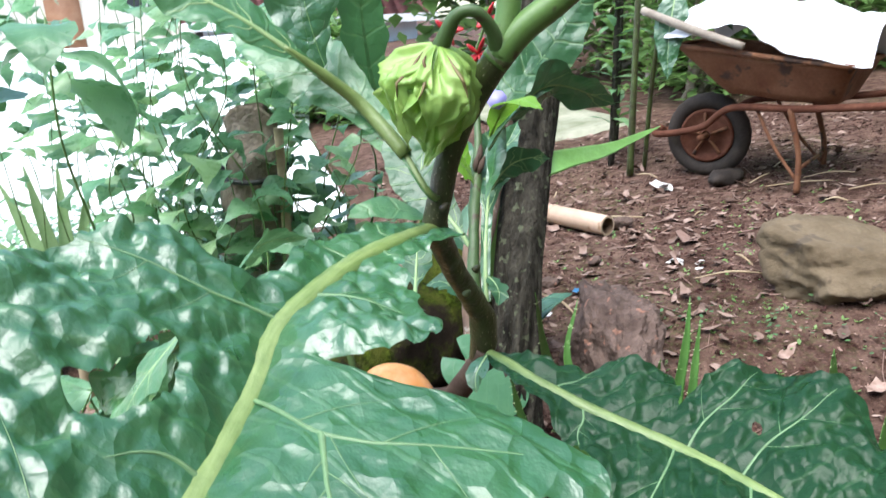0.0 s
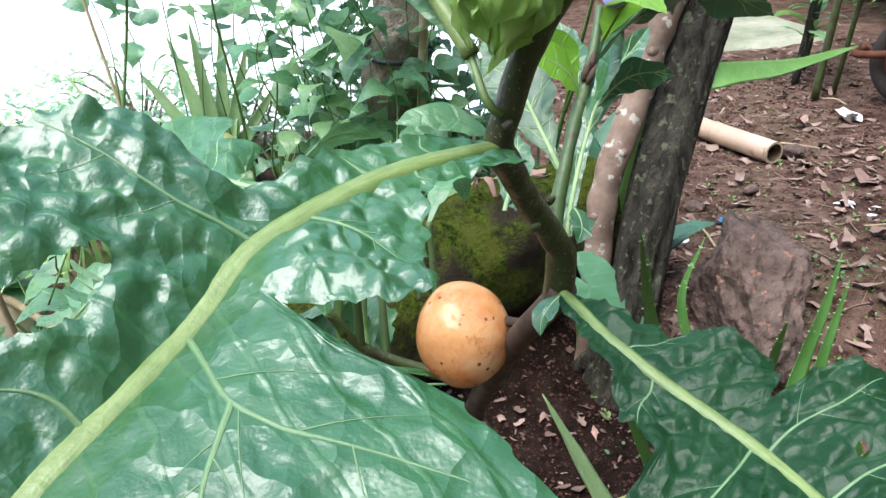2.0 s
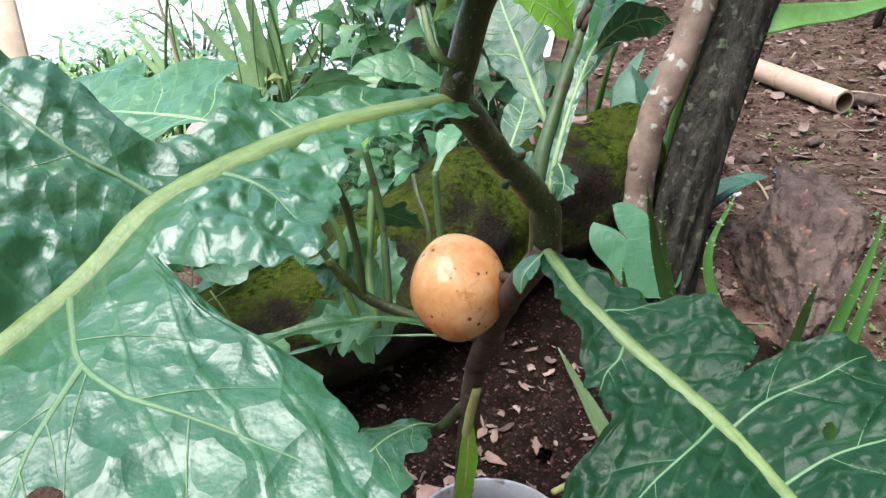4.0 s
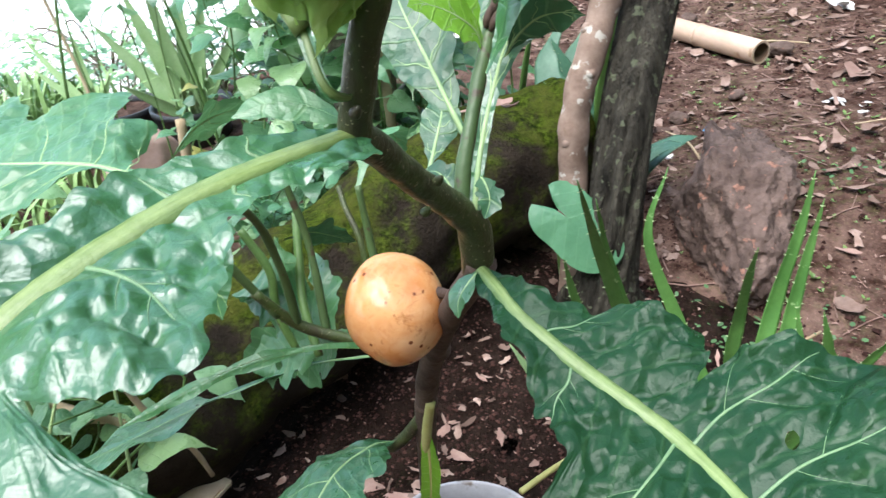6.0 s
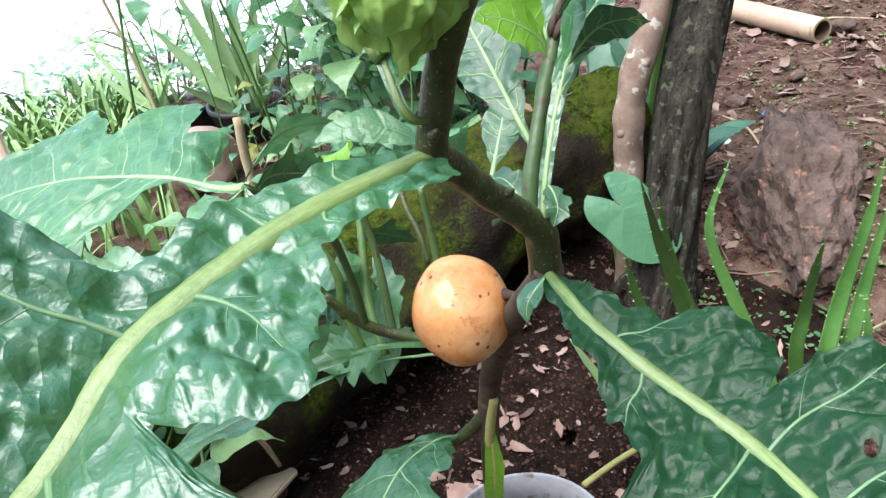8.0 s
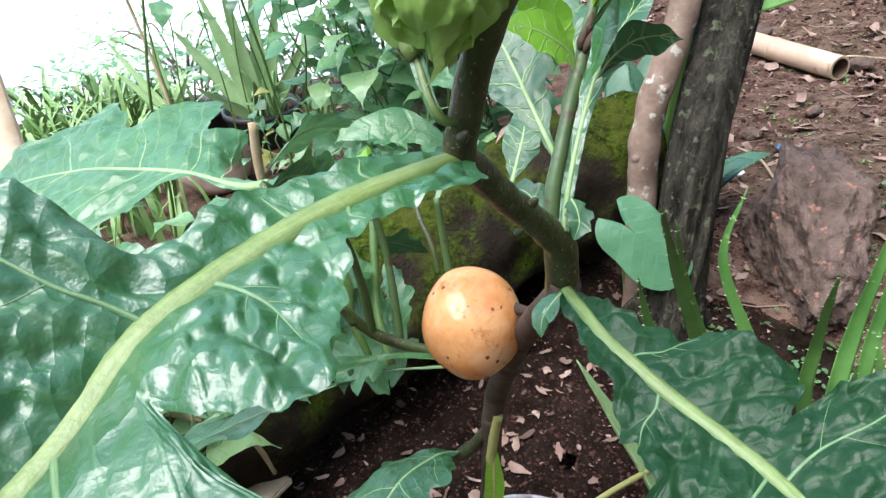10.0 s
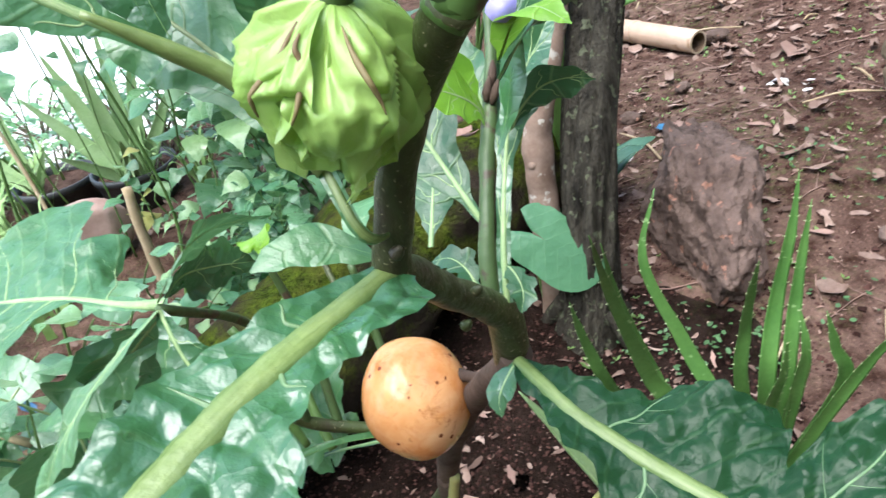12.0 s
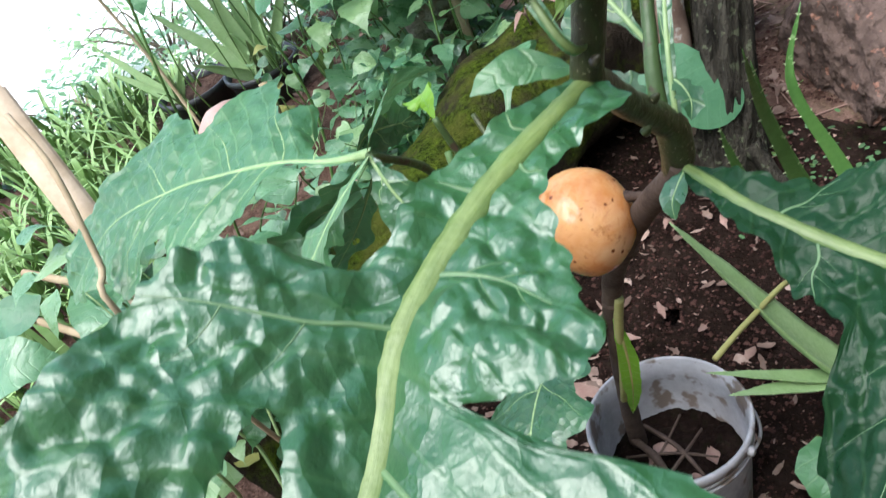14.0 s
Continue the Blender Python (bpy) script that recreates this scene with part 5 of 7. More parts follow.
# ---- stones, bamboo and litter in the yard ----
stone("red_stone", (0.70, 1.64, 0.185), (0.145, 0.27, 0.175), (18, -8, -22), M["rock_red"], 11, 0.30, 9, "rough reddish-brown boulder half sunk in soil", "stone", 6)
stone("brown_stone", (1.47, 1.80, 0.30), (0.26, 0.20, 0.135), (4, 6, 20), M["rock_brown"], 5, 0.24, 11, "large flat-topped brown boulder on the soil", "stone", 5)
for k, (x, y, r) in enumerate(((0.60, 2.16, 0.05), (0.95, 2.30, 0.03), (1.02, 1.42, 0.04), (0.75, 2.2, 0.035), (1.2, 2.6, 0.05), (1.05, 3.1, 0.045), (0.02, 1.06, 0.014), (0.17, 1.0, 0.013), (0.25, 1.2, 0.02), (-0.12, 1.18, 0.02), (0.1, 1.22, 0.014))):
    stone("small_stone", (x, y, ground_z(x, y) + r * 0.3), (r, r * 0.8, r * 0.55), (0, 0, k * 47), M["rock_red"], 20 + k, 0.2, 6, "small reddish stone lying on the soil", "stone", 3)


def bamboo():
    a, b = Vector((0.80, 3.20, 0.235)), Vector((1.102, 2.52, 0.250))
    t = thing("bamboo_tube", a, "cut length of dry hollow bamboo on the soil", "bamboo")
    d = (b - a).normalized()
    r = 0.038
    bm = tube([a + (b - a) * f for f in (0, 0.33, 0.66, 1)], [r, r, r, r], 32, 30, 0.03, 1.0, None, 1.0, 3)
    part("shell", bm, M["bamboo"], t)
    bm = tube([b - d * f for f in (0.0, 0.08, 0.16, 0.25)], [r - 0.007, r - 0.008, r - 0.008], 32, 8, 0.02, 1.0, None, 1.0, 3)
    bmesh.ops.reverse_faces(bm, faces=bm.faces)
    part("inside", bm, M["bamboo_inside"], t)
    u = d.orthogonal().normalized()
    w = d.cross(u)
    bm = bmesh.new()
    ring = [[bm.verts.new(b + (u * math.cos(2 * math.pi * j / 32) + w * math.sin(2 * math.pi * j / 32)) * q) for j in range(32)] for q in (r, r - 0.007)]
    for j in range(32):
        bm.faces.new((ring[0][j], ring[0][(j + 1) % 32], ring[1][(j + 1) % 32], ring[1][j]))
    part("cut_edge", bm, M["plank"], t)
    for f in (0.18, 0.62):
        c = a + (b - a) * f
        part("node_ring", tube([c - d * 0.008, c - d * 0.003, c + d * 0.003, c + d * 0.008], [r * 0.99, r * 1.06, r * 1.06, r * 0.99], 32, 8), M["bamboo"], t)
    part("plug", tube([b - d * 0.25, b - d * 0.24], [r - 0.007, r - 0.007], 24, 2), M["bamboo_inside"], t)


bamboo()


def scrap(bm, x, y, size, rng, lift=0.004, curl=0.35):
    """One curled dry leaf lying on the soil."""
    m = pose(x, y, soil_z(x, y) + lift, rng.uniform(-18, 18), rng.uniform(-18, 18), rng.uniform(0, 360))
    L, W = size, size * rng.uniform(0.3, 0.6)
    c = rng.uniform(-curl, curl)
    ends = (rng.choice((0.05, 0.1, 0.5, 0.9)), rng.choice((0.05, 0.1, 0.4, 0.8)))
    rows = []
    for i in range(5):
        s = i / 4
        w = W * (ends[0] + (ends[1] - ends[0]) * s + math.sin(math.pi * min(0.97, s + 0.03)) * 0.6) * rng.uniform(0.55, 1.25)
        row = []
        for j in (-1, 0, 1):
            p = Vector(((s - 0.5) * L + rng.uniform(-0.1, 0.1) * L, w * 0.5 * j + rng.uniform(-0.12, 0.12) * W, c * L * (s - 0.5) ** 2 * 2 + 0.22 * w * abs(j) * (1 if c > 0 else -1) * 0.8 + abs(c) * 0.01))
            row.append(bm.verts.new(m @ p))
        rows.append(row)
    for a, b in zip(rows, rows[1:]):
        for j in range(2):
            bm.faces.new((a[j], a[j + 1], b[j + 1], b[j]))


def litter():
    rng = random.Random(4)
    bm = bmesh.new()
    for _ in range(5200):
        x, y = rng.uniform(0.35, 3.2), rng.uniform(0.9, 4.6)
        if rng.random() > 0.35 + 0.5 * smoothstep(1.2, 2.4, y):
            continue
        scrap(bm, x, y, rng.choice((0.008, 0.010, 0.012, 0.015, 0.018, 0.022, 0.026, 0.032, 0.042, 0.06)) * rng.uniform(0.7, 1.3), rng)
    for _ in range(420):
        scrap(bm, rng.uniform(-0.5, 0.7), rng.uniform(0.75, 1.6), rng.uniform(0.008, 0.035), rng)
    for _ in range(260):
        scrap(bm, rng.uniform(-2.0, 0.2), rng.uniform(1.6, 4.2), rng.uniform(0.03, 0.09), rng)
    for _ in range(260):
        x, y = rng.uniform(0.5, 2.8), rng.uniform(1.5, 4.2)
        scrap(bm, x, y, rng.uniform(0.025, 0.07), rng, 0.007, 0.9)
    tagged(part("leaf_litter", bm, M["litter"]), "scattered dry brown and pinkish leaves on soil", "leaves", kind="stuff")
    bm = bmesh.new()
    for _ in range(24000):
        near = rng.random() < 0.65
        x, y = (rng.uniform(-0.45, 0.75), rng.uniform(0.72, 1.7)) if near else (rng.uniform(0.4, 3.0), rng.uniform(1.2, 4.0))
        r = rng.choice((0.0015, 0.002, 0.003, 0.004, 0.005, 0.0025, 0.0018)) * rng.uniform(0.7, 1.3) * (1 if near else 1.7)
        z = soil_z(x, y)
        top = [Vector((math.cos(a + rng.uniform(-0.4, 0.4)) * r, math.sin(a + rng.uniform(-0.4, 0.4)) * r, rng.uniform(-0.2, 0.5) * r)) for a in (0, 1.57, 3.14, 4.71)]
        o = Vector((x, y, z))
        vs = [bm.verts.new(o + p) for p in top]
        t, b = bm.verts.new(o + Vector((0, 0, r * 0.9))), bm.verts.new(o - Vector((0, 0, r * 0.6)))
        for j in range(4):
            bm.faces.new((vs[j], vs[(j + 1) % 4], t))
            bm.faces.new((vs[(j + 1) % 4], vs[j], b))
    grit = bmesh.new()
    for _ in range(420):
        x, y, n = rng.uniform(-0.3, 0.6), rng.uniform(0.75, 1.5), rng.uniform(0.0015, 0.004)
        o = Vector((x, y, soil_z(x, y) + 0.004))
        a = rng.uniform(0, 6.28)
        d, e = Vector((math.cos(a), math.sin(a), 0.4)) * n, Vector((-math.sin(a), math.cos(a), 0.2)) * n * 0.6
        vs = [grit.verts.new(o + q) for q in (d, e, -d, -e)]
        z0, z1 = grit.verts.new(o + Vector((0, 0, n * 0.6))), grit.verts.new(o - Vector((0, 0, n * 0.6)))
        for j in range(4):
            grit.faces.new((vs[j], vs[(j + 1) % 4], z0))
            grit.faces.new((vs[(j + 1) % 4], vs[j], z1))
    tagged(part("pale_grit", grit, M["litter_thing"], smooth=False), "small pale grit in the dark soil", "grit", kind="stuff")
    tagged(part("soil_crumbs", bm, M["crumb"], smooth=False), "loose crumbs of dark red soil", "soil", kind="stuff")
    for x, y, s in ((0.126, 1.15, 0.045), (0.05, 1.12, 0.04), (0.10, 0.98, 0.05), (-0.06, 1.05, 0.09), (-0.13, 1.1, 0.08), (0.18, 1.08, 0.035), (0.02, 1.2, 0.035), (0.3, 1.3, 0.04), (0.2, 1.35, 0.03), (-0.02, 0.98, 0.04), (0.23, 1.0, 0.04), (0.1, 1.3, 0.03), (0.85, 2.05, 0.07), (1.0, 1.95, 0.06), (0.62, 2.06, 0.09), (1.3, 2.3, 0.12), (0.9, 1.5, 0.05), (0.56, 1.28, 0.04)):
        bm = bmesh.new()
        scrap(bm, x, y, s, rng, 0.008)
        tagged(part("fallen_leaf", bm, M["litter_thing"]), "curled pinkish-brown dry leaf on the soil", "leaf", "fallen leaves")
    for x, y, s in ((1.166, 2.134, 0.10), (1.55, 2.95, 0.16), (1.2, 2.05, 0.05), (0.62, 1.95, 0.05)):
        bm = bmesh.new()
        for _ in range(3):
            scrap(bm, x + rng.uniform(-0.02, 0.02), y + rng.uniform(-0.02, 0.02), s * rng.uniform(0.4, 0.7), rng, 0.014, 0.9)
        tagged(part("paper_scrap", bm, M["paper"]), "crumpled dirty white paper scrap on soil", "paper", "paper scraps")
    bm = bmesh.new()
    scrap(bm, 0.79, 2.07, 0.05, rng, 0.012)
    tagged(part("plastic_scrap", bm, M["blue_plastic"]), "small blue plastic scrap on the soil", "scrap")
    for k in range(26):
        x, y, a, L = rng.uniform(0.45, 2.4), rng.uniform(1.2, 3.4), rng.uniform(0, 6.28), rng.uniform(0.06, 0.28)
        z = ground_z(x, y) + 0.012
        pts = [(x, y, z), (x + L * 0.5 * math.cos(a), y + L * 0.5 * math.sin(a), z + 0.01 + 0.105 * L * 0.5 * math.cos(a)), (x + L * math.cos(a + 0.1), y + L * math.sin(a + 0.1), z + 0.105 * L * math.cos(a))]
        tagged(part("dry_twig", tube(pts, [0.003, 0.0035, 0.002], 6, 8, 0.3), M["stalk"]), "thin dry twig lying on the soil", "twig", "twigs on the soil")
    tagged(part("green_stick", tube([(0.126, 0.80, 0.30), (0.19, 0.86, 0.28), (0.30, 0.98, 0.2), (0.38, 1.05, 0.06)], [0.004, 0.004, 0.004], 8, 14, 0.1), M["stem_straw"]), "thin greenish stick leaning in the soil", "stick")



def small_debris():
    """Pale chips, thin twigs and tiny weeds that lie and grow all over the yard."""
    rng = random.Random(61)
    bm = bmesh.new()
    for _ in range(2600):
        x, y = rng.uniform(0.4, 2.6), rng.uniform(1.25, 3.6)
        scrap(bm, x, y, rng.uniform(0.005, 0.014), rng, 0.003)
    tagged(part("dry_chips", bm, M["litter_thing"]), "small pale dry chips scattered on soil", "litter", kind="stuff")
    bm = bmesh.new()
    for _ in range(230):
        x, y, a, n = rng.uniform(0.4, 2.4), rng.uniform(1.3, 3.4), rng.uniform(0, 3.14), rng.uniform(0.02, 0.07)
        d = Vector((math.cos(a), math.sin(a), 0))
        side = Vector((-d.y, d.x, 0)) * rng.uniform(0.0008, 0.002)
        rings = []
        for u in (-1, 0.1, 1):
            q = d * (u * n)
            o = Vector((x + q.x, y + q.y, soil_z(x + q.x, y + q.y) + 0.003)) + side * (3 * (1 - u * u))
            rings.append([bm.verts.new(o + side), bm.verts.new(o - side), bm.verts.new(o + Vector((0, 0, side.length * 1.6)))])
        for r0, r1 in zip(rings, rings[1:]):
            for j in range(3):
                bm.faces.new((r0[j], r0[(j + 1) % 3], r1[(j + 1) % 3], r1[j]))
    tagged(part("twigs", bm, M["litter_thing"]), "thin dry twigs lying on the soil", "twigs", kind="stuff")
    bm = bmesh.new()
    for cx, cy, spread, count in ((0.72, 1.55, 0.10, 60), (1.25, 1.75, 0.22, 150), (0.40, 1.42, 0.05, 30), (1.0, 2.5, 0.3, 90), (1.7, 2.2, 0.3, 120)):
        for _ in range(count):
            x, y = rng.gauss(cx, spread), rng.gauss(cy, spread)
            o = Vector((x, y, soil_z(x, y)))
            turn = rng.uniform(0, 6.28)
            for k in range(rng.choice((3, 4, 5))):
                a = turn + k * 1.9
                n = rng.choice((0.005, 0.006, 0.008, 0.010, 0.015)) * rng.uniform(0.8, 1.2)
                d, s = Vector((math.cos(a), math.sin(a), 0.7)) * n, Vector((-math.sin(a), math.cos(a), 0)) * n * 0.32
                vs = [bm.verts.new(o + p) for p in (Vector((0, 0, 0.001)), d * 0.6 + s, d, d * 0.6 - s)]
                bm.faces.new(vs)
    tagged(part("weed_sprouts", bm, M["leaf_far"]), "tiny green weeds sprouting from the soil", "weeds", kind="stuff")


litter()
small_debris()
for a, b, n in (((0.192, 1.845, 0.090), (0.354, 1.817, 0.110), 0.014), ((0.530, 1.721, 0.120), (0.636, 1.662, 0.130), 0.022), ((0.320, 1.881, 0.120), (0.368, 1.887, 0.130), 0.012)):
    a, b = Vector(a), Vector(b)
    tagged(part("dry_stick", tube([a, a.lerp(b, 0.5) + Vector((0, 0, 0.006)), b], [n, n * 0.9, n * 0.7], 10, 16, 0.3), M["bark_brown"]), "short brown stick lying on the soil by the post", "stick", "sticks by the post")
bm = bmesh.new()
scrap(bm, 0.389, 1.198, 0.035, random.Random(12), 0.02, 0.8)
tagged(part("paper_scrap", bm, M["paper"]), "small pale scrap of paper among the aloes", "paper", "paper scraps")

# ---- aloes, agave and taro ----


def blade_body(pts, width, thick, up, n=26, tip=0.04, trough=0.35, waist=None):
    """A fleshy leaf: lens-shaped across, hollow above, tapering to a point."""
    bm = bmesh.new()
    C = curve(pts, n)
    up = Vector(up)
    rings, edges = [], []
    shape = waist or [(0, 0.82), (0.15, 1.0), (0.4, 0.9), (0.7, 0.58), (0.9, 0.25), (1.0, tip)]
    for k, c in enumerate(C):
        t = (C[min(k + 1, n)] - C[max(k - 1, 0)]).normalized()
        side = t.cross(up).normalized()
        nrm = side.cross(t).normalized()
        w = width * profile(shape, k / n) * 0.5
        h = thick * (profile(shape, k / n) * 0.8 + 0.2 * (1 - k / n))
        cross = ((-1, 0.25), (-0.75, 0.05), (-0.35, -trough * 0.3), (0, -trough * 0.4), (0.35, -trough * 0.3), (0.75, 0.05), (1, 0.25), (0.7, -0.55), (0, -1.0), (-0.7, -0.55))
        rings.append([bm.verts.new(c + side * (w * a) + nrm * (h * b)) for a, b in cross])
        edges.append((c - side * w + nrm * h * 0.25, c + side * w + nrm * h * 0.25, side, t))
    m = len(rings[0])
    for a, b in zip(rings, rings[1:]):
        for j in range(m):
            bm.faces.new((a[j], a[(j + 1) % m], b[(j + 1) % m], b[j]))
    bm.faces.new(rings[0][::-1])
    bm.faces.new(rings[-1])
    bmesh.ops.recalc_face_normals(bm, faces=bm.faces)
    return bm, edges


def teeth(edges, size, every=2):
    bm = bmesh.new()
    for k, (l, r, side, t) in enumerate(edges[1:-1]):
        if k % every:
            continue
        for p, d in ((l, -side), (r, side)):
            tip = p + d * size + t * size * 0.5
            q = [bm.verts.new(p + t * size * 0.5 - d * size * 0.3), bm.verts.new(p - t * size * 0.5 - d * size * 0.3), bm.verts.new(p + t.cross(d) * size * 0.4 - d * size * 0.3)]
            z = bm.verts.new(tip)
            for a, b in ((0, 1), (1, 2), (2, 0)):
                bm.faces.new((q[a], q[b], z))
    return bm


def fleshy(parent, pts, width, thick, material, up=(0, -0.6, 0.8), tooth=0.004, label=""):
    bm, edges = blade_body(pts, width, thick, up)
    ob = part("leaf", bm, M[material], parent, label)
    if tooth:
        part("teeth", teeth(edges, tooth), M["tooth"], ob, smooth=False)["kind"] = "stuff"
    return ob


def aloe(at, leaves, label, material="aloe", group="aloes in the soil", face=None):
    a = thing("aloe_plant", at, label, "aloe", group)
    for tip, width, bow in leaves:
        o, e = Vector(at), Vector(tip)
        d = e - o
        flat = Vector((d.x, d.y, 0))
        p1 = o + flat * (0.30 + bow) + Vector((0, 0, d.z * 0.26))
        p2 = o + flat * (0.64 + bow) + Vector((0, 0, d.z * 0.62))
        fleshy(a, [o, p1, p2, e], width * 0.8, width * 0.25, material, face or (-flat.x, -flat.y, 0.35) if flat.length > 0.03 else (0, -1, 0.2), 0.0028)
    return a


def aloe_of(at, paths, label, group="aloes in the soil"):
    a = thing("aloe_plant", at, label, "aloe", group)
    for width, pts in paths:
        fleshy(a, [at, *pts], width * 0.62, width * 0.22, "aloe", (-0.1, -0.8, 0.5), 0.0026)
    return a


aloe_of((0.40, 0.97, 0.03), (
    (0.036, [(0.291, 0.833, 0.418), (0.25, 0.819, 0.513), (0.202, 0.785, 0.653), (0.169, 0.728, 0.756)]),
    (0.034, [(0.289, 0.848, 0.404), (0.266, 0.85, 0.485), (0.228, 0.834, 0.596), (0.203, 0.809, 0.693)]),
    (0.038, [(0.394, 0.924, 0.286), (0.356, 0.962, 0.409), (0.312, 0.989, 0.532), (0.336, 1.011, 0.62)]),
    (0.026, [(0.236, 0.882, 0.427), (0.206, 0.872, 0.509), (0.192, 0.866, 0.557), (0.182, 0.856, 0.599)]),
    (0.032, [(0.33, 0.84, 0.30), (0.30, 0.80, 0.42), (0.29, 0.78, 0.50)])), "green spotted aloe with toothed upright leaves in soil")
aloe_of((0.50, 0.98, 0.04), (
    (0.042, [(0.472, 0.959, 0.295), (0.492, 0.989, 0.417), (0.51, 0.999, 0.524), (0.521, 1.012, 0.6)]),
    (0.036, [(0.492, 0.948, 0.312), (0.509, 0.973, 0.426), (0.521, 0.987, 0.504), (0.529, 0.993, 0.569)]),
    (0.034, [(0.43, 0.948, 0.321), (0.424, 0.942, 0.425), (0.414, 0.915, 0.515), (0.411, 0.899, 0.566)]),
    (0.035, [(0.506, 0.943, 0.304), (0.505, 0.933, 0.382), (0.499, 0.949, 0.445)]),
    (0.04, [(0.567, 0.939, 0.289), (0.545, 0.933, 0.377), (0.528, 0.935, 0.438)]),
    (0.035, [(0.56, 0.93, 0.28), (0.585, 0.909, 0.37), (0.60, 0.89, 0.43)]),
    (0.03, [(0.46, 0.93, 0.28), (0.455, 0.90, 0.38), (0.45, 0.89, 0.45)])), "dense green aloe with pale teeth on its leaves")
aloe_of((0.70, 0.86, 0.055), (
    (0.06, [(0.651, 0.8, 0.348), (0.632, 0.815, 0.448), (0.621, 0.818, 0.529), (0.607, 0.809, 0.59)]),
    (0.05, [(0.70, 0.80, 0.33), (0.70, 0.80, 0.43), (0.69, 0.79, 0.53)]),
    (0.05, [(0.66, 0.84, 0.25), (0.62, 0.85, 0.34), (0.57, 0.85, 0.42)])), "stout green aloe with broad toothed leaves")
aloe((0.33, 0.86, 0.1), (((0.128, 0.93, 0.425), 0.075, 0.0), ((0.119, 0.832, 0.235), 0.035, 0.0), ((0.138, 0.806, 0.210), 0.045, 0.0)), "pale green low aloe leaning over the soil", "aloe_pale")


def agave():
    o = (0.47, 1.80, 0.12)
    a = thing("agave_plant", o, "agave behind the post with one long bright leaf", "agave")
    fleshy(a, [(0.47, 1.80, 0.14), (0.44, 1.74, 0.45), (0.47, 1.66, 0.66), (0.56, 1.655, 0.695), (0.78, 1.85, 0.675), (1.05, 2.07, 0.685)], 0.085, 0.012, "agave_light", (0, -0.75, 0.6), 0.003, "long bright green arching leaf")
    for tip, w in (((0.33, 1.94, 0.52), 0.07), ((0.29, 1.78, 0.47), 0.06), ((0.60, 1.72, 0.32), 0.10), ((0.66, 1.80, 0.30), 0.09), ((0.45, 2.05, 0.5), 0.06), ((0.24, 1.86, 0.36), 0.06)):
        e = Vector(tip)
        c = Vector(o)
        fleshy(a, [c, c.lerp(e, 0.35) + Vector((0, 0, 0.05)), c.lerp(e, 0.7) + Vector((0, 0, 0.04)), e], w, 0.010, "agave", (-(e - c).x, -(e - c).y - 0.1, 0.6), 0.002)

    for pts in ([(0.355, 1.799, 0.329), (0.325, 1.859, 0.409), (0.320, 1.911, 0.475), (0.364, 1.982, 0.545)],
                [(0.379, 1.832, 0.341), (0.374, 1.894, 0.404), (0.396, 1.958, 0.465), (0.440, 2.022, 0.524)]):
        fleshy(a, [o, *pts], 0.105, 0.012, "agave", (-0.2, -0.9, 0.4), 0.002)


agave()


def heart_leaf(centre, right, down, size, parent, material, bow=0.05):
    """A heart-shaped leaf; down is the way from the stalk's joint to its tip."""
    r, d = Vector(right).normalized(), Vector(down).normalized()
    nrm = r.cross(d)
    if nrm.y > 0:
        nrm = -nrm
    bm = bmesh.new()
    uv = bm.loops.layers.uv.new("UVMap")
    n, rings = 48, 9
    rows = []
    for k in range(rings + 1):
        f = k / rings
        row = []
        for j in range(n + 1):
            a = -math.pi * 0.975 + 2 * math.pi * 0.975 * j / n
            rad = 0.52 + 0.13 * math.cos(a) + 0.13 * math.cos(2 * a) + 0.05 * math.cos(3 * a)
            rad *= 1.1 - 0.66 * smoothstep(2.78, 3.05, abs(a))
            x, y = math.sin(a) * rad * size * f, math.cos(a) * rad * size * f
            h = bow * size * (1 - f * f) + 0.015 * size * math.sin(5 * a) * f * f - 0.05 * abs(x)
            row.append((bm.verts.new(Vector(centre) + r * x + d * y + nrm * h), (y, x)))
        rows.append(row)
    for a, b in zip(rows[1:], rows[2:]):
        for j in range(n):
            q = (a[j], a[j + 1], b[j + 1], b[j])
            f = bm.faces.new([v for v, _ in q])
            for loop, (_, c) in zip(f.loops, q):
                loop[uv].uv = c
    for j in range(n):
        q = (rows[0][0], rows[1][j + 1], rows[1][j])
        f = bm.faces.new([v for v, _ in q])
        for loop, (_, c) in zip(f.loops, q):
            loop[uv].uv = c
    return part("leaf", bm, M[material], parent)


taro = thing("taro_plant", (0.30, 1.50, 0.09), "small taro with one heart-shaped blue-green leaf", "taro")
heart_leaf((0.292, 1.452, 0.302), (0.706, 0.41, 0.571), (0.701, -0.337, -0.623), 0.148, taro, "leaf_taro")
part("leaf_stalk", tube([(0.30, 1.50, 0.06), (0.285, 1.50, 0.2), (0.280, 1.49, 0.25), (0.292, 1.455, 0.298)], [0.006, 0.005, 0.003], 8, 16), M["stem_green"], taro)

# ---- the wheelbarrow ----


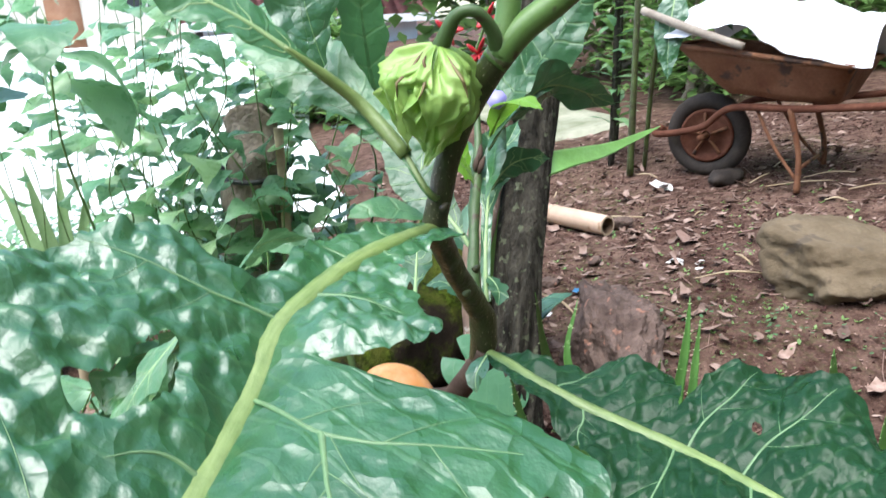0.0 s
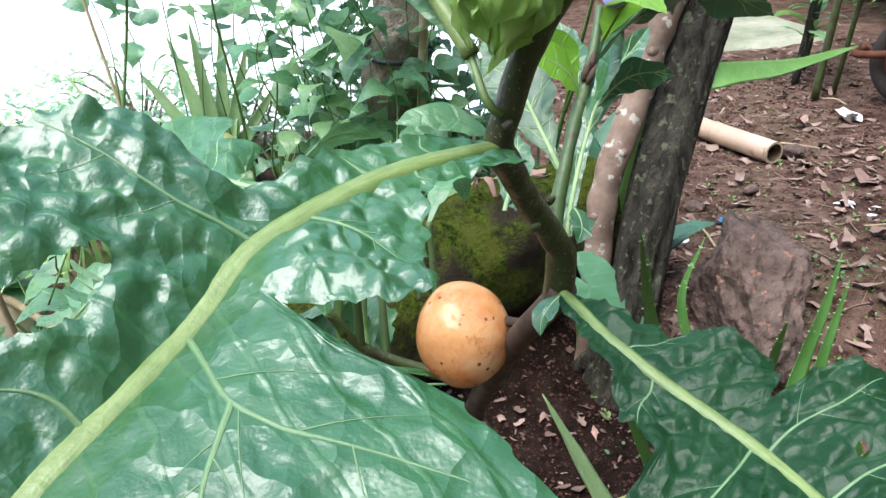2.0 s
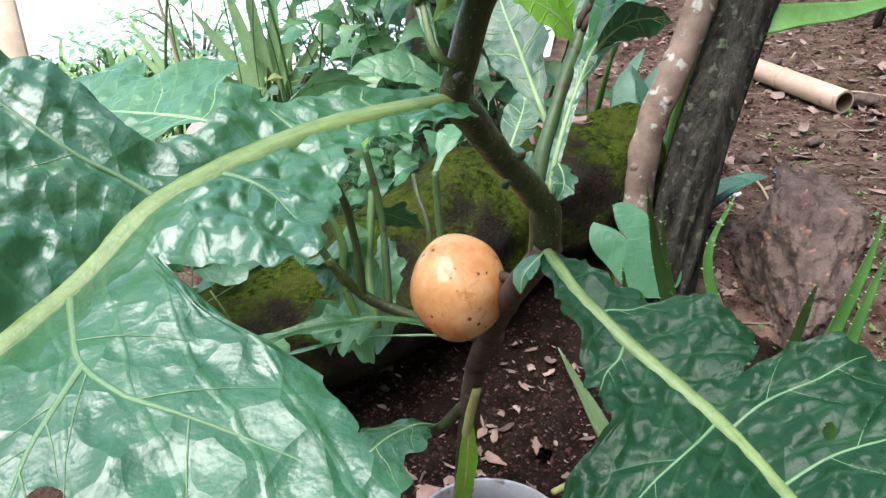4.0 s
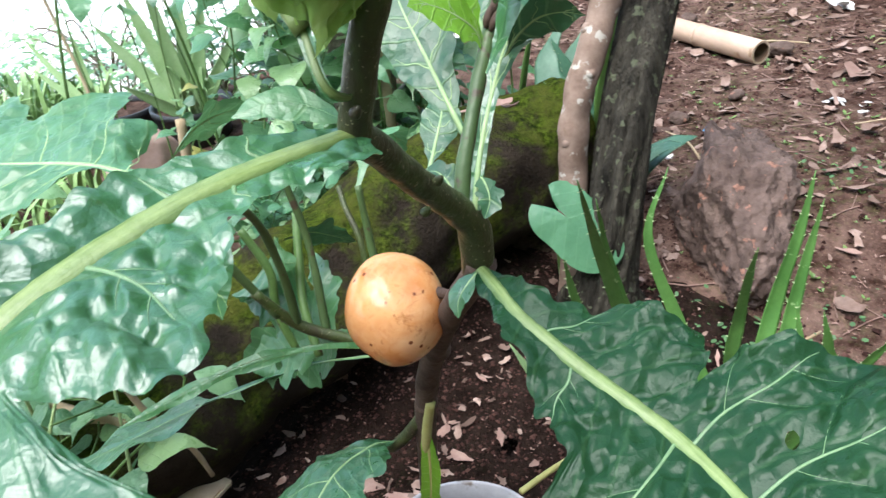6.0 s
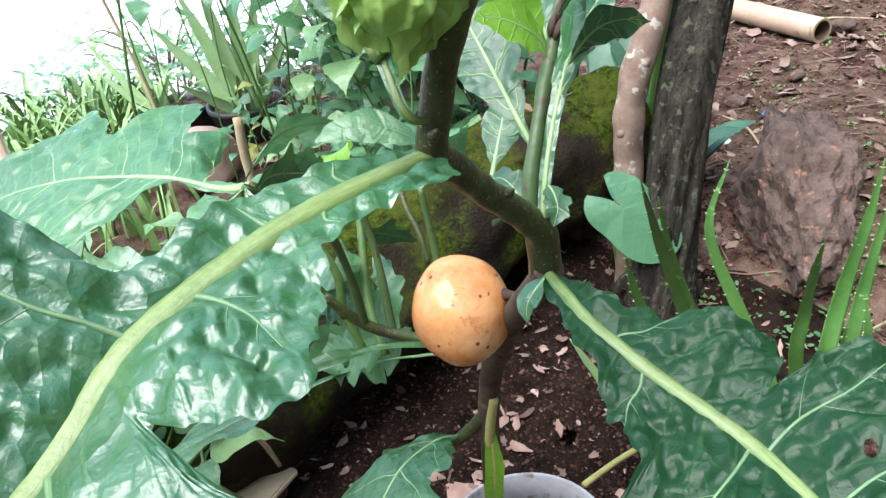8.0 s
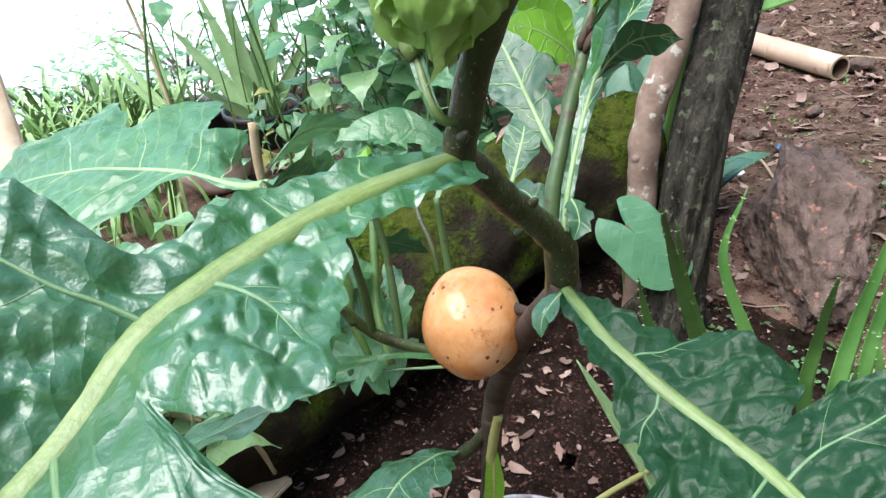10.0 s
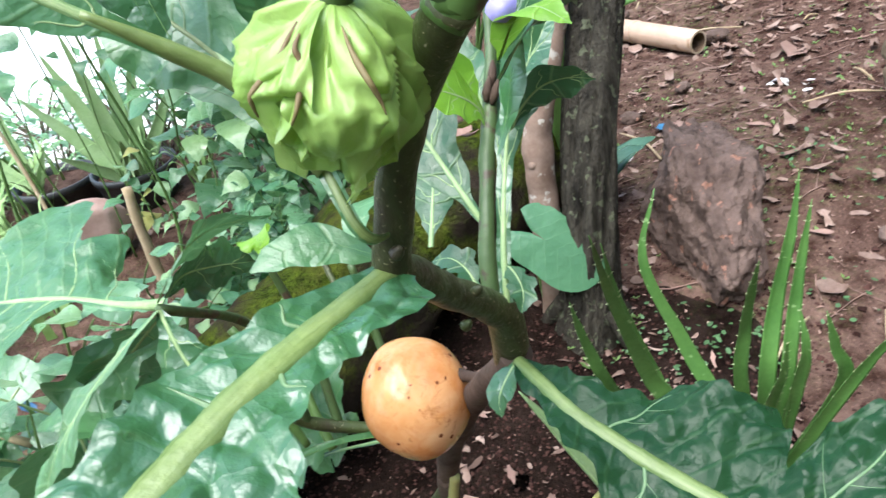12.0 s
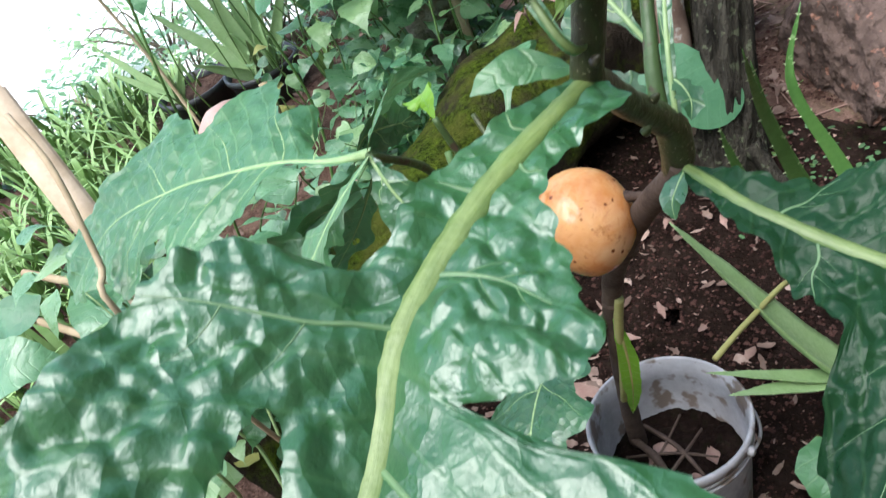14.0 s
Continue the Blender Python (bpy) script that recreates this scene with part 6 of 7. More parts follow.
def wheelbarrow():
    wheel_at = Vector((1.815, 3.01, 0.47))
    fwd, lat, up = Vector((0.62, -0.785, 0.0)), Vector((0.785, 0.62, 0.0)), Vector((0, 0, 1))
    m = Matrix((fwd, lat, up)).transposed().to_4x4()
    m.translation = wheel_at - Vector((0, 0, 0.184))
    t = thing("wheelbarrow", m.translation, "rusty steel wheelbarrow with one rubber wheel, covered load", "wheelbarrow")

    def L(*p):
        return m @ Vector(p)

    wheel = part("wheel", lathe_ring(0.118, 0.03, m, 0.184), M["rust_red"], t)
    bm = bmesh.new()
    ring = 44
    rows = []
    for i in range(ring):
        a = 2 * math.pi * i / ring
        row = []
        for j in range(12):
            b = 2 * math.pi * j / 12
            r = 0.150 + 0.036 * math.cos(b) + (0.003 if (i % 2 and abs(b - 0) < 0.6) else 0)
            row.append(bm.verts.new(L(r * math.cos(a), 0.036 * math.sin(b), 0.184 + r * math.sin(a))))
        rows.append(row)
    for i in range(ring):
        for j in range(12):
            bm.faces.new((rows[i][j], rows[(i + 1) % ring][j], rows[(i + 1) % ring][(j + 1) % 12], rows[i][(j + 1) % 12]))
    part("tyre", bm, M["rubber"], wheel, "worn black rubber tyre")
    part("axle", tube([L(0, -0.11, 0.184), L(0, 0.11, 0.184)], [0.014, 0.014], 10, 2), M["rust"], wheel)
    # tub: outer and inner skin
    bm = bmesh.new()
    def corner(x, y, z):
        return bm.verts.new(L(x, y, z))
    out_top = [corner(-0.07, -0.26, 0.585), corner(0.60, -0.30, 0.50), corner(0.60, 0.30, 0.50), corner(-0.07, 0.26, 0.585)]
    out_bot = [corner(0.13, -0.16, 0.385), corner(0.54, -0.19, 0.355), corner(0.54, 0.19, 0.355), corner(0.13, 0.16, 0.385)]
    in_top = [corner(-0.06, -0.25, 0.583), corner(0.59, -0.29, 0.498), corner(0.59, 0.29, 0.498), corner(-0.06, 0.25, 0.583)]
    in_bot = [corner(0.14, -0.15, 0.395), corner(0.53, -0.18, 0.365), corner(0.53, 0.18, 0.365), corner(0.14, 0.15, 0.395)]
    for k in range(4):
        n = (k + 1) % 4
        bm.faces.new((out_bot[k], out_bot[n], out_top[n], out_top[k]))
        bm.faces.new((out_top[k], out_top[n], in_top[n], in_top[k]))
        bm.faces.new((in_top[k], in_top[n], in_bot[n], in_bot[k]))
    bm.faces.new(out_bot[::-1])
    bm.faces.new(in_bot)
    bmesh.ops.subdivide_edges(bm, edges=bm.edges[:], cuts=5, use_grid_fill=True)
    bmesh.ops.recalc_face_normals(bm, faces=bm.faces)
    for v in bm.verts:
        v.co += Vector((1, 1, 1)) * 0.006 * noise.noise(v.co * 7)
    part("tub", bm, M["rust"], t, "dented rusty steel tub")
    top = [(-0.07, -0.26, 0.587), (0.60, -0.30, 0.502), (0.60, 0.30, 0.502), (-0.07, 0.26, 0.587)]
    for a, b in zip(top, top[1:] + top[:1]):
        part("rim", tube([L(*a), L(*b)], [0.011, 0.011], 8, 4), M["rust"], t)
    for y in (-1, 1):
        part("handle", tube([L(-0.24, 0.03 * y, 0.20), L(-0.20, 0.07 * y, 0.185), L(0.0, 0.10 * y, 0.23), L(0.14, 0.15 * y, 0.325), L(0.4, 0.19 * y, 0.335), L(0.66, 0.25 * y, 0.36), L(0.95, 0.28 * y, 0.385)], [0.015] * 4, 10, 40, 0.08), M["rust_red"], t)
        part("leg", tube([L(0.38, 0.19 * y, 0.335), L(0.43, 0.21 * y, 0.16), L(0.44, 0.22 * y, 0.01)], [0.012, 0.011, 0.013], 8, 16, 0.15), M["rust"], t)
        part("strut", tube([L(0.24, 0.15 * y, 0.33), L(0.33, 0.18 * y, 0.18), L(0.43, 0.21 * y, 0.06)], [0.007] * 3, 8, 12), M["rust"], t)
    part("cross_bar", tube([L(0.43, -0.21, 0.10), L(0.43, 0.21, 0.10)], [0.008, 0.008], 8, 2), M["rust"], t)
    for k in range(5):
        a = k * 1.257 + 0.4
        part("spoke", tube([L(0.02 * math.cos(a), -0.024, 0.184 + 0.02 * math.sin(a)), L(0.1 * math.cos(a), -0.03, 0.184 + 0.1 * math.sin(a))], [0.008, 0.008], 6, 4), M["rust"], wheel)
    # the load
    bm = bmesh.new()
    rows = []
    for i in range(41):
        x = -0.10 + 0.76 * i / 40
        row = []
        for j in range(31):
            y = -0.31 + 0.64 * j / 30
            e = max(abs(y) - 0.23, 0) / 0.11
            f = smoothstep(-0.17, 0.1, x) * 0.6 + 0.4
            h = 0.615 + 0.15 * f * (1 - (y / 0.4) ** 2) + 0.05 * math.sin(x * 5 + 1) * f
            h += 0.05 * noise.noise(Vector((x * 5, y * 5, 0))) + 0.018 * noise.noise(Vector((x * 16, y * 16, 2)))
            h = h - 0.10 * e * (1 + 0.5 * noise.noise(Vector((x * 4, y, 7))))
            row.append(bm.verts.new(L(x, y, max(h - 0.10 * x, 0.595 - 0.127 * (x + 0.07) + 0.012 * noise.noise(Vector((x * 14, y * 9, 5)))))))
        rows.append(row)
    for a, b in zip(rows, rows[1:]):
        for j in range(30):
            bm.faces.new((a[j], a[j + 1], b[j + 1], b[j]))
    sack = part("sack_cover", bm, M["sack"])
    tagged(sack, "crumpled white sack sheet spread over the wheelbarrow", "sack")
    tagged(part("wooden_pole", tube([L(-0.20, -0.30, 0.73), L(0.0, -0.31, 0.655), L(0.22, -0.31, 0.58)], [0.016, 0.018, 0.015], 10, 14, 0.1), M["pole"]), "grey wooden pole lying on the wheelbarrow rim", "pole")
    s = L(0.02, 0, 0)
    stone("wedge_stone", (s.x, s.y - 0.12, ground_z(s.x, s.y) + 0.02), (0.11, 0.06, 0.045), (0, 0, 30), M["rubber"], 31, 0.25, 6, "dark stone wedged at the wheel", "stone", 3)


def lathe_ring(radius, half, m, z0):
    """A wheel disc with a dished middle, axle along the local y."""
    bm = bmesh.new()
    prof = ((0.02, half), (0.03, half), (0.05, half * 0.4), (0.085, half * 0.3), (0.105, half), (radius, half), (radius, -half), (0.105, -half), (0.085, -half * 0.3), (0.05, -half * 0.4), (0.03, -half), (0.02, -half))
    n = 36
    rows = [[bm.verts.new(m @ Vector((r * math.cos(2 * math.pi * i / n), y, z0 + r * math.sin(2 * math.pi * i / n)))) for i in range(n)] for r, y in prof]
    for a, b in zip(rows, rows[1:]):
        for i in range(n):
            bm.faces.new((a[i], a[(i + 1) % n], b[(i + 1) % n], b[i]))
    bm.faces.new(rows[0])
    bm.faces.new(rows[-1][::-1])
    return bm


wheelbarrow()

# ---- shrubs and vines ----


def leaf_shape(name, kind, material, seed):
    """A leaf about one unit long along x, facing z, shared by many leaf parts."""
    tables = {
        "ovate": [(0, 0.02), (0.06, 0.10), (0.2, 0.27), (0.4, 0.34), (0.6, 0.28), (0.8, 0.15), (1.0, 0.01)],
        "heart": [(0, 0.16), (0.05, 0.32), (0.16, 0.42), (0.35, 0.40), (0.6, 0.27), (0.82, 0.11), (1.0, 0.01)],
        "ivy": [(0, 0.12), (0.08, 0.34), (0.2, 0.42), (0.3, 0.26), (0.42, 0.27), (0.55, 0.24), (0.75, 0.13), (1.0, 0.01)],
        "lance": [(0, 0.03), (0.15, 0.09), (0.4, 0.14), (0.7, 0.10), (1.0, 0.01)],
    }
    table = [(s * 0.1, w * 0.1) for s, w in tables[kind]]
    rng = random.Random(seed)
    b = Blade([(0, 0, 0), (0.033, 0, 0.004 + rng.uniform(0, 0.008)), (0.067, 0, 0.003), (0.1, 0, -0.012 - rng.uniform(0, 0.02))], (0, -1, 0), table, table, (0.35, 0.35), (1.2, 1.2), 0.0012, 0.016, 0.003, seed, 0.0, 0.003)
    bm = leaf_mesh(b, 14, 4)
    me = bpy.data.meshes.new(name)
    for f in bm.faces:
        f.smooth = True
    bm.to_mesh(me)
    bm.free()
    me.materials.append(material)
    return me


SHAPES = {
    "vine": [leaf_shape("leaf", "ivy", M["leaf_vine"], 1), leaf_shape("leaf", "heart", M["leaf_vine"], 2), leaf_shape("leaf", "heart", M["leaf_vine"], 3)],
    "ovate": [leaf_shape("leaf", "ovate", M["leaf_vine"], 4), leaf_shape("leaf", "ovate", M["leaf_pale"], 5), leaf_shape("leaf", "ovate", M["leaf_vine"], 6)],
    "blue": [leaf_shape("leaf", "ovate", M["leaf_taro"], 8)],
    "lance": [leaf_shape("leaf", "lance", M["leaf_vine"], 7), leaf_shape("leaf", "lance", M["leaf_far"], 9)],
    "yellow": [leaf_shape("leaf", "ovate", M["leaf_yellow"], 10)],
}


def hang_leaf(parent, shapes, p, way, size, rng, tilt=35):
    """A leaf part at p, pointing along way."""
    d = Vector(way).normalized()
    ob = new("leaf", rng.choice(shapes))
    q = d.to_track_quat("X", "Z").to_matrix().to_4x4()
    m = Matrix.Translation(p) @ q @ pose(0, 0, 0, rng.uniform(-tilt, tilt), rng.uniform(-10, 30), 0) @ Matrix.Scale(size / 0.1, 4)
    under(ob, parent)
    ob.matrix_basis = m
    return ob


def shrub(name, label, category, base, stems, shapes, size, every, rng, stem_material="stem_green", radius=0.006, group="", droop=0.3, bare=0.17):
    """stems: lists of places from the base; leaves sit along each."""
    t = thing(name, base, label, category, group)
    for pts in stems:
        n = max(6, int(sum((Vector(b) - Vector(a)).length for a, b in zip(pts, pts[1:])) / every))
        part("stem", tube(pts, [radius, radius * 0.7, radius * 0.35], 6, max(10, n), 0.1), M[stem_material], t)
        C = curve(pts, n)
        for k in range(max(1, int(n * bare)), n + 1):
            a = k * 2.4 + rng.uniform(-0.6, 0.6)
            way = Vector((math.cos(a), math.sin(a), rng.uniform(-droop, 0.35)))
            hang_leaf(t, shapes, C[k] + way * 0.02, way, size * rng.uniform(0.6, 1.25), rng)
    return t


def wander(rng, start, end, sway, n=4):
    a, b = Vector(start), Vector(end)
    return [a.lerp(b, k / n) + (Vector((rng.gauss(0, sway), rng.gauss(0, sway), rng.gauss(0, sway * 0.4))) if 0 < k < n else Vector()) for k in range(n + 1)]


rng = random.Random(21)
trunk = thing("tree_trunk", (-0.14, 2.08, 0.04), "broken old tree stump wrapped with a dark strap", "trunk")
bm = tube([(-0.15, 2.08, 0.0), (-0.15, 2.08, 0.3), (-0.14, 2.085, 0.6), (-0.13, 2.09, 0.80)], [0.10, 0.088, 0.084, 0.070], 36, 60, 0.4, 1.0, None, 0, 9)
for v in bm.verts:
    v.co.z += 0.06 * noise.noise(v.co * 14) * smoothstep(0.6, 0.8, v.co.z)
part("bark", bm, M["trunk"], trunk)
part("strap", tube([(-0.14 + 0.088 * math.cos(a), 2.085 + 0.088 * math.sin(a), 0.66 + 0.02 * math.sin(a)) for a in np.linspace(0, 6.2, 14)], [0.007, 0.007], 6, 50), M["black_plastic"], trunk, "dark plastic strap")
tagged(part("wooden_stake", tube([(-0.07, 1.98, 0.05), (-0.075, 1.97, 0.4), (-0.065, 1.96, 0.78)], [0.014, 0.013, 0.011], 8, 14, 0.15), M["stalk"]), "brown stake beside the trunk", "stake")

vines = []
for k in range(22):
    a = k * 0.3 + 2.3
    o = (-0.14 + 0.12 * math.cos(a), 2.08 + 0.12 * math.sin(a), 0.05)
    e = (-0.14 + rng.uniform(0.1, 0.34) * math.cos(a), 2.05 + rng.uniform(0.1, 0.3) * math.sin(a), rng.uniform(0.6, 1.2))
    vines.append(wander(rng, o, e, 0.05))
shrub("climbing_vine", "leafy green vine climbing round the old trunk", "vine", (-0.14, 1.98, 0.05), vines, SHAPES["vine"], 0.092, 0.048, rng, radius=0.003)

def upright(places):
    return [wander(rng, (x + 0.06, y, 0.02), (x - rng.uniform(-0.05, 0.14), y + rng.uniform(-0.1, 0.1), h), 0.04) for x, y, h in places]


near_trunk = upright(((-0.46, 2.5, 1.15), (-0.40, 2.3, 1.2), (-0.55, 2.7, 1.25), (-0.30, 2.5, 1.15), (-0.5, 2.2, 1.1), (-0.35, 2.1, 0.95), (-0.28, 2.25, 1.05), (-0.44, 2.05, 0.8), (0.02, 2.3, 1.05), (0.1, 2.2, 1.1)))
shrub("leafy_shrub", "loose green shrub with oval leaves at the lane", "shrub", (-0.4, 2.4, 0.02), near_trunk, SHAPES["vine"] + SHAPES["ovate"] + SHAPES["blue"], 0.10, 0.046, rng, radius=0.0035)
at_lane = upright(((-0.75, 2.5, 1.15), (-0.9, 2.6, 1.2), (-1.05, 2.55, 1.15), (-0.68, 2.85, 1.25), (-1.2, 2.7, 1.2), (-0.62, 2.4, 1.1), (-0.85, 2.3, 1.1)))
shrub("leafy_shrub", "tall thin shrub, leafy only at its top", "shrub", (-0.85, 2.55, 0.02), at_lane, SHAPES["vine"] + SHAPES["ovate"], 0.105, 0.04, rng, radius=0.003, bare=0.55)

for k, (x, y) in enumerate(((-0.30, 1.72), (-0.16, 1.86), (-0.45, 2.0), (-0.36, 2.2), (-0.42, 2.45), (-0.05, 2.2), (-0.36, 1.68), (-0.2, 2.35), (-0.42, 1.85), (0.05, 1.98), (-0.3, 1.9), (-0.12, 1.7), (-0.2, 1.75))):
    st = [wander(rng, (x, y, ground_z(x, y)), (x + rng.uniform(-0.16, 0.16), y + rng.uniform(-0.16, 0.16), rng.uniform(0.14, 0.42)), 0.03) for _ in range(4)]
    shrub("ground_vine", "low leafy vine covering the ground", "vine", (x, y, ground_z(x, y)), st, SHAPES["blue"] + SHAPES["vine"] if k % 3 == 0 else SHAPES["vine"], 0.062, 0.026, rng, radius=0.0022, group="low vines")

st = [wander(rng, (0.10 + rng.uniform(-0.1, 0.15), 2.15 + rng.uniform(-0.1, 0.3), 0.1), (0.10 + rng.uniform(-0.2, 0.2), 2.15 + rng.uniform(-0.1, 0.2), rng.uniform(0.45, 0.85)), 0.04) for _ in range(7)]
shrub("leafy_shrub", "green shrub with oval leaves behind the log", "shrub", (0.1, 2.15, 0.1), st, SHAPES["ovate"], 0.105, 0.07, rng)

# tall leaves at the edge of the lane
st = [wander(rng, (-0.62 + rng.uniform(-0.2, 0.1), 1.75 + rng.uniform(-0.1, 0.1), 0.0), (-0.50 + rng.uniform(-0.16, 0.1), 1.72 + rng.uniform(-0.12, 0.2), rng.uniform(0.95, 1.12)), 0.04) for _ in range(2)]
t = thing("leafy_shrub", (-0.6, 1.75, 0.0), "tall thin shrub with long drooping leaves", "shrub")
for pts in st:
    part("stem", tube(pts, [0.0042, 0.0034, 0.0025], 8, 20, 0.1), M["stem_green"], t)
for p, way, size in (((-0.52, 1.68, 1.02), (-0.9, -0.1, -0.05), 0.26), ((-0.50, 1.72, 1.0), (0.9, 0.2, -0.15), 0.24), ((-0.47, 1.76, 0.94), (0.9, -0.3, -0.3), 0.2), ((-0.54, 1.70, 0.92), (-0.8, -0.4, -0.3), 0.2), ((-0.5, 1.72, 1.05), (0.2, -0.9, -0.1), 0.2)):
    hang_leaf(t, SHAPES["ovate"], Vector(p), way, size, rng, 15)

# ---- pots and clutter at the lane ----


def pot(name, at, radius, height, material, label, category="pot", turn=(0, 0)):
    t = thing(name, at, label, category)
    bm = lathe([(radius * 0.72, 0), (radius * 0.74, 0.006), (radius * 0.96, height * 0.86), (radius, height * 0.88), (radius, height), (radius * 0.93, height), (radius * 0.9, height * 0.86), (radius * 0.8, height * 0.75)], 36)
    bm.transform(pose(*at, turn[0], turn[1], 0))
    part("body", bm, M[material], t)
    bm = lathe([(radius * 0.89, height * 0.80), (radius * 0.85, height * 0.86), (radius * 0.3, height * 0.88)], 24)
    bm.transform(pose(*at, turn[0], turn[1], 0))
    part("soil_fill", bm, M["soil"], t)
    return t


pot("black_pot", (-1.17, 2.86, -0.08), 0.15, 0.20, "black_plastic", "black plastic pot with aloe growing in it")
pot("black_pot", (-0.86, 2.78, -0.02), 0.15, 0.16, "black_plastic", "low black plastic pot at the lane")
stone("clay_jar", (-0.92, 2.38, 0.09), (0.125, 0.115, 0.11), (0, 0, 15), M["clay"], 77, 0.06, 3, "round pinkish clay jar lying upside down", "jar", 4)
aloe((-0.84, 2.72, 0.1), (((-1.14, 2.80, 0.44), 0.085, 0.0), ((-1.04, 2.86, 0.56), 0.085, 0.0), ((-0.93, 2.80, 0.62), 0.08, 0.0), ((-0.85, 2.9, 0.60), 0.08, 0.0), ((-0.74, 2.85, 0.55), 0.075, 0.0), ((-0.62, 2.80, 0.42), 0.07, 0.0), ((-0.80, 2.58, 0.30), 0.06, 0.0), ((-1.02, 2.60, 0.28), 0.06, 0.0)), "pale green aloe growing in a black pot", "aloe_pale", "aloes in pots", (0.3, -0.9, 0.3))
aloe((-1.2, 2.76, 0.12), (((-1.40, 2.80, 0.30), 0.05, 0.0), ((-1.43, 2.86, 0.40), 0.045, 0.0), ((-1.25, 2.85, 0.43), 0.05, 0.0), ((-1.10, 2.74, 0.28), 0.04, 0.0), ((-1.16, 2.70, 0.25), 0.04, 0.0)), "grey-green aloe with upright leaves in a pot", "aloe_pale", "aloes in pots", (0.3, -0.9, 0.3))
tagged(part("wooden_stake", tube([(-0.66, 2.08, -0.02), (-0.66, 2.08, 0.2), (-0.655, 2.09, 0.33)], [0.016, 0.015, 0.014], 8, 10, 0.15), M["stalk"]), "short pale stake standing in soil", "stake")
st = [wander(rng, (-0.70 + rng.uniform(-0.06, 0.06), 2.3, 0.1), (-0.70 + rng.uniform(-0.12, 0.12), 2.3 + rng.uniform(-0.1, 0.1), rng.uniform(0.2, 0.34)), 0.02) for _ in range(4)]
shrub("yellowing_herb", "small herb with yellowing leaves by the jar", "herb", (-0.7, 2.3, 0.0), st, SHAPES["yellow"] + SHAPES["ovate"], 0.06, 0.04, rng, radius=0.003)
tagged(part("thin_cane", tube([(-1.02, 2.4, -0.05), (-1.08, 2.5, 0.3), (-1.20, 2.62, 0.7), (-1.30, 2.72, 1.0)], [0.007, 0.006, 0.004], 6, 20, 0.1), M["stalk"]), "thin bent dry cane standing at the lane", "cane")


def grass():
    r = random.Random(9)
    bm = bmesh.new()
    for _ in range(1500):
        x, y = r.uniform(-2.6, -0.85), r.uniform(1.3, 3.2)
        if noise.noise(Vector((x * 1.6, y * 1.6, 5))) + 0.9 - abs(x + 1.6) * 0.9 - abs(y - 2.2) * 0.75 < r.uniform(-0.2, 0.35):
            continue
        if x > -1.15 and y > 2.2:
            continue
        o = Vector((x, y, ground_z(x, y) - 0.01))
        L = r.uniform(0.18, 0.48)
        a = r.uniform(0, 6.28)
        lean = Vector((math.cos(a), math.sin(a), 0)) * L * r.uniform(0.15, 0.8)
        w = r.uniform(0.006, 0.015)
        side = Vector((-math.sin(a), math.cos(a), 0)) * w
        prev = None
        for k in range(6):
            f = k / 5
            p = o + lean * f * f + Vector((0, 0, L * (f - 0.32 * f ** 3)))
            s = side * (1 - f) ** 0.6
            pair = (bm.verts.new(p - s), bm.verts.new(p + s + Vector((0, 0, 0.001))))
            if prev:
                bm.faces.new((prev[0], prev[1], pair[1], pair[0]))
            prev = pair
    tagged(part("tall_grass", bm, M["grass"]), "tuft of tall bright green grass at the lane", "grass", kind="stuff")
    bm = bmesh.new()
    for _ in range(260):
        x, y = r.choice(((0.45, 1.32), (0.62, 1.30), (0.5, 1.22), (0.95, 1.75), (1.35, 1.45), (1.15, 1.6), (0.5, 1.38), (0.9, 1.3)))
        x, y = x + r.gauss(0, 0.07), y + r.gauss(0, 0.06)
        o = Vector((x, y, ground_z(x, y) + 0.014 + r.uniform(0, 0.015)))
        s = r.uniform(0.003, 0.008)
        a = r.uniform(0, 6.28)
        d, e = Vector((math.cos(a), math.sin(a), r.uniform(-0.2, 0.5))) * s, Vector((-math.sin(a), math.cos(a), r.uniform(-0.2, 0.3))) * s * 0.7
        bm.faces.new([bm.verts.new(o + d * math.cos(k * 1.047) + e * math.sin(k * 1.047)) for k in range(6)])
    tagged(part("weed_seedlings", bm, M["weed"]), "tiny green weed seedlings in the soil", "weeds", kind="stuff")


grass()


def strap_plant(at, count, length, width, seed, material, label, spread=1.0):
    """A clump of long arching strap leaves, each with a keel."""
    r = random.Random(seed)
    t = thing("strap_leaf_plant", at, label, "plant", "strap-leaved plants")
    o = Vector(at)
    for k in range(count):
        a, n = k * 2.4 + r.uniform(-0.3, 0.3), length * r.uniform(0.6, 1.1)
        out = Vector((math.cos(a), math.sin(a), 0)) * n * r.uniform(0.15, 0.7) * spread
        droop = r.uniform(0.1, 0.55)
        pts = [o + out * 0.05, o + out * 0.35 + Vector((0, 0, n * 0.5)), o + out * 0.75 + Vector((0, 0, n * (0.85 - 0.2 * droop))), o + out * 1.15 + Vector((0, 0, n * (0.95 - droop)))]
        bm, _ = blade_body(pts, width * r.uniform(0.7, 1.2), width * 0.12, (-out.x, -out.y, 0.5 * n), 12, 0.03, 1.6)
        part("leaf", bm, M[material], t)
    return t


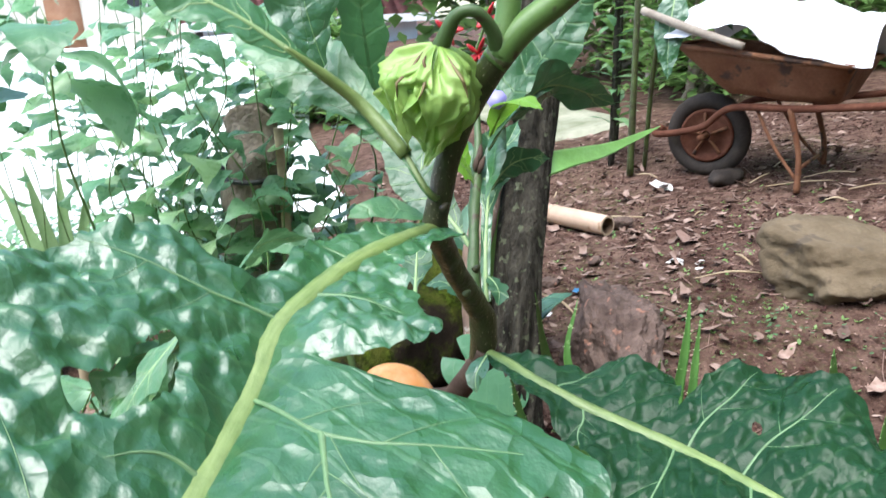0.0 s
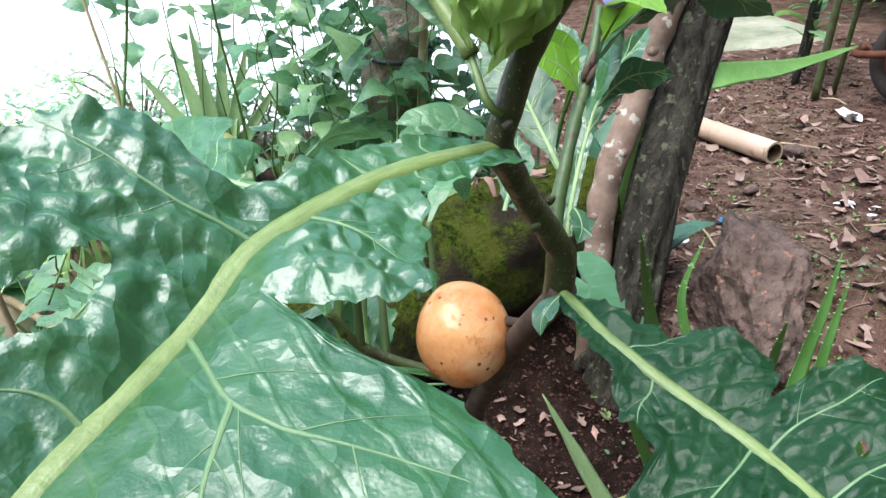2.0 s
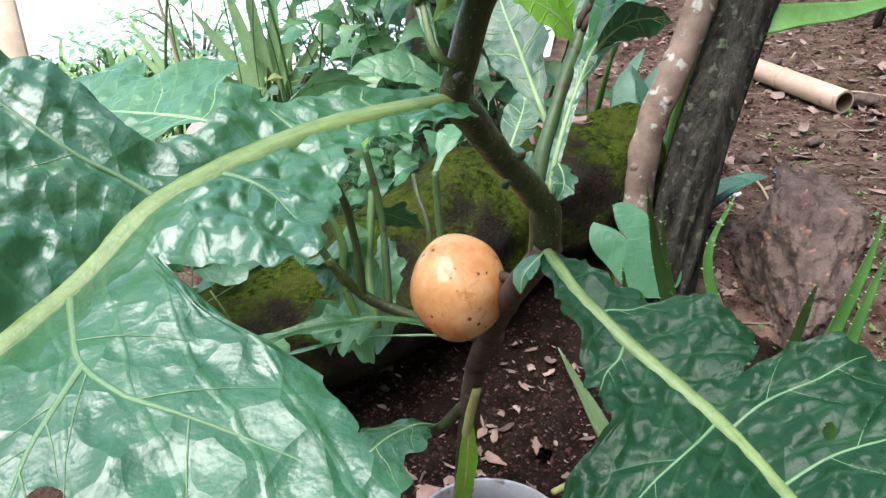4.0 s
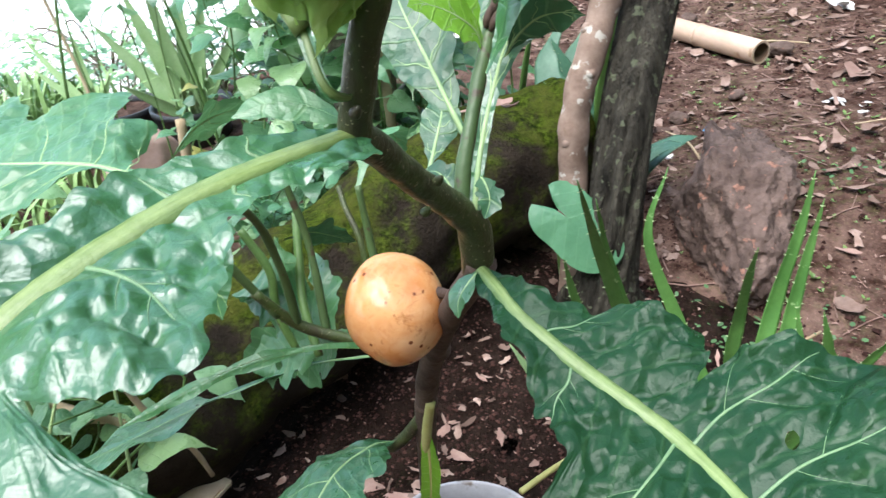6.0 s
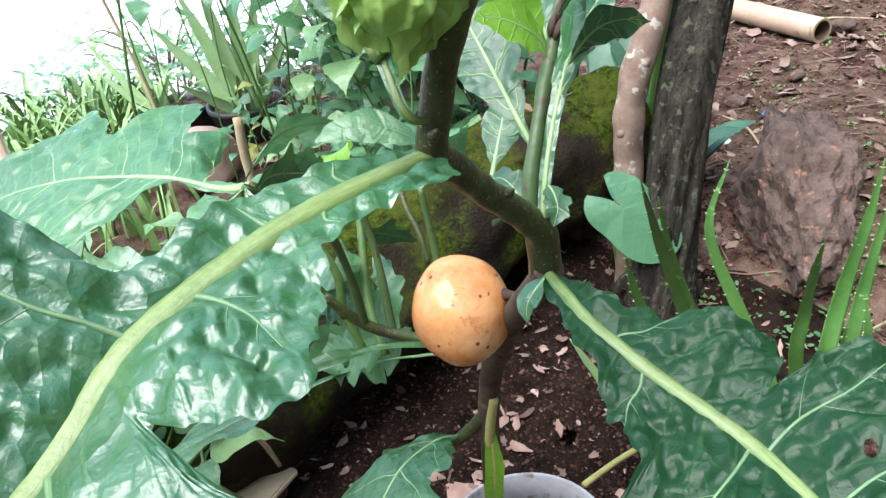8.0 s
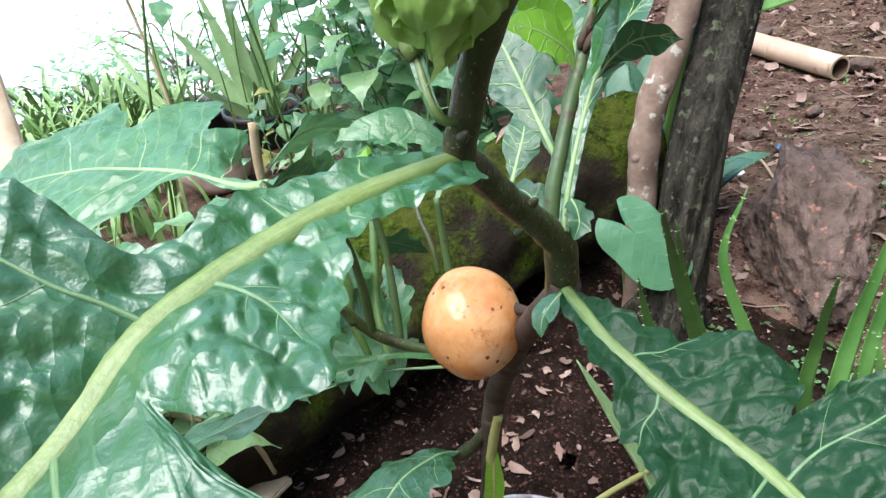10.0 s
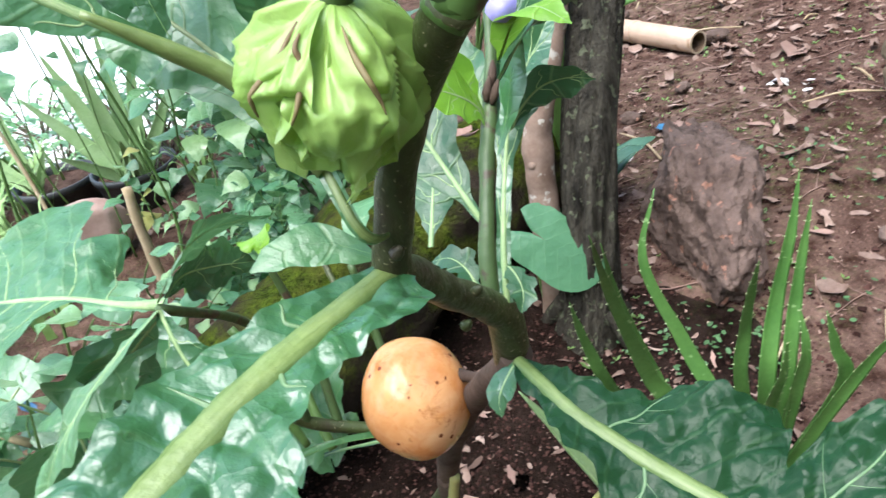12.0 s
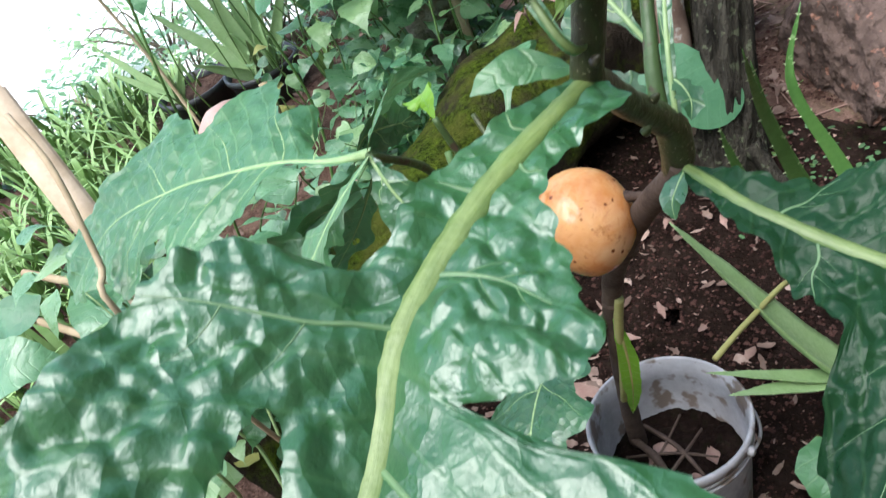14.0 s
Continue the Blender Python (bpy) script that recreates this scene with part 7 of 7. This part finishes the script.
for k, (x, y, n, h, w, mat) in enumerate(((-1.93, 3.10, 16, 0.42, 0.030, "grass"), (-1.63, 3.07, 14, 0.36, 0.026, "aloe_pale"), (-1.84, 3.25, 9, 0.26, 0.030, "stalk"), (-1.34, 3.06, 16, 0.30, 0.022, "grass"), (-0.81, 2.73, 16, 0.32, 0.022, "aloe_pale"), (-2.12, 2.99, 16, 0.45, 0.030, "grass"), (-0.60, 2.62, 14, 0.30, 0.020, "grass"), (-1.95, 2.77, 16, 0.40, 0.020, "grass"), (-1.84, 2.35, 15, 0.30, 0.028, "grass"), (-1.78, 2.75, 15, 0.33, 0.028, "grass"), (-1.42, 2.26, 15, 0.36, 0.028, "grass"), (-1.61, 1.98, 15, 0.30, 0.028, "grass"), (-1.69, 2.87, 15, 0.33, 0.028, "grass"), (-2.42, 3.17, 15, 0.36, 0.028, "grass"), (-1.57, 3.17, 12, 0.30, 0.020, "grass"))):
    strap_plant((x, y, ground_z(x, y)), n, h, w, 50 + k, mat, "brown withered clump of strap leaves" if mat == "stalk" else "clump of arching light green strap leaves at the lane")


# boards and dry stalks by the log
t = rounded_box((0.06, 0.016, 0.86), pose(0, 0, 0.43), 0.005)
t.transform(look((-0.66, 1.06, 0.0), (-0.91, 1.48, 0.88)) @ pose(0, 0, 0, 180, 0, 0) @ pose(0, 0, 0, 0, 0, 0))
for v in t.verts:
    v.co += Vector((1, 1, 1)) * 0.006 * noise.noise(v.co * 12)
tagged(part("leaning_board", t, M["plank"]), "pale split wooden board leaning by the shrubs", "board")


def lying_board(a, b, width, label):
    a, b = Vector(a), Vector(b)
    bm = rounded_box(((b - a).length, width, 0.014), Matrix.Identity(4), 0.004)
    x = (b - a).normalized()
    y = Vector((0, 0, 1)).cross(x).normalized()
    m = Matrix((x, y, x.cross(y))).transposed().to_4x4()
    m.translation = (a + b) / 2
    bm.transform(m)
    return tagged(part("wooden_board", bm, M["plank"], smooth=False), label, "board")


lying_board((-1.0, 1.40, 0.03), (-0.38, 1.05, 0.02), 0.10, "cream split bamboo board lying beside the log")
for a, b, r in (((-0.95, 1.20, 0.42), (-0.42, 0.98, 0.28), 0.012), ((-0.92, 1.10, 0.40), (-0.45, 1.06, 0.30), 0.016), ((-1.0, 1.32, 0.45), (-0.58, 1.14, 0.34), 0.013), ((-0.75, 0.96, 0.35), (-0.45, 1.02, 0.25), 0.009), ((-0.42, 0.98, 0.42), (-0.36, 1.04, 0.1), 0.008)):
    tagged(part("dry_stalk", tube(wander(rng, a, b, 0.012), [r * 0.6, r * 0.6, r * 0.5], 8, 20, 0.2), M["stalk"]), "dry bleached stalk lying across the log", "stalk", "dry stalks")
heap = [wander(rng, (-0.60 + rng.uniform(-0.25, 0.2), 1.05 + rng.uniform(-0.1, 0.25), 0.05), (-0.62 + rng.uniform(-0.3, 0.25), 1.05 + rng.uniform(-0.2, 0.3), rng.uniform(0.25, 0.52)), 0.05) for _ in range(14)]
shrub("trailing_vine", "tangled green vine over the dry stalks", "vine", (-0.6, 1.05, 0.0), heap, SHAPES["vine"] + SHAPES["ovate"], 0.085, 0.075, rng, radius=0.0035)
more = [wander(rng, (-0.55 + rng.uniform(-0.1, 0.15), 0.95 + rng.uniform(-0.08, 0.1), 0.1), (-0.55 + rng.uniform(-0.2, 0.2), 0.90 + rng.uniform(-0.1, 0.1), rng.uniform(0.5, 0.62)), 0.04) for _ in range(5)]
shrub("trailing_vine", "green vine with pale stems and some yellow leaves", "vine", (-0.55, 0.95, 0.05), more, SHAPES["ovate"] * 2 + SHAPES["yellow"] + SHAPES["vine"] * 2, 0.06, 0.08, rng, "midrib_pale", 0.0035)
thick = [wander(rng, (x + rng.uniform(-0.05, 0.05), y + rng.uniform(-0.05, 0.05), 0.02), (x + rng.uniform(-0.12, 0.12), y + rng.uniform(-0.1, 0.1), z), 0.04) for x, y, z in ((-0.82, 1.12, 0.55), (-0.68, 1.02, 0.54), (-0.76, 0.92, 0.52), (-0.68, 1.14, 0.5), (-0.60, 1.06, 0.5), (-0.43, 1.16, 0.46), (-0.68, 1.22, 0.5), (-0.60, 1.23, 0.5), (-0.5, 1.3, 0.42), (-0.43, 1.46, 0.38), (-0.47, 1.63, 0.38), (-0.9, 1.3, 0.5))]
shrub("trailing_vine", "tangled vine with broad pale leaves beside the log", "vine", (-0.65, 1.1, 0.0), thick, SHAPES["ovate"] + SHAPES["blue"] + SHAPES["vine"], 0.11, 0.065, rng, radius=0.004, bare=0.3)
bm = bmesh.new()
scrap(bm, -0.70, 1.36, 0.08, random.Random(3), 0.30, 0.9)
tagged(part("plastic_scrap", bm, M["blue_plastic"]), "blue plastic scrap caught in the vine", "scrap")
tagged(part("bent_twig", tube([(-0.46, 0.84, 0.88), (-0.40, 0.755, 0.85), (-0.385, 0.70, 0.78), (-0.38, 0.67, 0.735), (-0.39, 0.75, 0.4), (-0.42, 0.85, 0.05)], [0.0028, 0.003, 0.003], 6, 24, 0.1), M["stalk"]), "thin bent dry twig standing among leaves", "twig")
bm = bmesh.new()
dead = random.Random(8)
for x, y, z, n in ((0.05, 1.60, 0.435, 0.06), (0.08, 1.59, 0.45, 0.07), (0.11, 1.585, 0.455, 0.05), (0.17, 1.60, 0.455, 0.05), (0.20, 1.60, 0.45, 0.06)):
    scrap(bm, x, y, n, dead, z - soil_z(x, y) + 0.03, 1.4)
tagged(part("dead_leaves", bm, M["litter_thing"]), "crumpled pinkish dead leaves lying on the log", "leaves")
yl = thing("rosette_herb", (0.25, 0.74, ground_z(0.25, 0.74)), "light green herb beside the bucket", "herb")
for p, way, n in (((0.235, 0.77, 0.12), (-0.15, -0.9, 0.05), 0.12), ((0.25, 0.76, 0.11), (0.75, -0.6, 0.05), 0.11), ((0.26, 0.77, 0.13), (0.7, 0.5, 0.2), 0.09)):
    part("stem", tube([(0.25, 0.75, 0.02), (0.247, 0.755, 0.07), p], [0.004, 0.003, 0.002], 6, 8), M["stem_green"], yl)
    hang_leaf(yl, SHAPES["ovate"], Vector(p), way, n, rng, 10)

# ---- far plants and houses ----
t = thing("dracaena", (1.60, 3.55, 0.27), "dark dracaena with whorls of narrow leaves", "dracaena")
for x, y in ((1.59, 3.52), (1.72, 3.75)):
    part("stem", tube([(x, y, 0.25), (x + 0.01, y, 0.7), (x + 0.02, y, 1.3)], [0.018, 0.016, 0.014], 8, 16, 0.2), M["bark_dark"], t)
    for k in range(34):
        a, z = k * 2.4, 0.45 + 0.025 * k
        hang_leaf(t, SHAPES["lance"], Vector((x, y, z)), (math.cos(a), math.sin(a), 0.35), rng.uniform(0.14, 0.22), rng, 10)
tagged(part("green_cane", tube([(1.56, 3.25, 0.26), (1.57, 3.26, 0.6), (1.60, 3.3, 1.2)], [0.017, 0.016, 0.013], 10, 12), M["stem"]), "thick green cane standing behind the yard", "cane")
t = thing("broad_leaf_plant", (1.62, 3.05, 0.27), "plant with long hanging dark leaves", "plant")
part("stem", tube([(1.66, 3.3, 0.27), (1.64, 3.2, 0.8), (1.60, 3.0, 1.15)], [0.012, 0.011, 0.008], 8, 14), M["stem"], t)
simple_leaf(t, [(1.60, 3.0, 1.15), (1.57, 2.93, 1.06), (1.535, 2.90, 0.92), (1.52, 2.87, 0.74)], (0.8, -0.55, 0.0), 0.065, EVEN, "leaf", "midrib_pale", 0.005, 0.004, 4.4, 40, 10)
simple_leaf(t, [(1.60, 3.0, 1.15), (1.72, 2.97, 1.12), (1.79, 2.92, 1.0), (1.83, 2.9, 0.92)], (0.4, -0.8, 0.3), 0.055, EVEN, "leaf", "midrib_pale", 0.005, 0.004, 5.4, 40, 10)
t = thing("flowering_shrub", (0.22, 1.95, 0.14), "small shrub with red flowers", "shrub")
for p in ((0.30, 1.62, 1.0), (0.36, 1.60, 0.95), (0.40, 1.66, 1.02)):
    part("stem", tube([(0.24, 1.98, 0.12), (0.27, 1.85, 0.55), p], [0.006, 0.005, 0.003], 6, 14), M["stem_green"], t)
    for k in range(5):
        a = k * 1.257
        d = Vector((math.cos(a), -0.4, math.sin(a))) * 0.018
        part("petal", tube([p, Vector(p) + d, Vector(p) + d * 1.8], [0.004, 0.010, 0.004], 6, 6, 0.2, 0.4), M["petal_red"], t)
    hang_leaf(t, SHAPES["ovate"], Vector(p) - Vector((0, 0, 0.08)), (0.6, -0.4, 0.0), 0.1, rng)


def far_bush(name, label, at, size, count, r, leaf_size, materials, kind="stuff"):
    """A distant bush: bare limbs with very many leaves, uneven in outline."""
    t = thing(name, at, label, "bush", kind=kind)
    o = Vector(at)
    lumps = [o + Vector((r.uniform(-1, 1) * size[0], r.uniform(-1, 1) * size[1], size[2] * r.uniform(0.15, 1.0))) for _ in range(16)]
    for p in lumps[:9]:
        part("limb", tube([o + Vector((r.uniform(-0.3, 0.3) * size[0], 0, -0.1)), o.lerp(p, 0.6) + Vector((0, 0, 0.1)), p], [0.03 * min(1, size[2]), 0.018 * min(1, size[2]), 0.006 * min(1, size[2])], 6, 10, 0.1), M["trunk"], t)
    bm = bmesh.new()
    for _ in range(count):
        c = r.choice(lumps) + Vector((r.gauss(0, 0.24 * size[0]), r.gauss(0, 0.24 * size[1]), r.gauss(0, 0.2 * size[2])))
        c.z = max(c.z, o.z + 0.02)
        a, el = r.uniform(0, 6.28), r.uniform(-0.7, 0.5)
        d = Vector((math.cos(a) * math.cos(el), math.sin(a) * math.cos(el), math.sin(el))) * leaf_size * r.uniform(0.6, 1.4)
        s = d.cross(Vector((0, 0, 1))).normalized() * d.length * 0.26
        mid = c + d * 0.5 + Vector((0, 0, d.length * 0.08))
        v = [bm.verts.new(q) for q in (c, mid - s, c + d, mid + s)]
        bm.faces.new(v)
    part("foliage", bm, materials, t)
    return t


r = random.Random(33)
for x, y, sx, h in ((-2.5, 3.25, 0.35, 0.28), (-1.9, 3.3, 0.3, 0.22), (-1.35, 3.3, 0.3, 0.26), (-0.9, 3.2, 0.25, 0.30), (-0.5, 3.1, 0.3, 0.34), (-1.6, 3.9, 0.5, 0.3)):
    far_bush("lane_weeds", "low bright weeds along the edge of the lane", (x, y, ground_z(x, y)), (sx, 0.14, h), 420, r, 0.055, M["leaf_vine"])
for x, y, sx, h in ((2.9, 4.9, 0.5, 1.0), (3.8, 4.9, 0.7, 1.1)):
    far_bush("garden_bush", "light green leafy bush behind the yard", (x, y, ground_z(x, y)), (sx, 0.35, h), 1500, r, 0.10, M["leaf_far"])
for x, y, sx, h in ((3.2, 5.9, 0.6, 1.3), (4.2, 5.4, 1.0, 1.5), (5.8, 5.2, 1.0, 1.6), (3.4, 7.0, 1.2, 2.2), (6.0, 7.4, 1.5, 2.6), (0.4, 7.2, 0.5, 0.9), (7.6, 4.6, 1.2, 2.0), (8.5, 2.5, 1.2, 2.0)):
    far_bush("garden_bush", "dense green bush at the edge of the yard", (x, y, ground_z(x, y)), (sx, 0.6, h), 2600, r, 0.13, M["leaf_far"])
# Trees right and behind the lens are unseen, added to block low sky light.
for x, y, h in ((3.6, 11.0, 4.5), (7.0, 9.5, 6.0), (9.0, 6.5, 6.5), (8.5, 2.5, 6.5), (8.5, -2.0, 6.5), (5.5, -5.5, 6.0), (1.5, -7.5, 5.5), (-3.0, -7.5, 5.5), (-6.5, -5.0, 5.5)):
    far_bush("far_trees", "tall green trees round the yard, most unseen and added to block light", (x, y, ground_z(x, y)), (2.2, 1.8, h), 4600, r, 0.42, M["leaf_far"])
for x, y, h in ((-16.0, 40.0, 4.0),):
    far_bush("far_trees", "far green trees behind the lane", (x, y, ground_z(x, y)), (3.0, 1.6, h), 2600, r, 0.5, M["leaf_far"])


def house(at, width, depth, height, wall, label, roof_colour="roof"):
    x, y, z = at
    t = thing("house", at, label, "house")
    bm = rounded_box((width, 0.2, height), pose(x, y, z + height / 2), 0.0)
    part("wall", bm, M[wall], t, smooth=False)
    for s in (-1, 1):
        part("wall", rounded_box((0.2, depth, height), pose(x + s * (width / 2 - 0.1), y + depth / 2 + 0.102, z + height / 2), 0.0), M[wall], t, smooth=False)
    part("wall", rounded_box((width, 0.2, height), pose(x, y + depth + 0.21, z + height / 2), 0.0), M[wall], t, smooth=False)
    bm = bmesh.new()
    n = 60
    for side in (-1, 1):
        rows = []
        for k in range(2):
            row = []
            for i in range(n + 1):
                px = x - width / 2 - 0.5 + (width + 1.0) * i / n
                py = y + depth / 2 + (side * (depth / 2 + 0.7) if k == 0 else 0)
                pz = z + height - 0.12 if k == 0 else z + height + depth * 0.28
                row.append(bm.verts.new((px, py, pz + 0.03 * math.sin(i * 2.1))))
            rows.append(row)
        for i in range(n):
            bm.faces.new((rows[0][i], rows[0][i + 1], rows[1][i + 1], rows[1][i]))
    bmesh.ops.solidify(bm, geom=bm.faces[:], thickness=0.04)
    part("roof", bm, M[roof_colour], t)
    part("fascia", rounded_box((width + 1.0, 0.05, 0.22), pose(x, y - 0.68, z + height - 0.2), 0.0), M["white_paint"], t, smooth=False)
    for k, fx in enumerate((-0.3, 0.02, 0.33)):
        wx = x + fx * width
        if k == 1:
            part("door", rounded_box((0.9, 0.06, 2.0), pose(wx, y - 0.11, z + 1.0), 0.01), M["door_wood"], t)
            continue
        w = part("window", rounded_box((1.3, 0.06, 1.1), pose(wx, y - 0.11, z + 1.45), 0.01), M["white_paint"], t)
        for s in (-0.3, 0.3):
            part("pane", rounded_box((0.5, 0.03, 0.95), pose(wx + s, y - 0.15, z + 1.45), 0.0), M["glass"], w, smooth=False)
    return t


house((-5.6, 23.0, 0.62), 7.0, 5, 2.7, "wall", "low cream house with red sheet roof")
house((1.2, 22.0, -1.6), 6.0, 5, 2.9, "wall_blue", "blue-grey house with red sheet roof")
